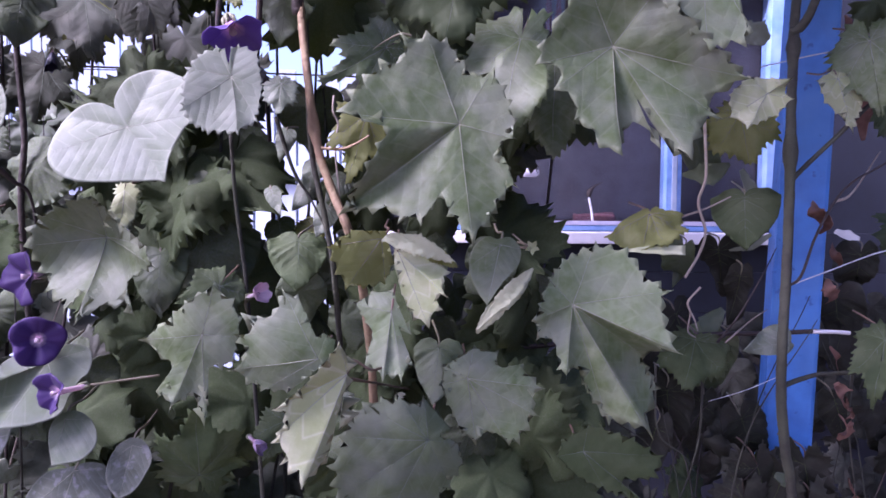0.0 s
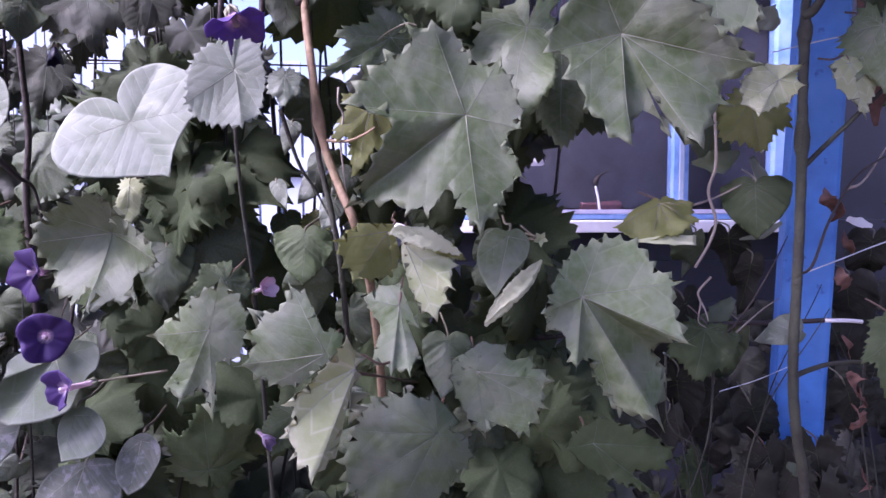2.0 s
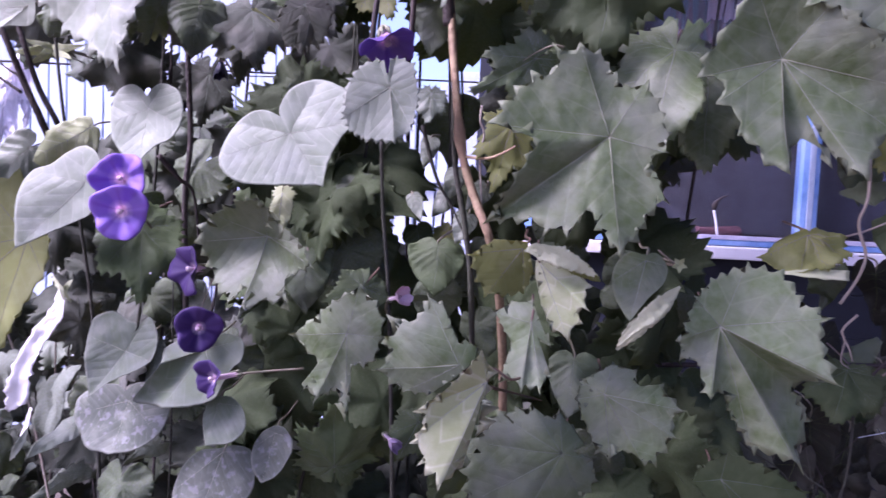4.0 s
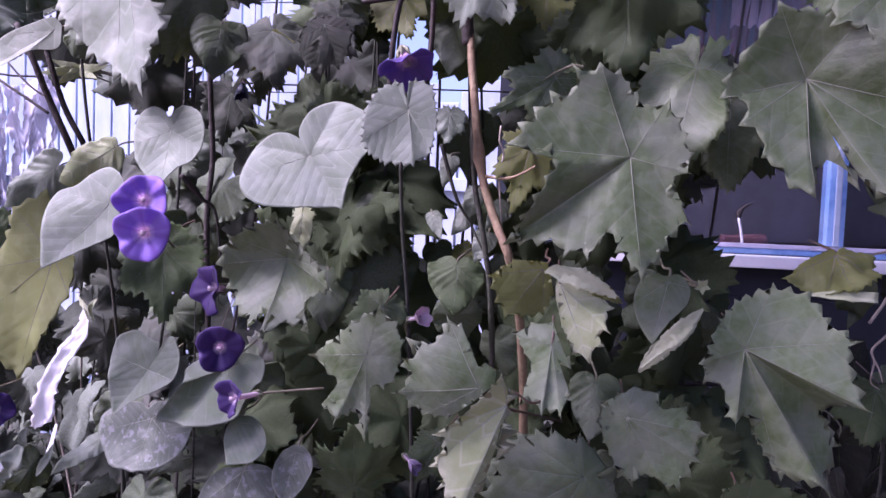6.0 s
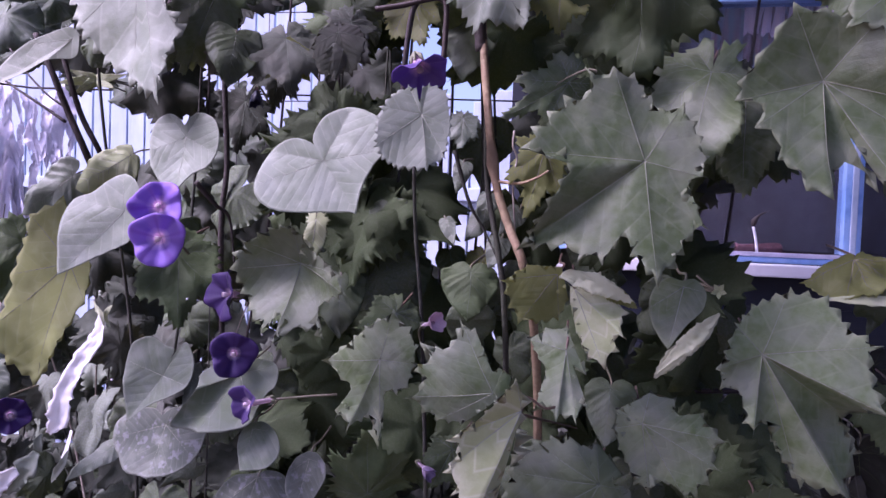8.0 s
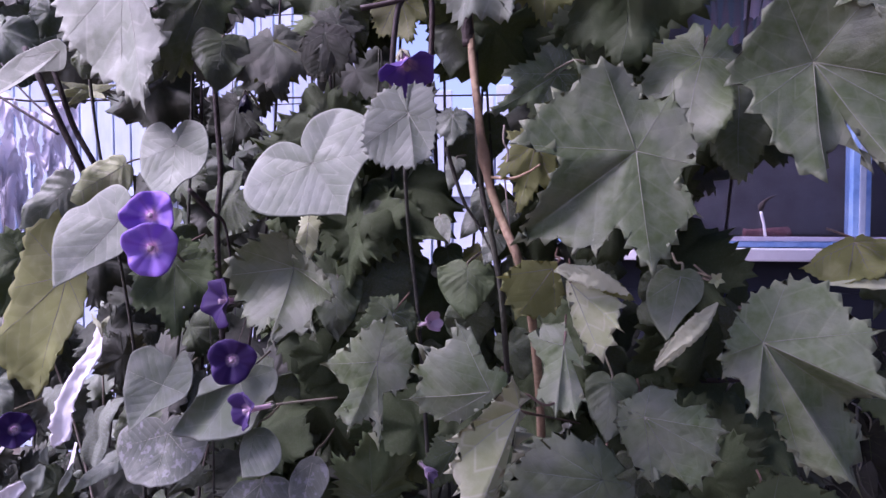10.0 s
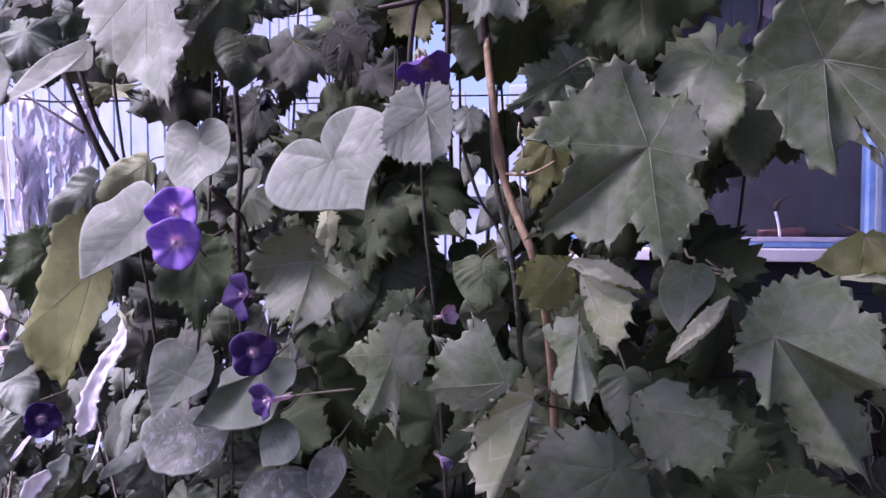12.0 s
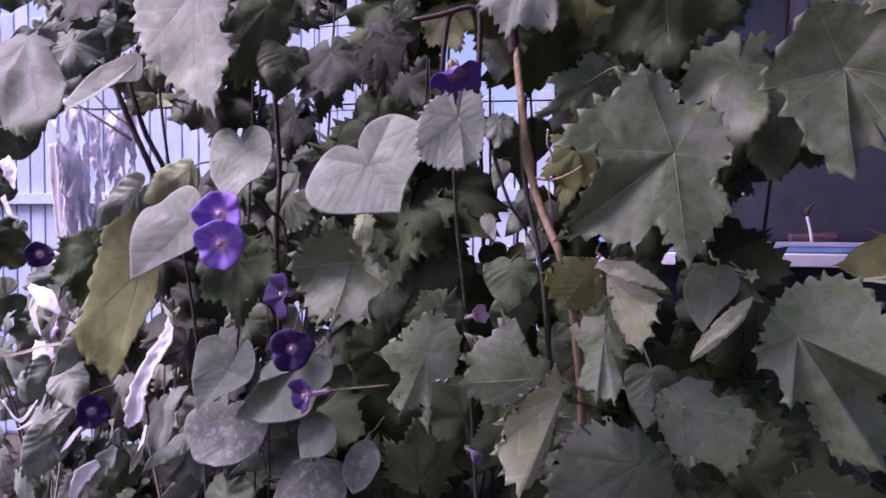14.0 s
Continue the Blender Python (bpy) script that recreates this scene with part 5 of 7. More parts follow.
add_leaf(vine_main, "grape", (-0.1440, 0.6000, 1.5085), (-0.1441, 0.5895, 1.4802), (((37, 0.75), (100, 0.52), (140, 0.36),), ((35, 0.74), (100, 0.48), (142, 0.35),)), folds=(12, 12), roll=-10, cut=0.05, mat=HEART, teeth=11)
add_leaf(vine_main, "grape", (-0.0702, 0.6200, 1.4862), (-0.0845, 0.5936, 1.4205), (((30, 0.70), (99, 0.40), (139, 0.28),), ((32, 0.71), (99, 0.44), (136, 0.29),)), folds=(12, 12), roll=-4, cut=0.2, mat=OLIVE)
# HEART's pale tone here stands in for the glare on this grape leaf.
add_fan(vine_main, "grape", (-0.4723, 0.6000, 1.6592), 161, ((-178, 68, -24, 0), (-119, 60, -18, 1), (-39, 51, 0, 0), (-17, 64, 6, 0), (-17, 97, 15, 1), (-6, 127, 27, 0), (0, 156, 39, 1), (7, 143, 30, 0), (15, 129, 24, 1), (26, 114, 15, 0), (36, 111, 9, 0), (64, 95, 0, 1), (92, 91, -9, 0), (142, 94, -21, 1)), mat=HEART, pucker=0.05, wave=0.8, step=16.0)
add_fan(vine_main, "heart", (-0.5610, 0.6200, 1.5899), -124, ((-176, 9, -2, 3), (-72, 20, 7, 0), (-14, 32, 12, 1), (-5, 68, 19, 0), (0, 108, 24, 2), (12, 80, 14, 0), (26, 53, 7, 1), (47, 26, 2, 0), (110, 13, -2, 0)), mat=HEART, pucker=0.02, wave=0.6)
add_leaf(vine_main, "grape", (-0.7508, 0.6600, 1.6386), (-0.6595, 0.5900, 1.4913), (((10, 0.86), (36, 0.53), (103, 0.27),), ((8, 0.90), (20, 0.60), (58, 0.21),)), folds=(12, 12), roll=-28, cut=0.05, mat=HEART_DIM, tooth=0.5)
add_fan(vine_main, "grape", (-0.5748, 0.6400, 1.3552), -171, ((-169, 41, -9, 1), (-97, 26, -3, 0), (-42, 50, 12, 1), (-16, 81, 21, 0), (-7, 113, 27, 0), (0, 132, 30, 1), (18, 125, 24, 0), (37, 109, 21, 1), (49, 80, 12, 0), (68, 69, 9, 1), (103, 64, 0, 0), (124, 75, -6, 1), (158, 75, -12, 0)), mat=OLIVE, pucker=0.04, wave=0.8, step=20.0, tooth=0.5, label="yellow-olive leaf lit from behind")
add_leaf(vine_main, "grape", (-0.6506, 0.6600, 1.3747), (-0.6578, 0.6374, 1.3081), (((43, 0.83), (101, 0.66), (145, 0.51),), ((32, 0.71), (107, 0.45), (155, 0.46),)), folds=(12, 12), roll=-41, cut=0.1, mat=GRAPE_DEEP)
add_leaf(glory, "heart", (-0.5323, 0.6800, 1.4768), (-0.5821, 0.6600, 1.4356), (((30, 0.62), (67, 0.30),), ((26, 0.82), (54, 0.49), (100, 0.20),)), folds=(12, 12), roll=-10, mat=GRAPE_YOUNG)
add_leaf(vine_main, "grape", (-0.4248, 0.6700, 1.6590), (-0.4421, 0.6323, 1.5590), (((26, 0.67), (108, 0.35), (156, 0.38),), ((24, 0.66), (110, 0.32), (158, 0.37),)), folds=(12, 12), roll=-36, cut=0.1)
add_leaf(glory, "heart", (-0.6533, 0.7400, 1.4548), (-0.7060, 0.7200, 1.4039), (((6, 0.87), (17, 0.71), (42, 0.50), (94, 0.37), (120, 0.34), (147, 0.28),), ((7, 0.87), (19, 0.72), (45, 0.52), (94, 0.41), (117, 0.37), (144, 0.29),)), folds=(12, 12), roll=-8)
add_leaf(glory, "heart", (-0.6791, 0.7000, 1.3576), (-0.7057, 0.6752, 1.3004), (((7, 0.87), (20, 0.72), (48, 0.55), (93, 0.45), (115, 0.40), (142, 0.30),), ((7, 0.87), (20, 0.72), (48, 0.55), (93, 0.45), (115, 0.40), (142, 0.30),)), folds=(12, 12), roll=-15)
add_fan(vine_side, "grape", (0.3097, 0.6400, 1.5120), -146, ((-162, 21, 15, 1), (-135, 17, 3, 0), (-103, 20, 18, 1), (-57, 24, 6, 0), (0, 43, 12, 1), (24, 44, 6, 1), (54, 40, 0, 0), (104, 25, -9, 1), (166, 18, -6, 0)), mat=GRAPE_YOUNG, pucker=0.08, wave=2.0, step=11.0, label="small pale crumpled young leaf")
add_leaf(vine_side, "grape", (0.3250, 0.7300, 1.5053), (0.3288, 0.7080, 1.4490), (((44, 0.84), (98, 0.67), (132, 0.41),), ((42, 0.81), (98, 0.61), (135, 0.39),)), folds=(12, 12), roll=27, cut=0.1, mat=OLIVE)
add_fan(vine_side, "grape", (0.4252, 0.7200, 1.5433), 168, ((-94, 19, -6, 1), (-60, 35, 0, 0), (-23, 43, 6, 1), (0, 62, 12, 1), (17, 39, 3, 0), (39, 30, 0, 1), (95, 24, -3, 1), (170, 11, -9, 0)), mat=GRAPE_YOUNG, pucker=0.06, wave=1.5, step=12.0)
add_leaf(vine_side, "grape", (0.4582, 0.7200, 1.5829), (0.4534, 0.6890, 1.5009), (((36, 0.74), (102, 0.50), (147, 0.41),), ((31, 0.70), (105, 0.42), (151, 0.39),)), folds=(12, 12), roll=37, cut=0.1)
add_leaf(vine_main, "grape", (0.1863, 0.6000, 1.3964), (0.1724, 0.5750, 1.3651), (((22, 1.02), (45, 1.10), (65, 0.53),), ((31, 0.92), (76, 0.87), (112, 0.71),)), folds=(12, 12), roll=26, cut=0.05, mat=OLIVE, bend=15, tooth=0.5, label="olive leaf with a pale folded edge")
add_strap(glory, [(0.1564, 0.5750, 1.3648), (0.1809, 0.5730, 1.3648), (0.2105, 0.5750, 1.3651)], (0.0010, 0.0052, 0.0040), GRAPE_YOUNG, curl=0.9, seed=4)
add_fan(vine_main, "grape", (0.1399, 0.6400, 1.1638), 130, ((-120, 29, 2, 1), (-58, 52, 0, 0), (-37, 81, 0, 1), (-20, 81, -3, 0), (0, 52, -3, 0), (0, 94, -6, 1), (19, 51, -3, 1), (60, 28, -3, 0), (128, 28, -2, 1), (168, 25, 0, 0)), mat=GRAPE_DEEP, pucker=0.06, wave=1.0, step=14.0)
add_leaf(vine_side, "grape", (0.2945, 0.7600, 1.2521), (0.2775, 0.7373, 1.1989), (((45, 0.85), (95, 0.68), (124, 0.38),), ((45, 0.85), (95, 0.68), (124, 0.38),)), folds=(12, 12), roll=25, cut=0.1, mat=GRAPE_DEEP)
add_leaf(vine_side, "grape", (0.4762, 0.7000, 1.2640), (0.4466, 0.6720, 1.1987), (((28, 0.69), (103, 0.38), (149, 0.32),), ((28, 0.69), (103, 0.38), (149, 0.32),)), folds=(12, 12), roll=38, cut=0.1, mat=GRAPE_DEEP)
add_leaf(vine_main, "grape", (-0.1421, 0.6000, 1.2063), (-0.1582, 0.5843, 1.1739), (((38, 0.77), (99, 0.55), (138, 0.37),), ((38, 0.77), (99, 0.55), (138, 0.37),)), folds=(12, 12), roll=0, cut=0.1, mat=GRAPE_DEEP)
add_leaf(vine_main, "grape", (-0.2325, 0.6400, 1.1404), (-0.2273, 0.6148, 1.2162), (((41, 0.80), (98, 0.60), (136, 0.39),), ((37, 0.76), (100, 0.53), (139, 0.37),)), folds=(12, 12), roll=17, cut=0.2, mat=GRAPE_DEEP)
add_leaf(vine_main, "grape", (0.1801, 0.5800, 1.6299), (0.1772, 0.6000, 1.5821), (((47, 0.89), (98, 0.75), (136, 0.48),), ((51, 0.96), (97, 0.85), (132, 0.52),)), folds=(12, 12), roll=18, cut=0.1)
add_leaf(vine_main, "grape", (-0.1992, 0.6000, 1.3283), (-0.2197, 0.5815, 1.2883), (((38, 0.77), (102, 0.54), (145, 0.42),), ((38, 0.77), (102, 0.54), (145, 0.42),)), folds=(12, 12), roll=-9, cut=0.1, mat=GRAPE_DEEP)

# leaves of the morning glory
add_fan(glory, "heart", (-0.2533, 0.5390, 1.4621), 141, ((-174, 16, -2, 0), (-173, 8, 0, 3), (-172, 22, -7, 0), (-152, 35, -12, 0), (-136, 44, -14, 0), (-119, 52, -17, 1), (-96, 58, -10, 0), (-79, 60, -2, 0), (-62, 58, 5, 1), (-48, 48, 10, 0), (-21, 45, 13, 0), (0, 57, 17, 2), (5, 52, 16, 0), (26, 45, 17, 0), (68, 51, 17, 0), (83, 58, 14, 0), (96, 63, 12, 0), (108, 63, 7, 1), (122, 57, 0, 0), (139, 50, -7, 1), (156, 40, -10, 0), (170, 29, -7, 0)), pucker=0.02, wave=0.35, label="large pale heart-shaped leaf")
add_fan(glory, "heart", (-0.4087, 0.5850, 1.4860), 179, ((-172, 20, -5, 0), (-154, 27, -7, 1), (-122, 33, -2, 0), (-95, 36, 2, 0), (-65, 39, 7, 1), (-43, 41, 12, 0), (-22, 40, 14, 0), (0, 52, 17, 2), (22, 48, 12, 0), (47, 43, 7, 0), (68, 38, 5, 1), (94, 37, 0, 0), (116, 37, -5, 0), (137, 32, -7, 1), (152, 22, -5, 0), (168, 12, -2, 3)), pucker=0.03, wave=0.5)
add_fan(glory, "heart", (-0.4718, 0.5850, 1.4137), -141, ((-146, 13, 0, 3), (-95, 17, 5, 0), (-61, 31, 14, 0), (-36, 37, 19, 0), (-16, 50, 22, 0), (-6, 66, 24, 0), (0, 82, 26, 2), (22, 66, 17, 0), (46, 61, 10, 0), (62, 56, 0, 1), (75, 42, -5, 0), (102, 38, -10, 0), (128, 37, -10, 1), (152, 33, -7, 0), (179, 26, -2, 0)), pucker=0.02, wave=0.5)
add_fan(glory, "heart", (-0.4358, 0.6000, 1.2514), -148, ((-157, 38, -2, 0), (-133, 36, 5, 0), (-111, 32, 10, 1), (-77, 23, 14, 0), (-19, 28, 17, 0), (0, 52, 17, 2), (24, 42, 10, 0), (50, 40, 5, 0), (76, 43, 0, 1), (98, 47, -7, 0), (120, 42, -10, 0), (142, 30, -7, 0), (165, 27, -7, 0), (166, 15, -4, 3), (176, 38, -10, 1)), mat=HEART_DIM, pucker=0.03, wave=0.7)
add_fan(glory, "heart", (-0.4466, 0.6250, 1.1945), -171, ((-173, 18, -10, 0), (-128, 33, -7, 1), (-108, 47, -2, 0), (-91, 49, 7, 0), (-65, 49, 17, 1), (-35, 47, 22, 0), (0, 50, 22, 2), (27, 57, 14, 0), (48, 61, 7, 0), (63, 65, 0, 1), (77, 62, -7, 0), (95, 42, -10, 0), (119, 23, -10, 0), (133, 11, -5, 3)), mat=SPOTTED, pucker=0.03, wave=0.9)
add_fan(glory, "heart", (-0.3559, 0.6050, 1.2584), -149, ((-170, 19, -12, 0), (-137, 35, -12, 1), (-110, 39, -2, 0), (-95, 35, 7, 0), (-73, 38, 14, 0), (-56, 47, 22, 1), (-29, 51, 24, 0), (0, 65, 19, 2), (20, 88, 12, 0), (27, 66, 10, 0), (38, 41, 17, 1), (56, 40, -5, 0), (76, 26, -10, 0), (130, 11, -7, 3)), mat=HEART_DIM, pucker=0.03, wave=0.8)
add_fan(glory, "heart", (-0.3386, 0.6000, 1.2075), -172, ((-134, 12, -5, 0), (-95, 22, -2, 1), (-73, 33, 2, 0), (-56, 38, 10, 0), (-35, 38, 14, 0), (0, 38, 14, 2), (29, 24, 5, 0), (61, 14, -2, 0), (126, 7, -2, 3)), mat=HEART_DIM, pucker=0.02, wave=0.5)
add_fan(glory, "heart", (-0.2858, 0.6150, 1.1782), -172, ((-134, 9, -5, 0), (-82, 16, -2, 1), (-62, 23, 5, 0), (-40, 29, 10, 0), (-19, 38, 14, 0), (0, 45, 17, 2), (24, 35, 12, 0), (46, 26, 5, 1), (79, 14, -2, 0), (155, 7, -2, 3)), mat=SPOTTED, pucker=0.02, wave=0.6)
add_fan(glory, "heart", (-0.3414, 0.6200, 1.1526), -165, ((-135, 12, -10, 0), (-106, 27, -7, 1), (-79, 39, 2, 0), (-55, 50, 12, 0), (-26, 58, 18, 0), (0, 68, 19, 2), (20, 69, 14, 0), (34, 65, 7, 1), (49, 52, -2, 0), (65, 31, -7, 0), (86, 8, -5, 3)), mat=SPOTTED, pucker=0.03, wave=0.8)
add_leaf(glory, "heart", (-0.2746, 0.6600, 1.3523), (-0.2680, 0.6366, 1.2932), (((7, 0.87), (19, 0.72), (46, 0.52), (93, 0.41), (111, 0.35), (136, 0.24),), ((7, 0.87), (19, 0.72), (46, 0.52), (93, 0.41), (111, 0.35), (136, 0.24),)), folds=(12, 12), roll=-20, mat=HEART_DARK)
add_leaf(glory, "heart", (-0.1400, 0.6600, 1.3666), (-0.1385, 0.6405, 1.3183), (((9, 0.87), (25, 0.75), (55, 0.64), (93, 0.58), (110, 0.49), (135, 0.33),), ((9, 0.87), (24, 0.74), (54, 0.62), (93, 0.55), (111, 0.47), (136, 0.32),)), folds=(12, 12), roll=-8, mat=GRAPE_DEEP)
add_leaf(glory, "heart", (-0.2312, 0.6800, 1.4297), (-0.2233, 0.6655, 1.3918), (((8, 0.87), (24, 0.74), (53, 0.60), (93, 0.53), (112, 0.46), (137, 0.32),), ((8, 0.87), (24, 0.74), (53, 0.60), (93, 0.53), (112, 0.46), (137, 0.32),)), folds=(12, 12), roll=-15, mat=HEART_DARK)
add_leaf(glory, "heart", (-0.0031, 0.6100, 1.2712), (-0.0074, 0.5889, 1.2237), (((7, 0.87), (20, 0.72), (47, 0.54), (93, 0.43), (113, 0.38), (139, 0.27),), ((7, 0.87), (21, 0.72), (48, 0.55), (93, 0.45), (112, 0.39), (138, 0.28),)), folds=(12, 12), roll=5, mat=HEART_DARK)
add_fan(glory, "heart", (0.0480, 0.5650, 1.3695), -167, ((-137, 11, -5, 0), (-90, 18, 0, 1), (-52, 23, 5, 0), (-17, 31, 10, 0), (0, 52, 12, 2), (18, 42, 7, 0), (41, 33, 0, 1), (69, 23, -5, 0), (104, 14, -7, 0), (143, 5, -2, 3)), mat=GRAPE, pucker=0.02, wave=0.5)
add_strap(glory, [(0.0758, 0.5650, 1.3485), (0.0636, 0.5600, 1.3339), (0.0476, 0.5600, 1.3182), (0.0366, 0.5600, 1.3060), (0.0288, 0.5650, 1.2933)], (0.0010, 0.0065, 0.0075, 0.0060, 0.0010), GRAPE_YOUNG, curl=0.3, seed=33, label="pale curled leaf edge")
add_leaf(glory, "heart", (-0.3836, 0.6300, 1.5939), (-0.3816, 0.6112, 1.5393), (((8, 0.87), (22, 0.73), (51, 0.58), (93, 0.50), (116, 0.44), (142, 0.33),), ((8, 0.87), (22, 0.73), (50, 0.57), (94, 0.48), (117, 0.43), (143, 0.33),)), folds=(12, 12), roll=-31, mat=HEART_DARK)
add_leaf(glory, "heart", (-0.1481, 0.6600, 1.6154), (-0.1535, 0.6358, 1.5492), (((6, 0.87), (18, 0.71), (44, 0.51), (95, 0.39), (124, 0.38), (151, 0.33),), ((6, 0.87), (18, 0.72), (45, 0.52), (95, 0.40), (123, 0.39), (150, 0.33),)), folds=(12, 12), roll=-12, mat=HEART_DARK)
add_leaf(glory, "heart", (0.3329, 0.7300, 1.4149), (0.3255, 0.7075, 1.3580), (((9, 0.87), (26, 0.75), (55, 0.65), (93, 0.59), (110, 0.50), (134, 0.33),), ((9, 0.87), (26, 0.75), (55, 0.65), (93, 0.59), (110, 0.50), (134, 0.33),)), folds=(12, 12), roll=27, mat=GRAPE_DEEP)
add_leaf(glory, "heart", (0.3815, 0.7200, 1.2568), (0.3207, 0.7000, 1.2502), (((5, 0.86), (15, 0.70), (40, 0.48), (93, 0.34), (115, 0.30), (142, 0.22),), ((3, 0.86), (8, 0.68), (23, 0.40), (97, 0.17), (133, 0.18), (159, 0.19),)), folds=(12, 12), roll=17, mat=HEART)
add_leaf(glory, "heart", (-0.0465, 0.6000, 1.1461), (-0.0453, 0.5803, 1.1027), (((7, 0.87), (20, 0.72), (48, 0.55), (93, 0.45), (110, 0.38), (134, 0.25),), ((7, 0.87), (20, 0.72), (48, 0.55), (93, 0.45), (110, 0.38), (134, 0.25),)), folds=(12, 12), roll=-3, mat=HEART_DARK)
add_strap(glory, [(-0.5081, 0.6050, 1.3075), (-0.5111, 0.6030, 1.2839), (-0.5278, 0.5990, 1.2576), (-0.5432, 0.5970, 1.2258), (-0.5485, 0.5970, 1.2015), (-0.5637, 0.6010, 1.1816)], (0.0040, 0.0085, 0.0090, 0.0100, 0.0125, 0.0030), BLEACHED, label="bleached white curled leaf", seed=2, curl=0.25)
add_strap(glory, [(-0.0504, 0.5580, 1.3740), (-0.0395, 0.5560, 1.3720), (-0.0260, 0.5540, 1.3701), (-0.0136, 0.5540, 1.3657), (-0.0020, 0.5560, 1.3603), (0.0092, 0.5580, 1.3540)], (0.0015, 0.0060, 0.0085, 0.0075, 0.0045, 0.0010), GRAPE_YOUNG, label="pale folded-over edge of a leaf", seed=5, curl=0.3)
add_strap(glory, [(0.0748, 0.5560, 1.3503), (0.0650, 0.5540, 1.3405), (0.0564, 0.5520, 1.3308), (0.0472, 0.5520, 1.3216), (0.0383, 0.5540, 1.3111), (0.0275, 0.5560, 1.2977)], (0.0010, 0.0050, 0.0075, 0.0060, 0.0030, 0.0008), GRAPE_YOUNG, label="pale folded-over edge of a leaf", seed=6, curl=0.3)
add_strap(glory, [(-0.2691, 0.5240, 1.3949), (-0.2631, 0.5240, 1.3921), (-0.2591, 0.5250, 1.3865), (-0.2565, 0.5270, 1.3785)], (0.0015, 0.0055, 0.0060, 0.0012), GRAPE_YOUNG, label="pale upturned edge of a leaf", seed=8, curl=0.3)
add_strap(glory, [(-0.6872, 0.6580, 1.1817), (-0.7022, 0.6540, 1.1689), (-0.7212, 0.6540, 1.1532), (-0.7464, 0.6600, 1.1351)], (0.0010, 0.0065, 0.0080, 0.0010), HEART, seed=21, curl=0.5)
add_strap(glory, [(-0.7313, 0.6880, 1.1325), (-0.7472, 0.6840, 1.1205), (-0.7634, 0.6820, 1.1063), (-0.7840, 0.6860, 1.0882), (-0.8012, 0.6900, 1.0700)], (0.0010, 0.0120, 0.0150, 0.0090, 0.0010), HEART_DIM, seed=22, curl=0.5)
add_strap(glory, [(-0.5801, 0.6500, 1.1461), (-0.5834, 0.6470, 1.1345), (-0.5906, 0.6470, 1.1230), (-0.6003, 0.6500, 1.1087)], (0.0008, 0.0040, 0.0045, 0.0008), HEART, seed=23, curl=0.4)
add_strap(glory, [(-0.7110, 0.6400, 1.1999), (-0.7159, 0.6370, 1.1836), (-0.7297, 0.6370, 1.1658), (-0.7570, 0.6400, 1.1516)], (0.0008, 0.0020, 0.0022, 0.0006), BLEACHED, seed=24, curl=0.3)
add_strap(glory, [(-0.6986, 0.6900, 1.2154), (-0.7073, 0.6840, 1.2016), (-0.7214, 0.6820, 1.1865), (-0.7385, 0.6850, 1.1698), (-0.7543, 0.6900, 1.1525)], (0.0010, 0.0100, 0.0130, 0.0090, 0.0010), HEART, seed=25, curl=0.6)
add_strap(glory, [(-0.6832, 0.6700, 1.1559), (-0.6909, 0.6670, 1.1462), (-0.7013, 0.6670, 1.1338), (-0.7181, 0.6700, 1.1185)], (0.0008, 0.0035, 0.0040, 0.0008), BLEACHED, seed=26, curl=0.4)
add_strap(glory, [(-0.5165, 0.6020, 1.3212), (-0.5094, 0.5990, 1.3143), (-0.5037, 0.5980, 1.3085), (-0.5025, 0.6000, 1.2971)], (0.0008, 0.0030, 0.0026, 0.0006), GRAPE_YOUNG, seed=27, curl=0.5)
add_strap(glory, [(-0.4981, 0.6060, 1.3176), (-0.5009, 0.6030, 1.3123), (-0.5031, 0.6030, 1.3054), (-0.4982, 0.6040, 1.2955)], (0.0008, 0.0026, 0.0022, 0.0006), GRAPE_YOUNG, seed=28, curl=0.5)
add_strap(glory, [(-0.6381, 0.6800, 1.1508), (-0.6407, 0.6770, 1.1443), (-0.6399, 0.6770, 1.1358), (-0.6383, 0.6800, 1.1293)], (0.0010, 0.0045, 0.0050, 0.0010), HEART, seed=29, curl=0.5)
add_strap(glory, [(-0.6442, 0.6800, 1.1285), (-0.6528, 0.6750, 1.1129), (-0.6687, 0.6700, 1.0936), (-0.6774, 0.6700, 1.0796)], (0.0050, 0.0130, 0.0120, 0.0040), HEART, seed=3)
add_strap(glory, [(-0.5836, 0.6600, 1.1657), (-0.5916, 0.6600, 1.1364), (-0.6079, 0.6650, 1.1063)], (0.0020, 0.0040, 0.0010), BLEACHED, seed=7)
add_strap(glory, [(-0.8418, 0.7000, 1.1690), (-0.8129, 0.7000, 1.1437), (-0.7836, 0.7000, 1.1728)], (0.0010, 0.0030, 0.0010), BLEACHED, seed=8)
add_strap(glory, [(-0.7336, 0.6900, 1.1676), (-0.7571, 0.6900, 1.1431), (-0.8094, 0.7000, 1.1205)], (0.0020, 0.0045, 0.0010), BLEACHED, seed=9)
add_strap(glory, [(-0.6532, 0.6600, 1.1136), (-0.6748, 0.6600, 1.0972), (-0.6885, 0.6600, 1.0740), (-0.7031, 0.6700, 1.0463)], (0.0060, 0.0110, 0.0060, 0.0030), BLEACHED, seed=10)
add_strap(glory, [(-0.9456, 0.9000, 1.5428), (-0.9404, 0.9000, 1.4872), (-0.9349, 0.9000, 1.4126), (-0.9240, 0.9000, 1.3565)], (0.0070, 0.0080, 0.0060, 0.0060), BLEACHED, seed=11, curl=0.2)
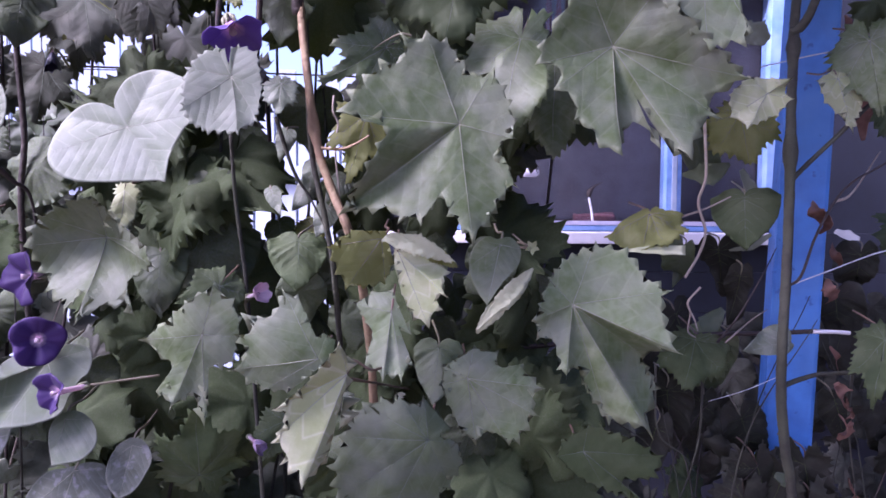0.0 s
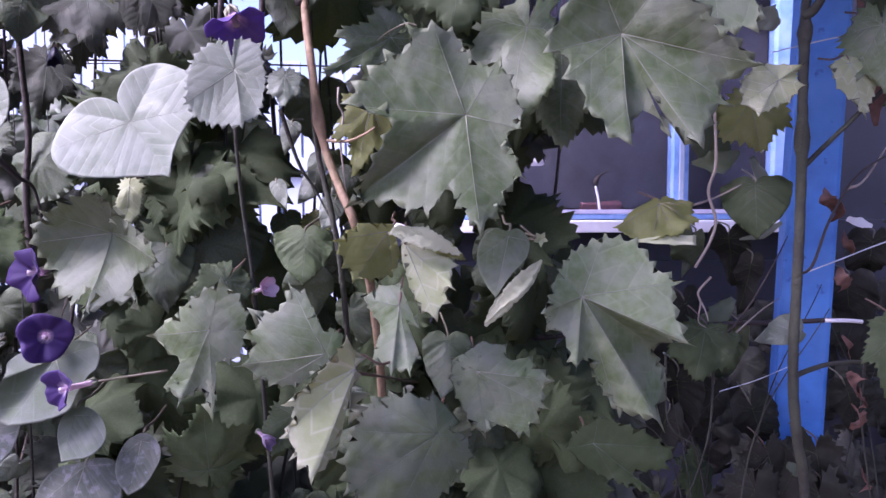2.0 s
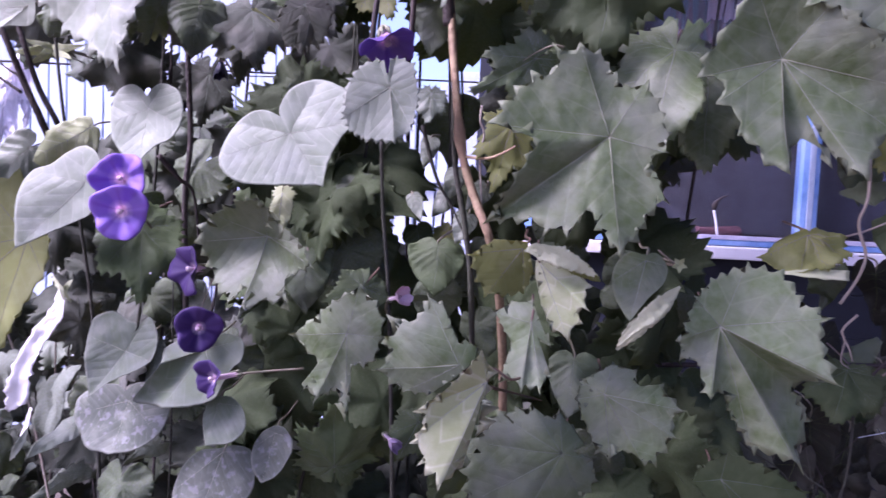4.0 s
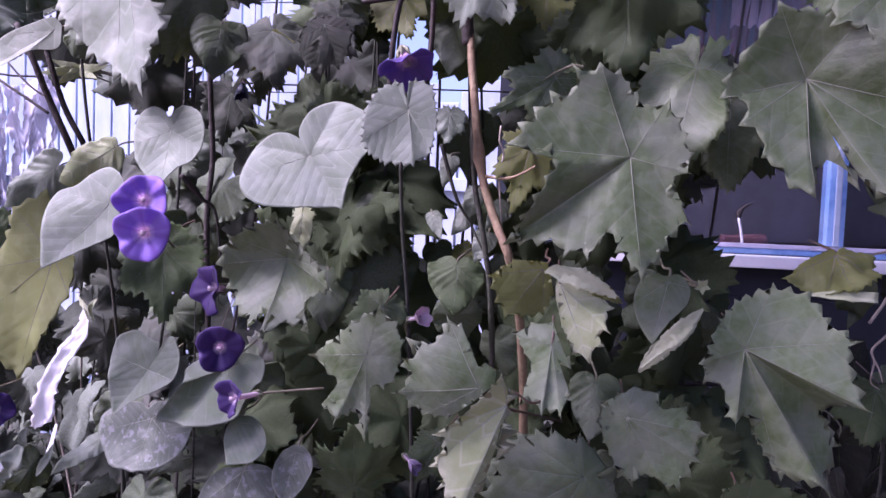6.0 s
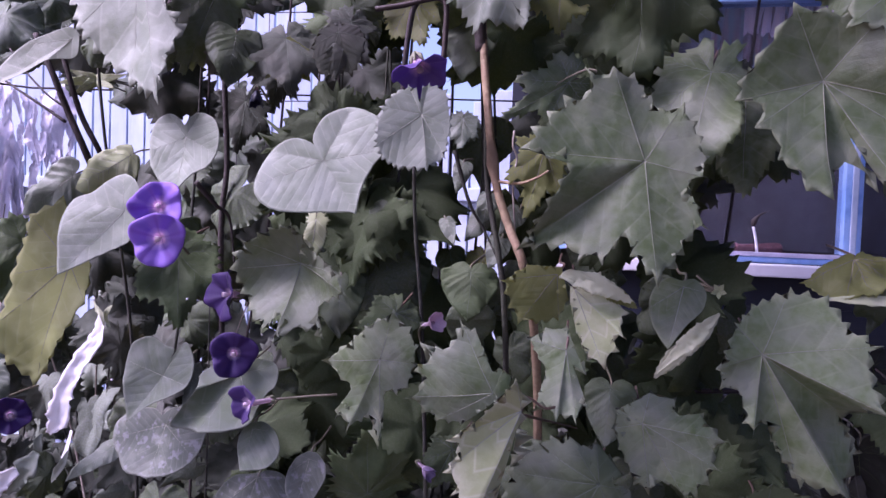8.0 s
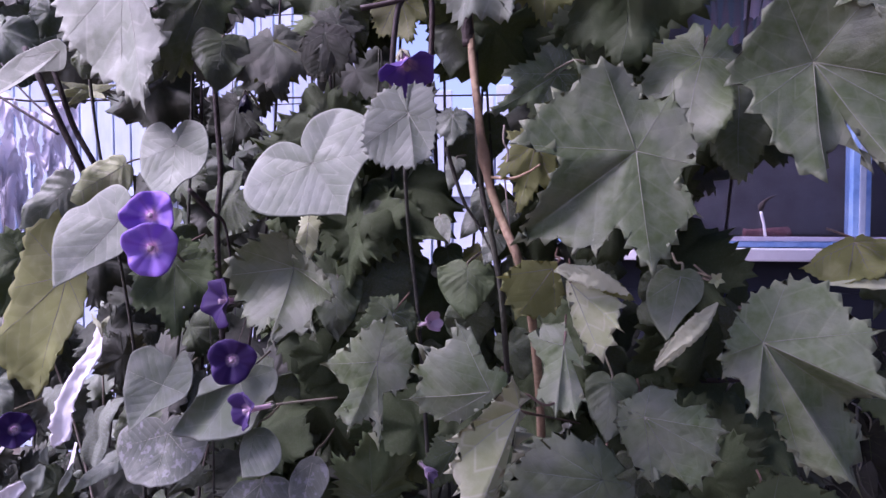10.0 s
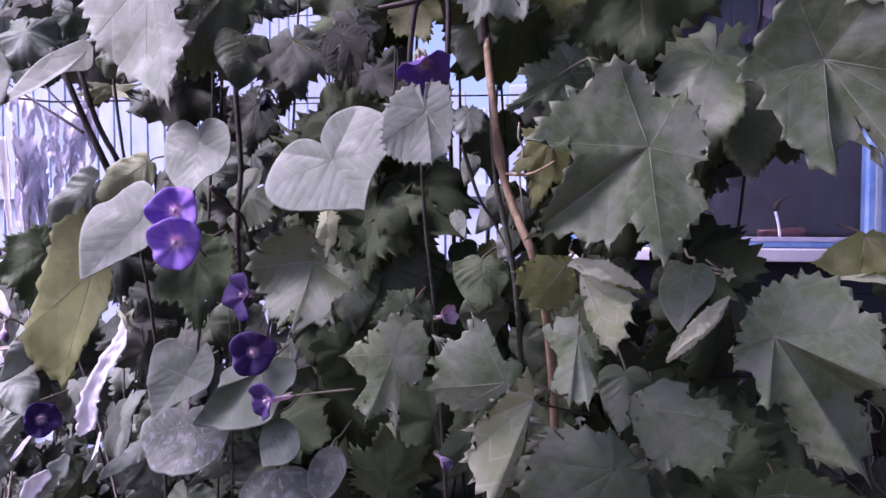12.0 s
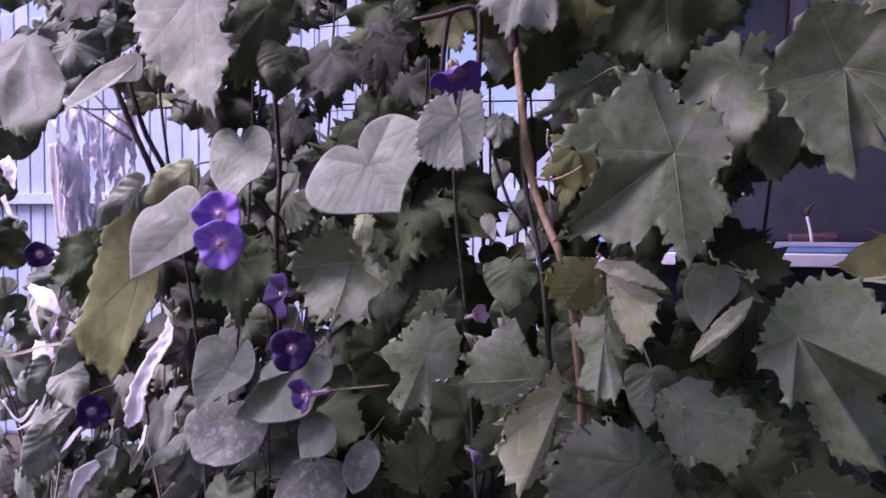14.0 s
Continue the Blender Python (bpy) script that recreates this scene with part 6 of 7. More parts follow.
add_strap(glory, [(-0.8753, 0.8000, 1.3122), (-0.8874, 0.8000, 1.2776), (-0.8737, 0.8000, 1.2394)], (0.0040, 0.0090, 0.0030), BLEACHED, seed=12)
add_strap(glory, [(-0.9945, 0.8500, 1.4541), (-0.9792, 0.8500, 1.4269), (-0.9630, 0.8500, 1.4205)], (0.0060, 0.0080, 0.0020), BLEACHED, seed=13)
add_strap(glory, [(-0.5840, 0.6600, 1.3347), (-0.5741, 0.6600, 1.3247), (-0.5793, 0.6600, 1.3109)], (0.0020, 0.0080, 0.0020), BLEACHED, seed=14)
add_strap(glory, [(-0.9003, 0.7500, 1.2166), (-0.8495, 0.7400, 1.2268), (-0.7813, 0.7300, 1.2439), (-0.7352, 0.7200, 1.2441)], (0.0015, 0.0022, 0.0020, 0.0010), PALE_TWIG, seed=15)
add_strap(glory, [(0.4768, 0.8000, 1.3773), (0.4843, 0.7900, 1.3729), (0.5013, 0.7900, 1.3682)], (0.0030, 0.0070, 0.0020), BLEACHED, seed=16, label="white leaf scrap")
add_strap(glory, [(0.4777, 0.8000, 1.6327), (0.4851, 0.8000, 1.6133), (0.4774, 0.8000, 1.5874)], (0.0030, 0.0090, 0.0030), DRY, seed=17)
add_strap(glory, [(0.4783, 0.7800, 1.5446), (0.4890, 0.7800, 1.5223), (0.4937, 0.7800, 1.4837)], (0.0030, 0.0120, 0.0020), DRY, seed=18)
add_strap(vine_side, [(0.3462, 0.8000, 1.4561), (0.3156, 0.7900, 1.4424), (0.2858, 0.7900, 1.4424)], (0.0020, 0.0160, 0.0020), HEART_DARK, seed=19)
add_strap(vine_side, [(0.3439, 0.8000, 1.2818), (0.3165, 0.7900, 1.2598), (0.2997, 0.7900, 1.2619)], (0.0040, 0.0160, 0.0030), HEART_DARK, seed=20)
add_strap(vine_side, [(0.3384, 0.8000, 1.2307), (0.3076, 0.7900, 1.2092), (0.2737, 0.7900, 1.2162)], (0.0040, 0.0180, 0.0030), HEART_DARK, seed=21)
add_strap(vine_side, [(0.3888, 0.7800, 1.3735), (0.3661, 0.7800, 1.3604), (0.3399, 0.7800, 1.3539)], (0.0020, 0.0060, 0.0010), HEART, seed=22)
add_strap(vine_side, [(0.4147, 0.8000, 1.0776), (0.4267, 0.8000, 1.0705), (0.4241, 0.8000, 1.0635)], (0.0040, 0.0090, 0.0030), HEART_DARK, seed=23)
add_strap(vine_side, [(0.3598, 0.8000, 1.4495), (0.3705, 0.8000, 1.4296), (0.3877, 0.8000, 1.4162)], (0.0040, 0.0080, 0.0030), HEART, seed=24)
add_strap(vine_side, [(0.3818, 0.8500, 1.6329), (0.3962, 0.8500, 1.6227), (0.4106, 0.8500, 1.6124)], (0.0060, 0.0160, 0.0060), HEART, seed=25)
add_leaf(glory, "heart", (-0.5420, 0.6800, 1.1470), (-0.5869, 0.6548, 1.1095), (((3, 0.86), (7, 0.68), (21, 0.39), (97, 0.16), (135, 0.18), (160, 0.19),), ((3, 0.86), (8, 0.69), (24, 0.40), (96, 0.18), (132, 0.19), (157, 0.19),)), folds=(12, 12), roll=12)

add_leaf(glory, "heart", (-0.7422, 0.6200, 1.5631), (-0.7245, 0.6000, 1.4949), (((7, 0.87), (19, 0.72), (47, 0.53), (94, 0.43), (116, 0.38), (143, 0.29),), ((7, 0.87), (19, 0.72), (47, 0.53), (94, 0.43), (116, 0.38), (143, 0.29),)), folds=(12, 12), roll=-49, mat=HEART_DIM)
add_leaf(glory, "heart", (-0.7006, 0.6600, 1.2215), (-0.6593, 0.6438, 1.1809), (((7, 0.87), (19, 0.72), (46, 0.53), (94, 0.42), (117, 0.38), (144, 0.29),), ((6, 0.87), (18, 0.71), (44, 0.51), (94, 0.40), (118, 0.36), (145, 0.28),)), folds=(12, 12), roll=-46, mat=HEART)
add_leaf(glory, "heart", (-0.7108, 0.6800, 1.1742), (-0.7489, 0.6589, 1.1262), (((2, 0.86), (5, 0.68), (16, 0.38), (97, 0.11), (133, 0.12), (158, 0.13),), ((3, 0.86), (10, 0.69), (28, 0.41), (94, 0.21), (116, 0.19), (143, 0.15),)), folds=(12, 12), roll=-23, mat=HEART)
add_leaf(glory, "heart", (-0.7436, 0.6800, 1.1322), (-0.7622, 0.6601, 1.0779), (((8, 0.87), (21, 0.73), (49, 0.56), (93, 0.47), (114, 0.41), (140, 0.30),), ((8, 0.87), (21, 0.73), (49, 0.56), (93, 0.47), (114, 0.41), (140, 0.30),)), folds=(12, 12), roll=-34, mat=HEART)
add_leaf(glory, "heart", (-0.7533, 0.6900, 1.2228), (-0.7705, 0.6733, 1.1772), (((6, 0.87), (18, 0.71), (44, 0.51), (94, 0.39), (119, 0.36), (146, 0.28),), ((6, 0.87), (18, 0.71), (44, 0.51), (94, 0.39), (119, 0.36), (146, 0.28),)), folds=(12, 12), roll=-36, mat=HEART)
add_leaf(glory, "heart", (-0.6890, 0.6700, 1.2667), (-0.7124, 0.6517, 1.2192), (((4, 0.86), (10, 0.69), (29, 0.42), (95, 0.22), (125, 0.22), (152, 0.20),), ((6, 0.87), (17, 0.71), (42, 0.49), (93, 0.36), (114, 0.32), (140, 0.23),)), folds=(12, 12), roll=-32, mat=HEART)
add_strap(glory, [(-0.8375, 0.7500, 1.2376), (-0.8109, 0.7400, 1.2247), (-0.7976, 0.7400, 1.2013)], (0.0080, 0.0160, 0.0040), BLEACHED, seed=41)
add_strap(glory, [(-0.8958, 0.8000, 1.3160), (-0.8510, 0.7900, 1.2971), (-0.8288, 0.7900, 1.2767)], (0.0040, 0.0140, 0.0040), BLEACHED, seed=42)
add_strap(glory, [(-1.1509, 1.0000, 1.5321), (-1.1329, 1.0000, 1.5056), (-1.1281, 1.0000, 1.4742)], (0.0100, 0.0180, 0.0040), BLEACHED, seed=43)
add_strap(glory, [(-1.0664, 1.0000, 1.6862), (-1.0416, 1.0000, 1.6869), (-1.0348, 1.0000, 1.6744)], (0.0040, 0.0120, 0.0040), BLEACHED, seed=44)
add_strap(glory, [(-1.0709, 1.0000, 1.6478), (-1.0563, 1.0000, 1.6391), (-1.0410, 1.0000, 1.6465)], (0.0060, 0.0120, 0.0060), BLEACHED, seed=45)
add_strap(glory, [(-1.1833, 1.1000, 1.3445), (-1.1419, 1.1000, 1.3415), (-1.1038, 1.1000, 1.3386)], (0.0160, 0.0170, 0.0120), BLEACHED, seed=46, curl=0.1)

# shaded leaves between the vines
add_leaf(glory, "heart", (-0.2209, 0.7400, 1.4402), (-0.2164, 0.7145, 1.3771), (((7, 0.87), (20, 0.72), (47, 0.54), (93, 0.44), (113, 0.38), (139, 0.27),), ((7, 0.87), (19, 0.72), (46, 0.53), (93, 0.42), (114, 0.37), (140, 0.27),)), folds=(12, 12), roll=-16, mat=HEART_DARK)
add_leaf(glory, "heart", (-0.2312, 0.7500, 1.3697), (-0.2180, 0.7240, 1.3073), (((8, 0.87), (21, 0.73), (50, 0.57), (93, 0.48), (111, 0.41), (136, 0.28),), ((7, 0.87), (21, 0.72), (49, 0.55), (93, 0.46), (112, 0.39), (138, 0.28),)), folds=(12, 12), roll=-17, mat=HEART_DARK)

add_leaf(vine_main, "grape", (-0.4360, 0.7600, 1.5520), (-0.4329, 0.7336, 1.4848), (((35, 0.74), (100, 0.48), (142, 0.35),), ((34, 0.73), (101, 0.47), (143, 0.35),)), folds=(12, 12), roll=-32, cut=0.15, mat=HAZED)
add_fan(vine_main, "grape", (-0.3901, 0.6400, 1.5939), -156, ((-148, 15, 0, 1), (-90, 20, -3, 0), (-45, 28, -6, 1), (-19, 38, -9, 0), (0, 45, -9, 1), (21, 51, -10, 1), (47, 38, -4, 0), (79, 23, -2, 1), (136, 12, 0, 0)), mat=HAZED, pucker=0.05, wave=0.7, step=12.0)
add_fan(vine_main, "grape", (-0.2830, 0.6500, 1.6024), -162, ((-123, 23, 0, 0), (-95, 32, -2, 1), (-58, 39, -6, 0), (-35, 46, -9, 1), (-18, 40, -8, 0), (0, 50, -9, 1), (20, 44, -8, 0), (46, 35, -4, 1), (81, 22, -2, 0), (163, 11, 0, 1)), mat=HAZED, pucker=0.05, wave=0.7, step=10.0)
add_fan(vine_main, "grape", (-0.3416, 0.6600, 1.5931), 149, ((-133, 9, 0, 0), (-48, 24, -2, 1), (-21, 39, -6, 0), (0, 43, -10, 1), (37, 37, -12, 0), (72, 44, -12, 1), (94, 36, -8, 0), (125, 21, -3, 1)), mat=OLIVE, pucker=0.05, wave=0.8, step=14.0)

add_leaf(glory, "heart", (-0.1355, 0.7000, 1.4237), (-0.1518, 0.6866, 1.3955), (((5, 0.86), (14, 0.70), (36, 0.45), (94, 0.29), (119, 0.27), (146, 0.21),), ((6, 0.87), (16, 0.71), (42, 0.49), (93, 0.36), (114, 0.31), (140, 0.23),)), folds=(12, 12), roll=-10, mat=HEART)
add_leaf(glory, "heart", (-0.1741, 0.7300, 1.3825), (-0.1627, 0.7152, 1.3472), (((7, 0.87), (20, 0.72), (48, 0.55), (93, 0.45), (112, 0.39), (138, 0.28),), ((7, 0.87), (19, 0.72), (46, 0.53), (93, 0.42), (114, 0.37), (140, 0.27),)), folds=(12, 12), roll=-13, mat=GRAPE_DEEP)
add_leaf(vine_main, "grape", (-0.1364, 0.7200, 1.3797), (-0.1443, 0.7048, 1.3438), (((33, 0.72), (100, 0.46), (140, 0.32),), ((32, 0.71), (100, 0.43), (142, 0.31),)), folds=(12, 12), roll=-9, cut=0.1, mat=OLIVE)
add_leaf(vine_main, "grape", (-0.3848, 0.7400, 1.5954), (-0.3806, 0.7156, 1.5319), (((33, 0.72), (101, 0.46), (144, 0.34),), ((31, 0.70), (102, 0.42), (146, 0.33),)), folds=(12, 12), roll=-30, cut=0.15, mat=HAZED)
add_leaf(glory, "heart", (-0.1844, 0.7400, 1.4402), (-0.1869, 0.7272, 1.4084), (((6, 0.87), (18, 0.71), (44, 0.51), (93, 0.39), (115, 0.35), (142, 0.26),), ((7, 0.87), (19, 0.72), (47, 0.53), (93, 0.43), (113, 0.37), (139, 0.27),)), folds=(12, 12), roll=-14, mat=HEART_DARK)
add_leaf(glory, "heart", (-0.0954, 0.6600, 1.4281), (-0.1129, 0.6482, 1.4042), (((5, 0.86), (16, 0.70), (40, 0.48), (93, 0.34), (115, 0.30), (142, 0.22),), ((5, 0.86), (16, 0.70), (40, 0.48), (93, 0.34), (115, 0.30), (142, 0.22),)), folds=(12, 12), roll=-4, mat=HEART)
add_leaf(glory, "heart", (-0.1255, 0.6700, 1.4423), (-0.1320, 0.6572, 1.4102), (((5, 0.86), (15, 0.70), (38, 0.46), (94, 0.32), (117, 0.28), (144, 0.22),), ((5, 0.86), (13, 0.70), (35, 0.45), (94, 0.28), (119, 0.26), (146, 0.21),)), folds=(12, 12), roll=-7, mat=HEART)
add_leaf(glory, "heart", (-0.1535, 0.6700, 1.4741), (-0.1581, 0.6580, 1.4432), (((4, 0.86), (12, 0.69), (33, 0.44), (94, 0.27), (121, 0.25), (148, 0.21),), ((5, 0.86), (14, 0.70), (37, 0.46), (94, 0.30), (118, 0.27), (145, 0.21),)), folds=(12, 12), roll=-10, mat=HEART)
add_leaf(glory, "heart", (-0.1126, 0.6700, 1.3984), (-0.1229, 0.6580, 1.3702), (((6, 0.87), (17, 0.71), (43, 0.50), (93, 0.38), (113, 0.33), (139, 0.23),), ((6, 0.87), (17, 0.71), (43, 0.50), (93, 0.38), (113, 0.33), (139, 0.23),)), folds=(12, 12), roll=-5, mat=HEART)
add_leaf(glory, "heart", (-0.1708, 0.6800, 1.4167), (-0.1594, 0.6694, 1.3911), (((4, 0.86), (12, 0.69), (33, 0.44), (94, 0.26), (121, 0.25), (148, 0.21),), ((4, 0.86), (12, 0.69), (33, 0.44), (94, 0.26), (121, 0.25), (148, 0.21),)), folds=(12, 12), roll=-10, mat=HEART)
add_leaf(vine_side, "heart", (0.3214, 0.8400, 1.4859), (0.3532, 0.8900, 1.4262), (((4, 0.86), (11, 0.69), (30, 0.42), (97, 0.23), (136, 0.26), (160, 0.28),), ((6, 0.87), (17, 0.71), (42, 0.49), (95, 0.36), (123, 0.35), (150, 0.30),)), folds=(12, 12), roll=3, mat=HEART_DARK, bend=30, wave=1.6)
add_leaf(vine_side, "heart", (0.3220, 0.8800, 1.3474), (0.3280, 0.9300, 1.2913), (((5, 0.86), (14, 0.70), (37, 0.46), (96, 0.31), (128, 0.31), (154, 0.29),), ((3, 0.86), (10, 0.69), (27, 0.41), (98, 0.21), (139, 0.25), (162, 0.28),)), folds=(12, 12), roll=39, mat=HEART_DARK, bend=30, wave=1.6)
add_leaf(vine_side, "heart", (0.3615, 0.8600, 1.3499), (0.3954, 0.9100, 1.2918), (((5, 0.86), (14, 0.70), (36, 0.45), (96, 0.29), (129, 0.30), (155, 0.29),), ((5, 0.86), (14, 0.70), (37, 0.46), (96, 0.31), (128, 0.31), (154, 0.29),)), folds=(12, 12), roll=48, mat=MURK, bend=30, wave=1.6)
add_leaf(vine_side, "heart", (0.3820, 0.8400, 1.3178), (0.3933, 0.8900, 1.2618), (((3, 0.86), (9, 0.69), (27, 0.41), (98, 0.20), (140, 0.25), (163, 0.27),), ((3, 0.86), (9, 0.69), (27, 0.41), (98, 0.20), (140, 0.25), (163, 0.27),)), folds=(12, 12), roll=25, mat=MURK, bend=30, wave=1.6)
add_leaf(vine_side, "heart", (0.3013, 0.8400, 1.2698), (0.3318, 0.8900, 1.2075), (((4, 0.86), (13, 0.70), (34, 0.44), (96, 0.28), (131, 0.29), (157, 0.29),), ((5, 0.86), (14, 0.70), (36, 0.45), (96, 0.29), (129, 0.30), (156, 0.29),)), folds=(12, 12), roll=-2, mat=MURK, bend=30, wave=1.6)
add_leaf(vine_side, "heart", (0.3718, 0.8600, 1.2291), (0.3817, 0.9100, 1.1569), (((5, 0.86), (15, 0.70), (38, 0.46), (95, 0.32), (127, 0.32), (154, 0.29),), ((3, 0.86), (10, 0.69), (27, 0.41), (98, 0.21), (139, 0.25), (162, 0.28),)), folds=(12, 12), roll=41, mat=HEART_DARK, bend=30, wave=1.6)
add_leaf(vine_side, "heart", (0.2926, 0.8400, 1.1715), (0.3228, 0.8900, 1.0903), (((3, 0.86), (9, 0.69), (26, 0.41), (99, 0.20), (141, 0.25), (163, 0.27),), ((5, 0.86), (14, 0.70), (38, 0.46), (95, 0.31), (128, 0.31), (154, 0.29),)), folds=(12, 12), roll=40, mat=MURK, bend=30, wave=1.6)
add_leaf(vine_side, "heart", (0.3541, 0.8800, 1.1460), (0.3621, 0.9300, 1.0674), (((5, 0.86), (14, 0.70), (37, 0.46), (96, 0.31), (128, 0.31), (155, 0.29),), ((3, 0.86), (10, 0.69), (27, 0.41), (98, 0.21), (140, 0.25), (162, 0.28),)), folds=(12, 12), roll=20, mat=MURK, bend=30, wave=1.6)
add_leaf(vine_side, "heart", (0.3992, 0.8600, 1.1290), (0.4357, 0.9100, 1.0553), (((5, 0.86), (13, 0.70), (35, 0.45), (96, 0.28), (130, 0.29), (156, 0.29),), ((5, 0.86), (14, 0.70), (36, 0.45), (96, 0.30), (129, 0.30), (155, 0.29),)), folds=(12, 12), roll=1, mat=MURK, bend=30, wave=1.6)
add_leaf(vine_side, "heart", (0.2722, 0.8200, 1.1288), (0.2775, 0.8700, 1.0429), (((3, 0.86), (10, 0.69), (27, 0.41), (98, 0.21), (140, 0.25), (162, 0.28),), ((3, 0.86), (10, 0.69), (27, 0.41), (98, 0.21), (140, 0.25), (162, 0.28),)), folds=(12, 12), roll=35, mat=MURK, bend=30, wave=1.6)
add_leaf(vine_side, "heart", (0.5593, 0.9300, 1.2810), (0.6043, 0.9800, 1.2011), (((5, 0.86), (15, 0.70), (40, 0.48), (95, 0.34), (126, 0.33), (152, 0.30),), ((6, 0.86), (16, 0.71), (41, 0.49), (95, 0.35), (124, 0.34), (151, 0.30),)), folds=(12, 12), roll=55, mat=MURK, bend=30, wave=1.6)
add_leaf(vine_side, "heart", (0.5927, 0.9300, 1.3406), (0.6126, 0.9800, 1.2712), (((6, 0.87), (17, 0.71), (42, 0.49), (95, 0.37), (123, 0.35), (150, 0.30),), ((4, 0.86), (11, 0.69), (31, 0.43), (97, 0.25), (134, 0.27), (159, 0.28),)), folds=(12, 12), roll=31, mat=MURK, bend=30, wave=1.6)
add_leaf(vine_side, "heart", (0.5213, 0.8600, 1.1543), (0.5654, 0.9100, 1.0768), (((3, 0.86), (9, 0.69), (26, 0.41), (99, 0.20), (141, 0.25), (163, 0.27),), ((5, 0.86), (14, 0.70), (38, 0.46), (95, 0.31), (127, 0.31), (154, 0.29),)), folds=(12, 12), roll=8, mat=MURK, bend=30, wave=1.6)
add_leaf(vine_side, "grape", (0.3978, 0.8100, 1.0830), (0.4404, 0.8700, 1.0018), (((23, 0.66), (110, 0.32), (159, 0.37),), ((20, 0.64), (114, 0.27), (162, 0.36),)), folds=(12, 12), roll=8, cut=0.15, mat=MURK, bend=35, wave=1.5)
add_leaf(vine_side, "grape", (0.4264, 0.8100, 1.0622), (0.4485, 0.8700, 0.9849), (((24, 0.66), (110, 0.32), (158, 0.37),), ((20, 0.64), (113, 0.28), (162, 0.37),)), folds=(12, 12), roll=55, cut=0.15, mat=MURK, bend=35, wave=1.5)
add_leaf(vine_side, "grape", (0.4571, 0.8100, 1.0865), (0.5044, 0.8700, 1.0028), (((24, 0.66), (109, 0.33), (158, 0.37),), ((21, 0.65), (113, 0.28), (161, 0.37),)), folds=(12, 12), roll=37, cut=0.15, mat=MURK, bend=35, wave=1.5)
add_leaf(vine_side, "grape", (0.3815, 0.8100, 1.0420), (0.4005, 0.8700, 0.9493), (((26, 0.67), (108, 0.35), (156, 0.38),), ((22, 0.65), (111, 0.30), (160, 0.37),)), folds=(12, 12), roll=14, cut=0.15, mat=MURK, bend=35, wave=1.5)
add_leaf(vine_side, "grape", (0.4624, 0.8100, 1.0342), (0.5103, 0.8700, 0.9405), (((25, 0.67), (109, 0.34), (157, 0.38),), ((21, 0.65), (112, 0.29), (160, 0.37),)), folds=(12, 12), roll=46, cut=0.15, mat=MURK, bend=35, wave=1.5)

# flowers
add_flower(glory, (-0.4172, 0.5550, 1.4195), (0.36, -0.93, 0.10), 0.0232, VIOLET, seed=2, label="violet-blue open trumpet")
add_flower(glory, (-0.4090, 0.5420, 1.3890), (0.28, -0.95, -0.08), 0.0245, VIOLET, seed=3, label="violet-blue open trumpet")
add_flower(glory, (-0.3562, 0.5900, 1.2803), (0.38, -0.92, 0.02), 0.0221, PURPLE, seed=4, label="deep purple open trumpet")
add_flower(glory, (-0.3330, 0.5650, 1.2400), (-0.50, -0.86, 0.02), 0.0185, PURPLE, seed=5, closed=0.1, depth=1.7, tail=(0.05, 0.01, 0.005), label="deep purple trumpet seen from the side")
add_flower(glory, (-0.3765, 0.6000, 1.3360), (-0.56, -0.82, 0.04), 0.0245, PURPLE, seed=6, closed=0.0, depth=0.9, tail=(0.03, 0.02, 0.01), label="drooping purple trumpet")
add_flower(glory, (-0.1860, 0.6050, 1.5500), (0.34, -0.34, -0.88), 0.0285, DUSKY, seed=7, closed=0.12, depth=0.75, label="purple bell hanging down")
add_flower(glory, (-0.6296, 0.6250, 1.1884), (0.8129, -0.5278, 0.2461), 0.0193, PURPLE, seed=8, depth=0.8, label="deep purple open trumpet")
add_flower(glory, (-0.7578, 0.6800, 1.3685), (0.5609, -0.8020, -0.2053), 0.0172, PURPLE, seed=9, depth=1.0, label="violet trumpet before the pale sheet")
add_flower(glory, (-0.7326, 0.6800, 1.2718), (0.1430, -0.2744, -0.9509), 0.0122, PURPLE, seed=10, closed=0.9, label="closed dark purple bud")
add_flower(glory, (-0.1614, 0.5900, 1.3237), (0.7553, -0.5946, 0.2757), 0.0135, THROAT, seed=11, closed=0.6, label="wilted pink flower")
add_flower(glory, (-0.1615, 0.5800, 1.1915), (0.6952, -0.6748, -0.2478), 0.0114, PURPLE, seed=12, closed=0.9, label="curled spent flower")
add_flower(glory, (-0.4754, 0.6000, 1.3870), (-0.4255, -0.8851, 0.1886), 0.0084, THROAT, seed=13, closed=0.95, label="pinkish bud")

# star-shaped calyx left by a fallen flower
add_leaf(glory, "heart", (0.0765, 0.5720, 1.3668), (0.0820, 0.5680, 1.3653), (((6, 0.86), (16, 0.71), (41, 0.48), (91, 0.35), (99, 0.28), (112, 0.15),), ((6, 0.86), (16, 0.71), (41, 0.48), (91, 0.35), (99, 0.28), (112, 0.15),)), folds=(12, 12), roll=-1, mat=GRAPE_YOUNG, veins=False, wave=0.3)
add_leaf(glory, "heart", (0.0765, 0.5720, 1.3668), (0.0759, 0.5680, 1.3602), (((5, 0.86), (14, 0.70), (38, 0.46), (91, 0.31), (100, 0.25), (115, 0.14),), ((5, 0.86), (14, 0.70), (38, 0.46), (91, 0.31), (100, 0.25), (115, 0.14),)), folds=(12, 12), roll=14, mat=GRAPE_YOUNG, veins=False, wave=0.3)
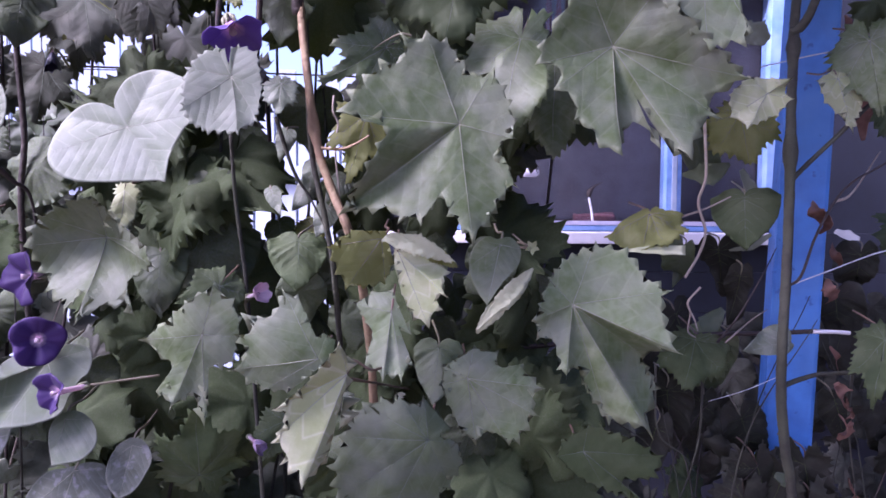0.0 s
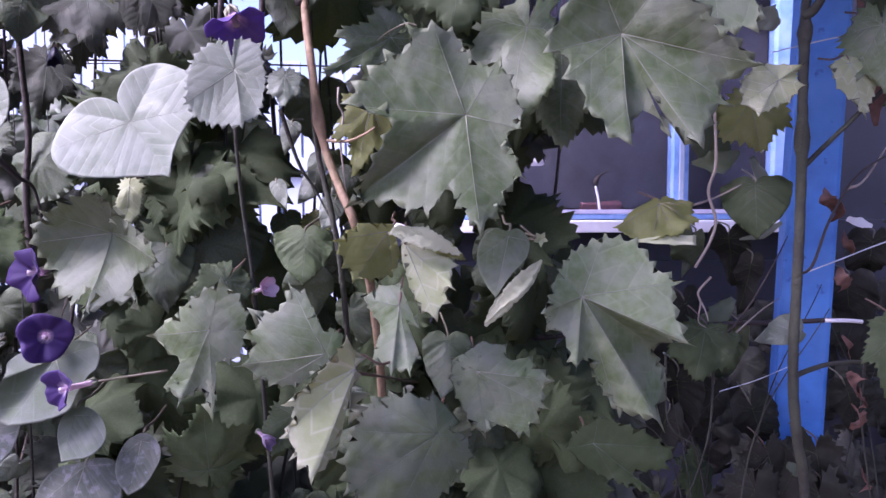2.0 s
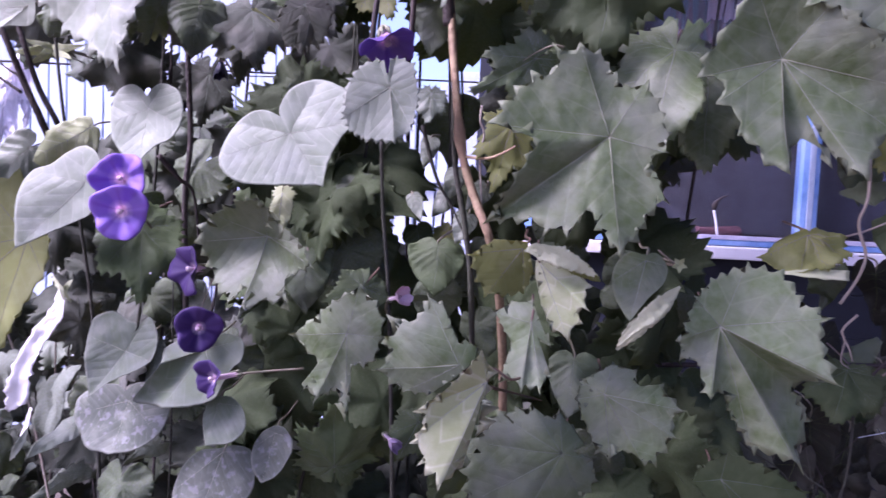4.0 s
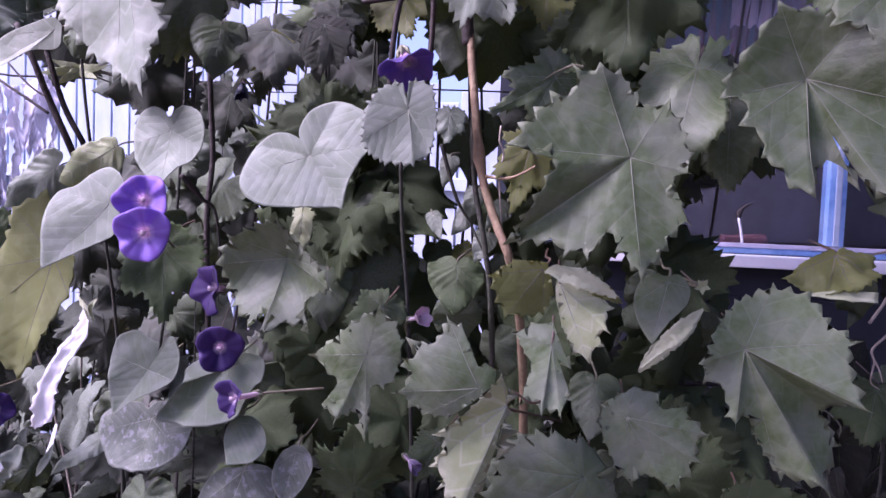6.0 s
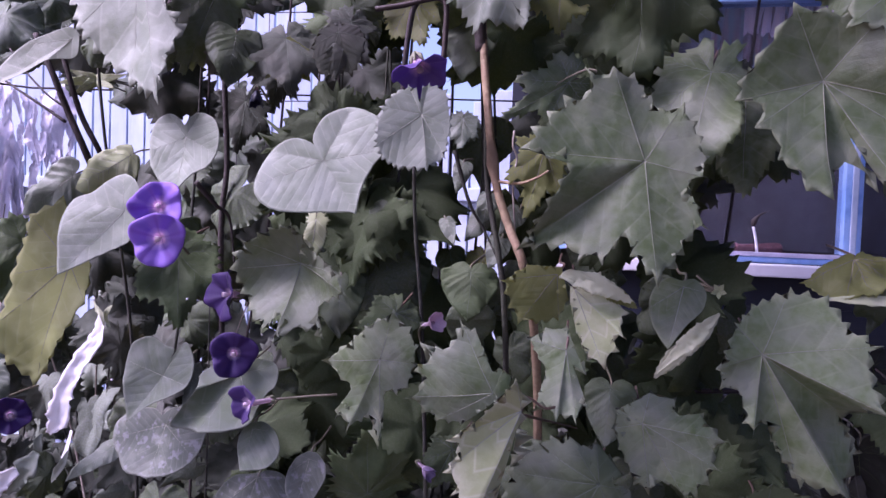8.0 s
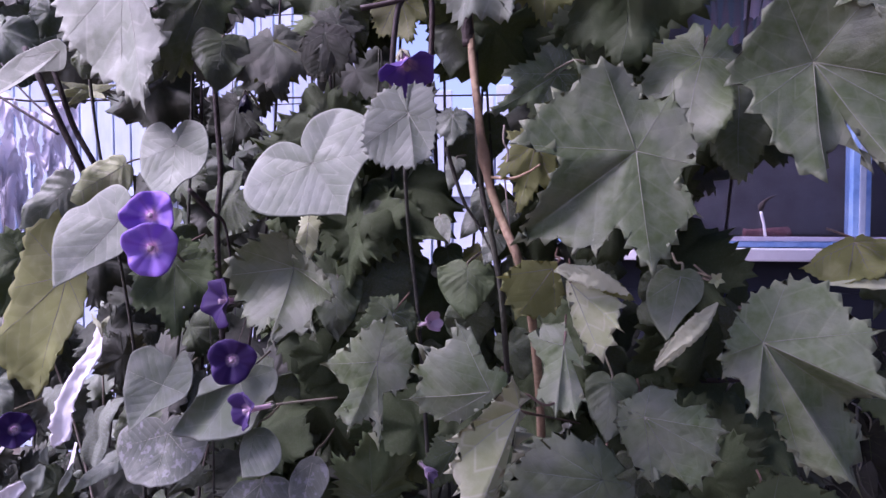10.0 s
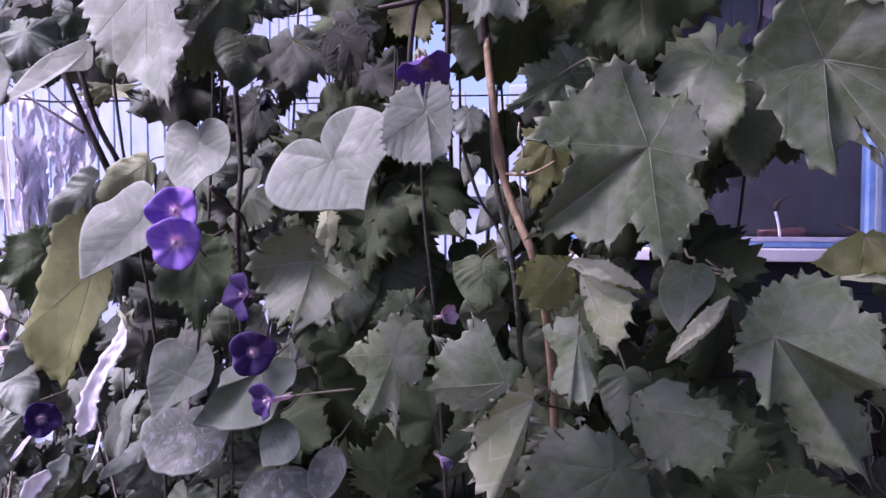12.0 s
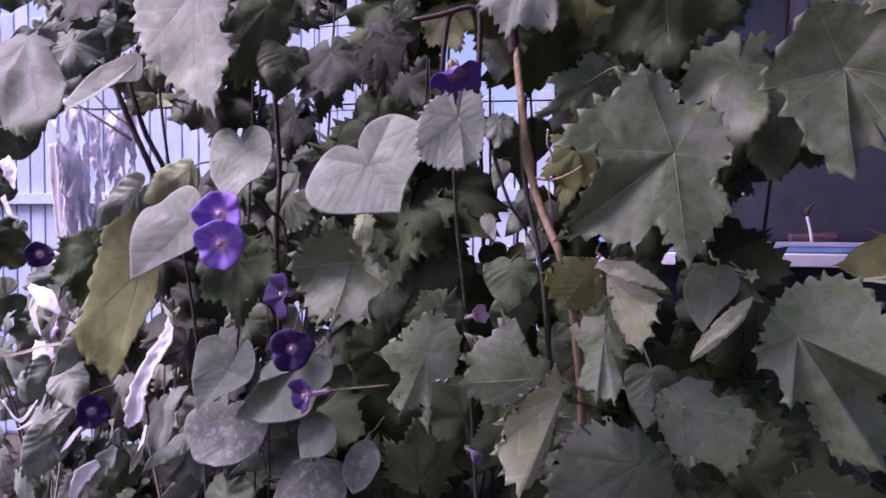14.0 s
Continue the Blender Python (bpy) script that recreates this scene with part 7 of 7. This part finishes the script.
add_leaf(glory, "heart", (0.0765, 0.5720, 1.3668), (0.0695, 0.5680, 1.3647), (((5, 0.86), (13, 0.70), (36, 0.45), (91, 0.29), (100, 0.24), (116, 0.13),), ((5, 0.86), (13, 0.70), (36, 0.45), (91, 0.29), (100, 0.24), (116, 0.13),)), folds=(12, 12), roll=9, mat=GRAPE_YOUNG, veins=False, wave=0.3)
add_leaf(glory, "heart", (0.0765, 0.5720, 1.3668), (0.0716, 0.5680, 1.3725), (((5, 0.86), (13, 0.70), (35, 0.45), (91, 0.28), (101, 0.23), (117, 0.13),), ((5, 0.86), (13, 0.70), (35, 0.45), (91, 0.28), (101, 0.23), (117, 0.13),)), folds=(12, 12), roll=-8, mat=GRAPE_YOUNG, veins=False, wave=0.3)
add_leaf(glory, "heart", (0.0765, 0.5720, 1.3668), (0.0793, 0.5680, 1.3729), (((5, 0.86), (14, 0.70), (38, 0.46), (91, 0.31), (100, 0.25), (115, 0.14),), ((5, 0.86), (14, 0.70), (38, 0.46), (91, 0.31), (100, 0.25), (115, 0.14),)), folds=(12, 12), roll=-14, mat=GRAPE_YOUNG, veins=False, wave=0.3)
add_stem(vine_main, [(0.0611, 0.5850, 1.3779), (0.0681, 0.5800, 1.3719), (0.0775, 0.5770, 1.3665)], 0.0010, STEM_GREEN, name="stem")

# white specks on the leaves
part("speck", tube(bmesh.new(), [(0, 0, -0.001), (0, 0, -0.0005), (0, 0, 0.0005), (0, 0, 0.001)], [0.0004, 0.0011, 0.0011, 0.0004], 8), WHITE, vine_main, "tiny white speck", m=Matrix.Translation((-0.1747, 0.5280, 1.4731)))
part("speck", tube(bmesh.new(), [(0, 0, -0.001), (0, 0, -0.0005), (0, 0, 0.0005), (0, 0, 0.001)], [0.0004, 0.0011, 0.0011, 0.0004], 8), WHITE, vine_main, "tiny white speck", m=Matrix.Translation((-0.2965, 0.5610, 1.3481)))
part("speck", tube(bmesh.new(), [(0, 0, -0.001), (0, 0, -0.0005), (0, 0, 0.0005), (0, 0, 0.001)], [0.0004, 0.0011, 0.0011, 0.0004], 8), WHITE, vine_main, "tiny white speck", m=Matrix.Translation((-0.4151, 0.6060, 1.3287)))
part("speck", tube(bmesh.new(), [(0, 0, -0.001), (0, 0, -0.0005), (0, 0, 0.0005), (0, 0, 0.001)], [0.0004, 0.0011, 0.0011, 0.0004], 8), WHITE, vine_main, "tiny white speck", m=Matrix.Translation((-0.4890, 0.5960, 1.2444)))
part("speck", tube(bmesh.new(), [(0, 0, -0.001), (0, 0, -0.0005), (0, 0, 0.0005), (0, 0, 0.001)], [0.0004, 0.0011, 0.0011, 0.0004], 8), WHITE, vine_main, "tiny white speck", m=Matrix.Translation((-0.3303, 0.5960, 1.3003)))

# dry leaves on the side vine
add_strap(vine_side, [(0.4383, 0.7800, 1.4125), (0.4344, 0.7680, 1.4008), (0.4446, 0.7760, 1.3930), (0.4534, 0.7860, 1.3837)], (0.0027, 0.0090, 0.0072, 0.0013), DRY, seed=50, curl=1.2)
add_strap(vine_side, [(0.4466, 0.7800, 1.4027), (0.4491, 0.7680, 1.3911), (0.4528, 0.7760, 1.3832), (0.4498, 0.7860, 1.3738)], (0.0018, 0.0060, 0.0048, 0.0009), DRY, seed=51, curl=1.2)
add_strap(vine_side, [(0.4460, 0.7600, 1.3227), (0.4418, 0.7480, 1.3125), (0.4520, 0.7560, 1.3038), (0.4493, 0.7660, 1.2935)], (0.0024, 0.0080, 0.0064, 0.0012), DRY, seed=52, curl=1.2)
add_strap(vine_side, [(0.4489, 0.7400, 1.2074), (0.4507, 0.7280, 1.1991), (0.4547, 0.7360, 1.1893), (0.4640, 0.7460, 1.1774)], (0.0033, 0.0110, 0.0088, 0.0016), DRY, seed=53, curl=1.2)
add_strap(vine_side, [(0.4597, 0.7400, 1.1914), (0.4550, 0.7280, 1.1833), (0.4655, 0.7360, 1.1732), (0.4633, 0.7460, 1.1612)], (0.0024, 0.0080, 0.0064, 0.0012), DRY, seed=54, curl=1.2)
add_strap(vine_side, [(0.4541, 0.7400, 1.1702), (0.4558, 0.7280, 1.1624), (0.4599, 0.7360, 1.1521), (0.4576, 0.7460, 1.1397)], (0.0030, 0.0100, 0.0080, 0.0015), DRY, seed=55, curl=1.2)
add_strap(vine_side, [(0.4740, 0.8000, 1.3625), (0.4698, 0.7880, 1.3511), (0.4804, 0.7960, 1.3426), (0.4896, 0.8060, 1.3323)], (0.0018, 0.0060, 0.0048, 0.0009), DRY, seed=56, curl=1.2)
add_strap(vine_side, [(0.5033, 0.8200, 1.5920), (0.5056, 0.8080, 1.5774), (0.5097, 0.8160, 1.5712), (0.5067, 0.8260, 1.5638)], (0.0030, 0.0100, 0.0080, 0.0015), DRY, seed=57, curl=1.2)
add_strap(vine_side, [(0.5077, 0.8200, 1.6186), (0.5033, 0.8080, 1.6037), (0.5141, 0.8160, 1.5977), (0.5113, 0.8260, 1.5907)], (0.0024, 0.0080, 0.0064, 0.0012), DRY, seed=58, curl=1.2)
add_strap(vine_side, [(0.4642, 0.7800, 1.2408), (0.4665, 0.7680, 1.2313), (0.4704, 0.7760, 1.2216), (0.4797, 0.7860, 1.2098)], (0.0012, 0.0040, 0.0032, 0.0006), DRY, seed=59, curl=1.2)
add_strap(vine_side, [(0.4935, 0.7800, 1.0814), (0.4889, 0.7680, 1.0740), (0.4998, 0.7760, 1.0624), (0.4971, 0.7860, 1.0485)], (0.0024, 0.0080, 0.0064, 0.0012), DRY, seed=60, curl=1.2)
add_flower(glory, (-0.3741, 0.6600, 1.5387), (0.1505, -0.3132, -0.9377), 0.0146, BERRY, seed=14, closed=0.95, depth=0.8, label="dark closed bud hanging down")

# bare stems at the hedge's end
add_stem(glory, [(-0.6751, 0.7000, 1.6187), (-0.6517, 0.7000, 1.5739), (-0.6381, 0.7100, 1.5302), (-0.6192, 0.7200, 1.4804), (-0.6316, 0.7500, 1.4599)], (0.0034, 0.0042), TWIG, name="stem")
add_stem(glory, [(-0.6540, 0.7100, 1.6196), (-0.6366, 0.7100, 1.5692), (-0.6261, 0.7200, 1.5238), (-0.6074, 0.7300, 1.4808), (-0.6249, 0.7700, 1.4452)], (0.0030, 0.0036), TWIG, name="stem")
add_stem(glory, [(-0.8110, 0.7400, 1.6081), (-0.7609, 0.7300, 1.5814), (-0.7126, 0.7200, 1.5557), (-0.6743, 0.7150, 1.5355), (-0.6411, 0.7100, 1.5175)], (0.0012, 0.0020), TWIG, name="stem")
add_stem(glory, [(-0.7461, 0.7400, 1.6123), (-0.7116, 0.7300, 1.5792), (-0.6736, 0.7200, 1.5506), (-0.6486, 0.7150, 1.5368), (-0.6350, 0.7100, 1.5244)], (0.0011, 0.0016), TWIG, name="stem")
add_stem(glory, [(-0.4405, 0.6600, 1.4476), (-0.4282, 0.6800, 1.4246), (-0.4216, 0.7000, 1.4096), (-0.4237, 0.7200, 1.3546)], 0.0030, TWIG, name="stem")
add_stem(glory, [(-0.4413, 0.7200, 1.6516), (-0.4428, 0.7200, 1.5681), (-0.4370, 0.7200, 1.4712), (-0.4421, 0.7200, 1.3930), (-0.4447, 0.7400, 1.2043)], (0.0030, 0.0035), TWIG, name="stem")
add_stem(vine_main, [(-0.4970, 0.6800, 1.6525), (-0.4695, 0.6800, 1.6273), (-0.4513, 0.6900, 1.6052), (-0.4463, 0.7000, 1.5890)], 0.0030, TWIG, name="stem")
add_leaf(glory, "heart", (-0.6691, 0.8000, 1.5858), (-0.7183, 0.7790, 1.5779), (((2, 0.86), (5, 0.68), (15, 0.38), (94, 0.11), (116, 0.10), (143, 0.07),), ((2, 0.86), (5, 0.68), (15, 0.38), (94, 0.11), (116, 0.10), (143, 0.07),)), folds=(12, 12), roll=-15, mat=GRAPE_YOUNG, wave=0.5)
add_leaf(glory, "heart", (-0.6691, 0.8000, 1.5858), (-0.7027, 0.7847, 1.5973), (((2, 0.86), (7, 0.68), (20, 0.39), (93, 0.15), (109, 0.13), (133, 0.08),), ((2, 0.86), (7, 0.68), (20, 0.39), (93, 0.15), (109, 0.13), (133, 0.08),)), folds=(12, 12), roll=2, mat=GRAPE_YOUNG, wave=0.5)
add_leaf(glory, "heart", (-0.6691, 0.8000, 1.5858), (-0.6922, 0.7876, 1.5650), (((3, 0.86), (8, 0.69), (23, 0.40), (92, 0.17), (107, 0.15), (129, 0.09),), ((3, 0.86), (8, 0.69), (23, 0.40), (92, 0.17), (107, 0.15), (129, 0.09),)), folds=(12, 12), roll=-32, mat=GRAPE_YOUNG, wave=0.5)
add_leaf(glory, "heart", (-0.6691, 0.8000, 1.5858), (-0.6139, 0.7854, 1.5897), (((2, 0.86), (5, 0.68), (14, 0.38), (94, 0.10), (118, 0.09), (145, 0.07),), ((2, 0.86), (5, 0.68), (14, 0.38), (94, 0.10), (118, 0.09), (145, 0.07),)), folds=(12, 12), roll=19, mat=GRAPE_YOUNG, wave=0.5)
add_leaf(glory, "heart", (-0.6691, 0.8000, 1.5858), (-0.6329, 0.7900, 1.5727), (((2, 0.86), (7, 0.68), (20, 0.39), (93, 0.15), (110, 0.12), (134, 0.08),), ((2, 0.86), (7, 0.68), (20, 0.39), (93, 0.15), (110, 0.12), (134, 0.08),)), folds=(12, 12), roll=-4, mat=GRAPE_YOUNG, wave=0.5)
GAPS = ((-0.790, 0.158, 0.049, 0.049),
        (-0.904, 0.125, 0.057, 0.074),
        (-0.498, 0.299, 0.018, 0.020),
        (-0.471, 0.179, 0.011, 0.029),
        (-0.608, 0.257, 0.013, 0.020),
        (-0.244, 0.261, 0.033, 0.037),
        (-0.186, 0.202, 0.029, 0.023),
        (-0.120, 0.211, 0.020, 0.020),
        (-0.169, 0.048, 0.016, 0.037),
        (-0.230, -0.029, 0.008, 0.010),
        (-0.045, -0.041, 0.037, 0.010),
        (0.206, 0.299, 0.045, 0.037),
        (0.118, 0.245, 0.023, 0.018),
        (0.288, 0.005, 0.090, 0.098),
        (-0.805, -0.143, 0.016, 0.033),
        (0.165, 0.043, 0.021, 0.013),
        (0.334, 0.015, 0.156, 0.102),
        (0.559, -0.026, 0.074, 0.344),
        (0.438, -0.176, 0.090, 0.131),
        (0.652, -0.043, 0.057, 0.123),
        (-0.935, -0.349, 0.028, 0.028),
        (-1.049, -0.064, 0.033, 0.028),
        (-0.987, 0.088, 0.090, 0.106),
        (-0.993, 0.211, 0.041, 0.033))


# ---- inner leaves of the hedge ----
def make_variant(kind, seed, mat):
    rnd = random.Random(seed)
    w = rnd.uniform(0.85, 1.1)
    if kind == "grape":
        lobes = [[(52 + rnd.uniform(-4, 4), 0.95 * w), (102 + rnd.uniform(-5, 5), 0.85 * w), (148, 0.72 * w)] for _ in (0, 1)]
    elif kind == "strip":
        kind = "heart"
        lobes = [[(8, 0.7), (16, 0.5), (30, 0.33 * w), (70, 0.24 * w), (130, 0.24)] for _ in (0, 1)]
    else:
        lobes = [[(12, 0.88), (32, 0.8 * w), (62, 0.78 * w), (95, 0.74 * w), (125, 0.7 * w), (152, 0.6 * w)] for _ in (0, 1)]
    b = Blade(kind, 1.0, lobes, rnd.uniform(5, 35), rnd.uniform(5, 35), rnd.uniform(10, 50), rnd.uniform(0.1, 0.3), seed, 1.4)
    me = finish("leaf", b.mesh(bmesh.new(), 15 if kind == "grape" else 18, (0, 0.3, 0.6, 0.85, 1.0), 0.006), mat)
    write_uv(me, b.uv)
    return me


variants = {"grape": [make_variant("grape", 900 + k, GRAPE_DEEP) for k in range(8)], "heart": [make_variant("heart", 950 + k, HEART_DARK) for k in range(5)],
            "strip": [make_variant("strip", 930 + k, HEART) for k in range(5)], "pale": [make_variant("heart", 980 + k, HEART) for k in range(5)]}
fill = random.Random(5)


def open_gap(p, size):
    u, v = (p.x + 0.03) / (p.y + 0.01), (p.z - 1.41) / (p.y + 0.01)
    if p.z < 1.13 and p.x > 0.1:
        return False
    return any(((u - gu) / (ru + 0.5 * size / p.y)) ** 2 + ((v - gv) / (rv + 0.5 * size / p.y)) ** 2 < 1 for gu, gv, ru, rv in GAPS)


def fill_leaves(vine, kind, count, xs, ys, zs, sizes):
    made = 0
    while made < count:
        p = Vector((fill.uniform(*xs), fill.uniform(*ys), fill.uniform(*zs)))
        s = fill.uniform(*sizes)
        made += 1
        if open_gap(p, s):
            continue
        ob = new("leaf", fill.choice(variants[kind]))
        ob.parent = vine
        tip = p + Vector((fill.uniform(-0.7, 0.7), fill.uniform(-0.8, 0.3), -fill.uniform(0.3, 1.0)))
        m, _ = leaf_pose(p, tip, fill.uniform(-35, 35))
        ob.matrix_basis = m @ Matrix.Diagonal((s, s, s, 1))


def vertex_uv(me):
    """The vein coordinates of a mesh, vertex by vertex."""
    idx, uv = np.empty(len(me.loops), dtype=np.int32), np.empty(len(me.loops) * 2, dtype=np.float32)
    me.loops.foreach_get("vertex_index", idx)
    me.uv_layers["veins"].data.foreach_get("uv", uv)
    table = np.zeros((len(me.vertices), 2))
    table[idx] = uv.reshape(-1, 2)
    return table


def bulk_leaves(name, label, category, kind, count, xs, ys, zs, sizes, mat, gaps=True):
    """Leaves too many to count, as one joined mesh."""
    sources = []
    for me in variants[kind]:
        co = np.empty(len(me.vertices) * 3)
        me.vertices.foreach_get("co", co)
        sources.append((co.reshape(-1, 3), [tuple(p.vertices) for p in me.polygons], vertex_uv(me)))
    verts, faces, uv, at = [], [], [], 0
    for _ in range(count):
        p = Vector((fill.uniform(*xs), fill.uniform(*ys), fill.uniform(*zs)))
        s = fill.uniform(*sizes)
        if gaps and open_gap(p, s):
            continue
        tip = p + Vector((fill.uniform(-0.7, 0.7), fill.uniform(-0.8, 0.3), -fill.uniform(0.3, 1.0)))
        m, _ = leaf_pose(p, tip, fill.uniform(-35, 35))
        co, fs, fine = fill.choice(sources)
        uv.append(fine)
        m3 = np.array(m.to_3x3()) * s
        verts.append(co @ m3.T + np.array(m.translation))
        faces += [tuple(i + at for i in f) for f in fs]
        at += len(co)
    me = bpy.data.meshes.new(name)
    me.from_pydata(np.concatenate(verts).tolist(), [], faces)
    write_uv(me, np.concatenate(uv))
    me.materials.append(mat)
    for p in me.polygons:
        p.use_smooth = True
    return tagged(new(name, me), label, category, kind="stuff")


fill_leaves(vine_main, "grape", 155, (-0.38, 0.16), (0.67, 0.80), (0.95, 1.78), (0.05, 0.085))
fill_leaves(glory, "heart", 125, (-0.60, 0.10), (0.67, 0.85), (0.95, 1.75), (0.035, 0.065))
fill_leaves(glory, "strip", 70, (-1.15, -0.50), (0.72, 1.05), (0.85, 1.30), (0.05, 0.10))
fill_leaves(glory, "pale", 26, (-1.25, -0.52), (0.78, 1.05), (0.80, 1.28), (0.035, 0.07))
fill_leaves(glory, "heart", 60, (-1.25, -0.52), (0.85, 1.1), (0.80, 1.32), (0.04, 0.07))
fill_leaves(vine_side, "grape", 16, (0.2, 0.85), (0.86, 0.95), (0.85, 1.12), (0.04, 0.07))
fill_leaves(vine_side, "grape", 40, (0.52, 0.95), (0.95, 1.2), (1.15, 1.8), (0.05, 0.08))
bulk_leaves("hedge_foliage", "dense shaded inner leaves of the grape hedge", "foliage", "grape", 250, (-0.95, 0.22), (0.80, 1.0), (0.5, 1.85), (0.05, 0.085), HAZED)
# Continues the vine upward out of view, added for its shade.
bulk_leaves("vine_canopy", "unseen upper leaves of the grape vine, added to shade those below", "foliage", "grape", 260, (-0.15, 0.7), (0.5, 0.9), (1.80, 2.35), (0.06, 0.09), GRAPE, False)
# Added leaf layer above the view that blocks sun from the lower leaves.
bulk_leaves("vine_overhang", "unseen leaves added above the path to keep sun off lower leaves", "foliage", "grape", 130, (-1.08, -0.16), (0.10, 0.275), (1.71, 1.81), (0.06, 0.09), GRAPE, False)
bulk_leaves("undergrowth", "dense dark leaves low behind the hedge", "undergrowth", "grape", 420, (-1.6, 0.1), (1.15, 1.7), (0.1, 1.0), (0.06, 0.10), HAZED, False)
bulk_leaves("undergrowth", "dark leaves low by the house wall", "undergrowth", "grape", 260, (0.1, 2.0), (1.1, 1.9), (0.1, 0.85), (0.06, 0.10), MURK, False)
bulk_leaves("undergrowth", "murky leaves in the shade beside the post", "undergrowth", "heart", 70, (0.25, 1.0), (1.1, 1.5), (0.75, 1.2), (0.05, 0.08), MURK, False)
bulk_leaves("glory_foliage", "tangled pale morning-glory leaves at the hedge's end", "foliage", "pale", 110, (-1.7, -0.6), (1.0, 1.35), (0.6, 1.36), (0.035, 0.07), HEART)
twig_rnd = random.Random(8)
for k in range(16):
    x, y, z = twig_rnd.uniform(-0.62, 0.05), twig_rnd.uniform(0.70, 0.95), twig_rnd.uniform(0.9, 1.2)
    lean = twig_rnd.uniform(-0.12, 0.12)
    add_stem(glory if k % 2 else vine_main, [(x, y, z - 0.5), (x + lean * 0.4, y + 0.02, z), (x + lean, y, z + 0.35), (x + lean * 1.3, y - 0.02, z + 0.75)], (0.0026, 0.0016),
             CANE_GREY if k % 3 else TWIG, name="stem", sides=6)

for k in range(26):
    x, y, z = twig_rnd.uniform(-1.0, -0.5), twig_rnd.uniform(0.72, 1.0), twig_rnd.uniform(0.95, 1.15)
    lean = twig_rnd.uniform(-0.22, 0.22)
    add_stem(glory, [(x, y, z - 0.4), (x + lean * 0.5, y + 0.02, z), (x + lean, y, z + twig_rnd.uniform(0.12, 0.3))], (0.0022, 0.0009),
             (TWIG, CANE_GREY, PALE_TWIG)[k % 3], name="stem", sides=6)
for k in range(14):
    x, y, z = twig_rnd.uniform(0.18, 0.62), twig_rnd.uniform(0.74, 0.9), twig_rnd.uniform(0.95, 1.12)
    lean = twig_rnd.uniform(-0.15, 0.15)
    add_stem(vine_side, [(x, y, z - 0.3), (x + lean * 0.3, y + 0.02, z), (x + lean, y, z + twig_rnd.uniform(0.08, 0.22))], (0.0013, 0.0005),
             CANE_GREY if k % 3 else TWIG, name="stem", sides=6)
bulk_leaves("glory_foliage", "sunlit pale leaves at the open end of the hedge", "foliage", "pale", 150, (-1.7, -0.62), (1.10, 1.5), (1.36, 2.0), (0.045, 0.10), HEART_DIM)
# Unseen canes added so that the sun-blocking leaves have a hold.
for k in range(5):
    x = -0.95 + 0.2 * k
    add_stem(vine_main, [(0.02, 0.72, 1.80), (x * 0.45, 0.62, 1.97), (x * 0.8, 0.42, 1.93), (x, 0.25, 1.83), (x - 0.05, 0.12, 1.76)], (0.0045, 0.002), CANE_GREY, name="cane", sides=6)
# Unseen canes that carry the added upper leaves.
for k in range(5):
    x = -0.1 + 0.19 * k
    add_stem(vine_main, [(0.0, 0.70, 1.78), (x * 0.6, 0.72, 1.98), (x, 0.70, 2.15), (x + 0.04, 0.66, 2.32)], (0.0045, 0.002), CANE_GREY, name="cane", sides=6)
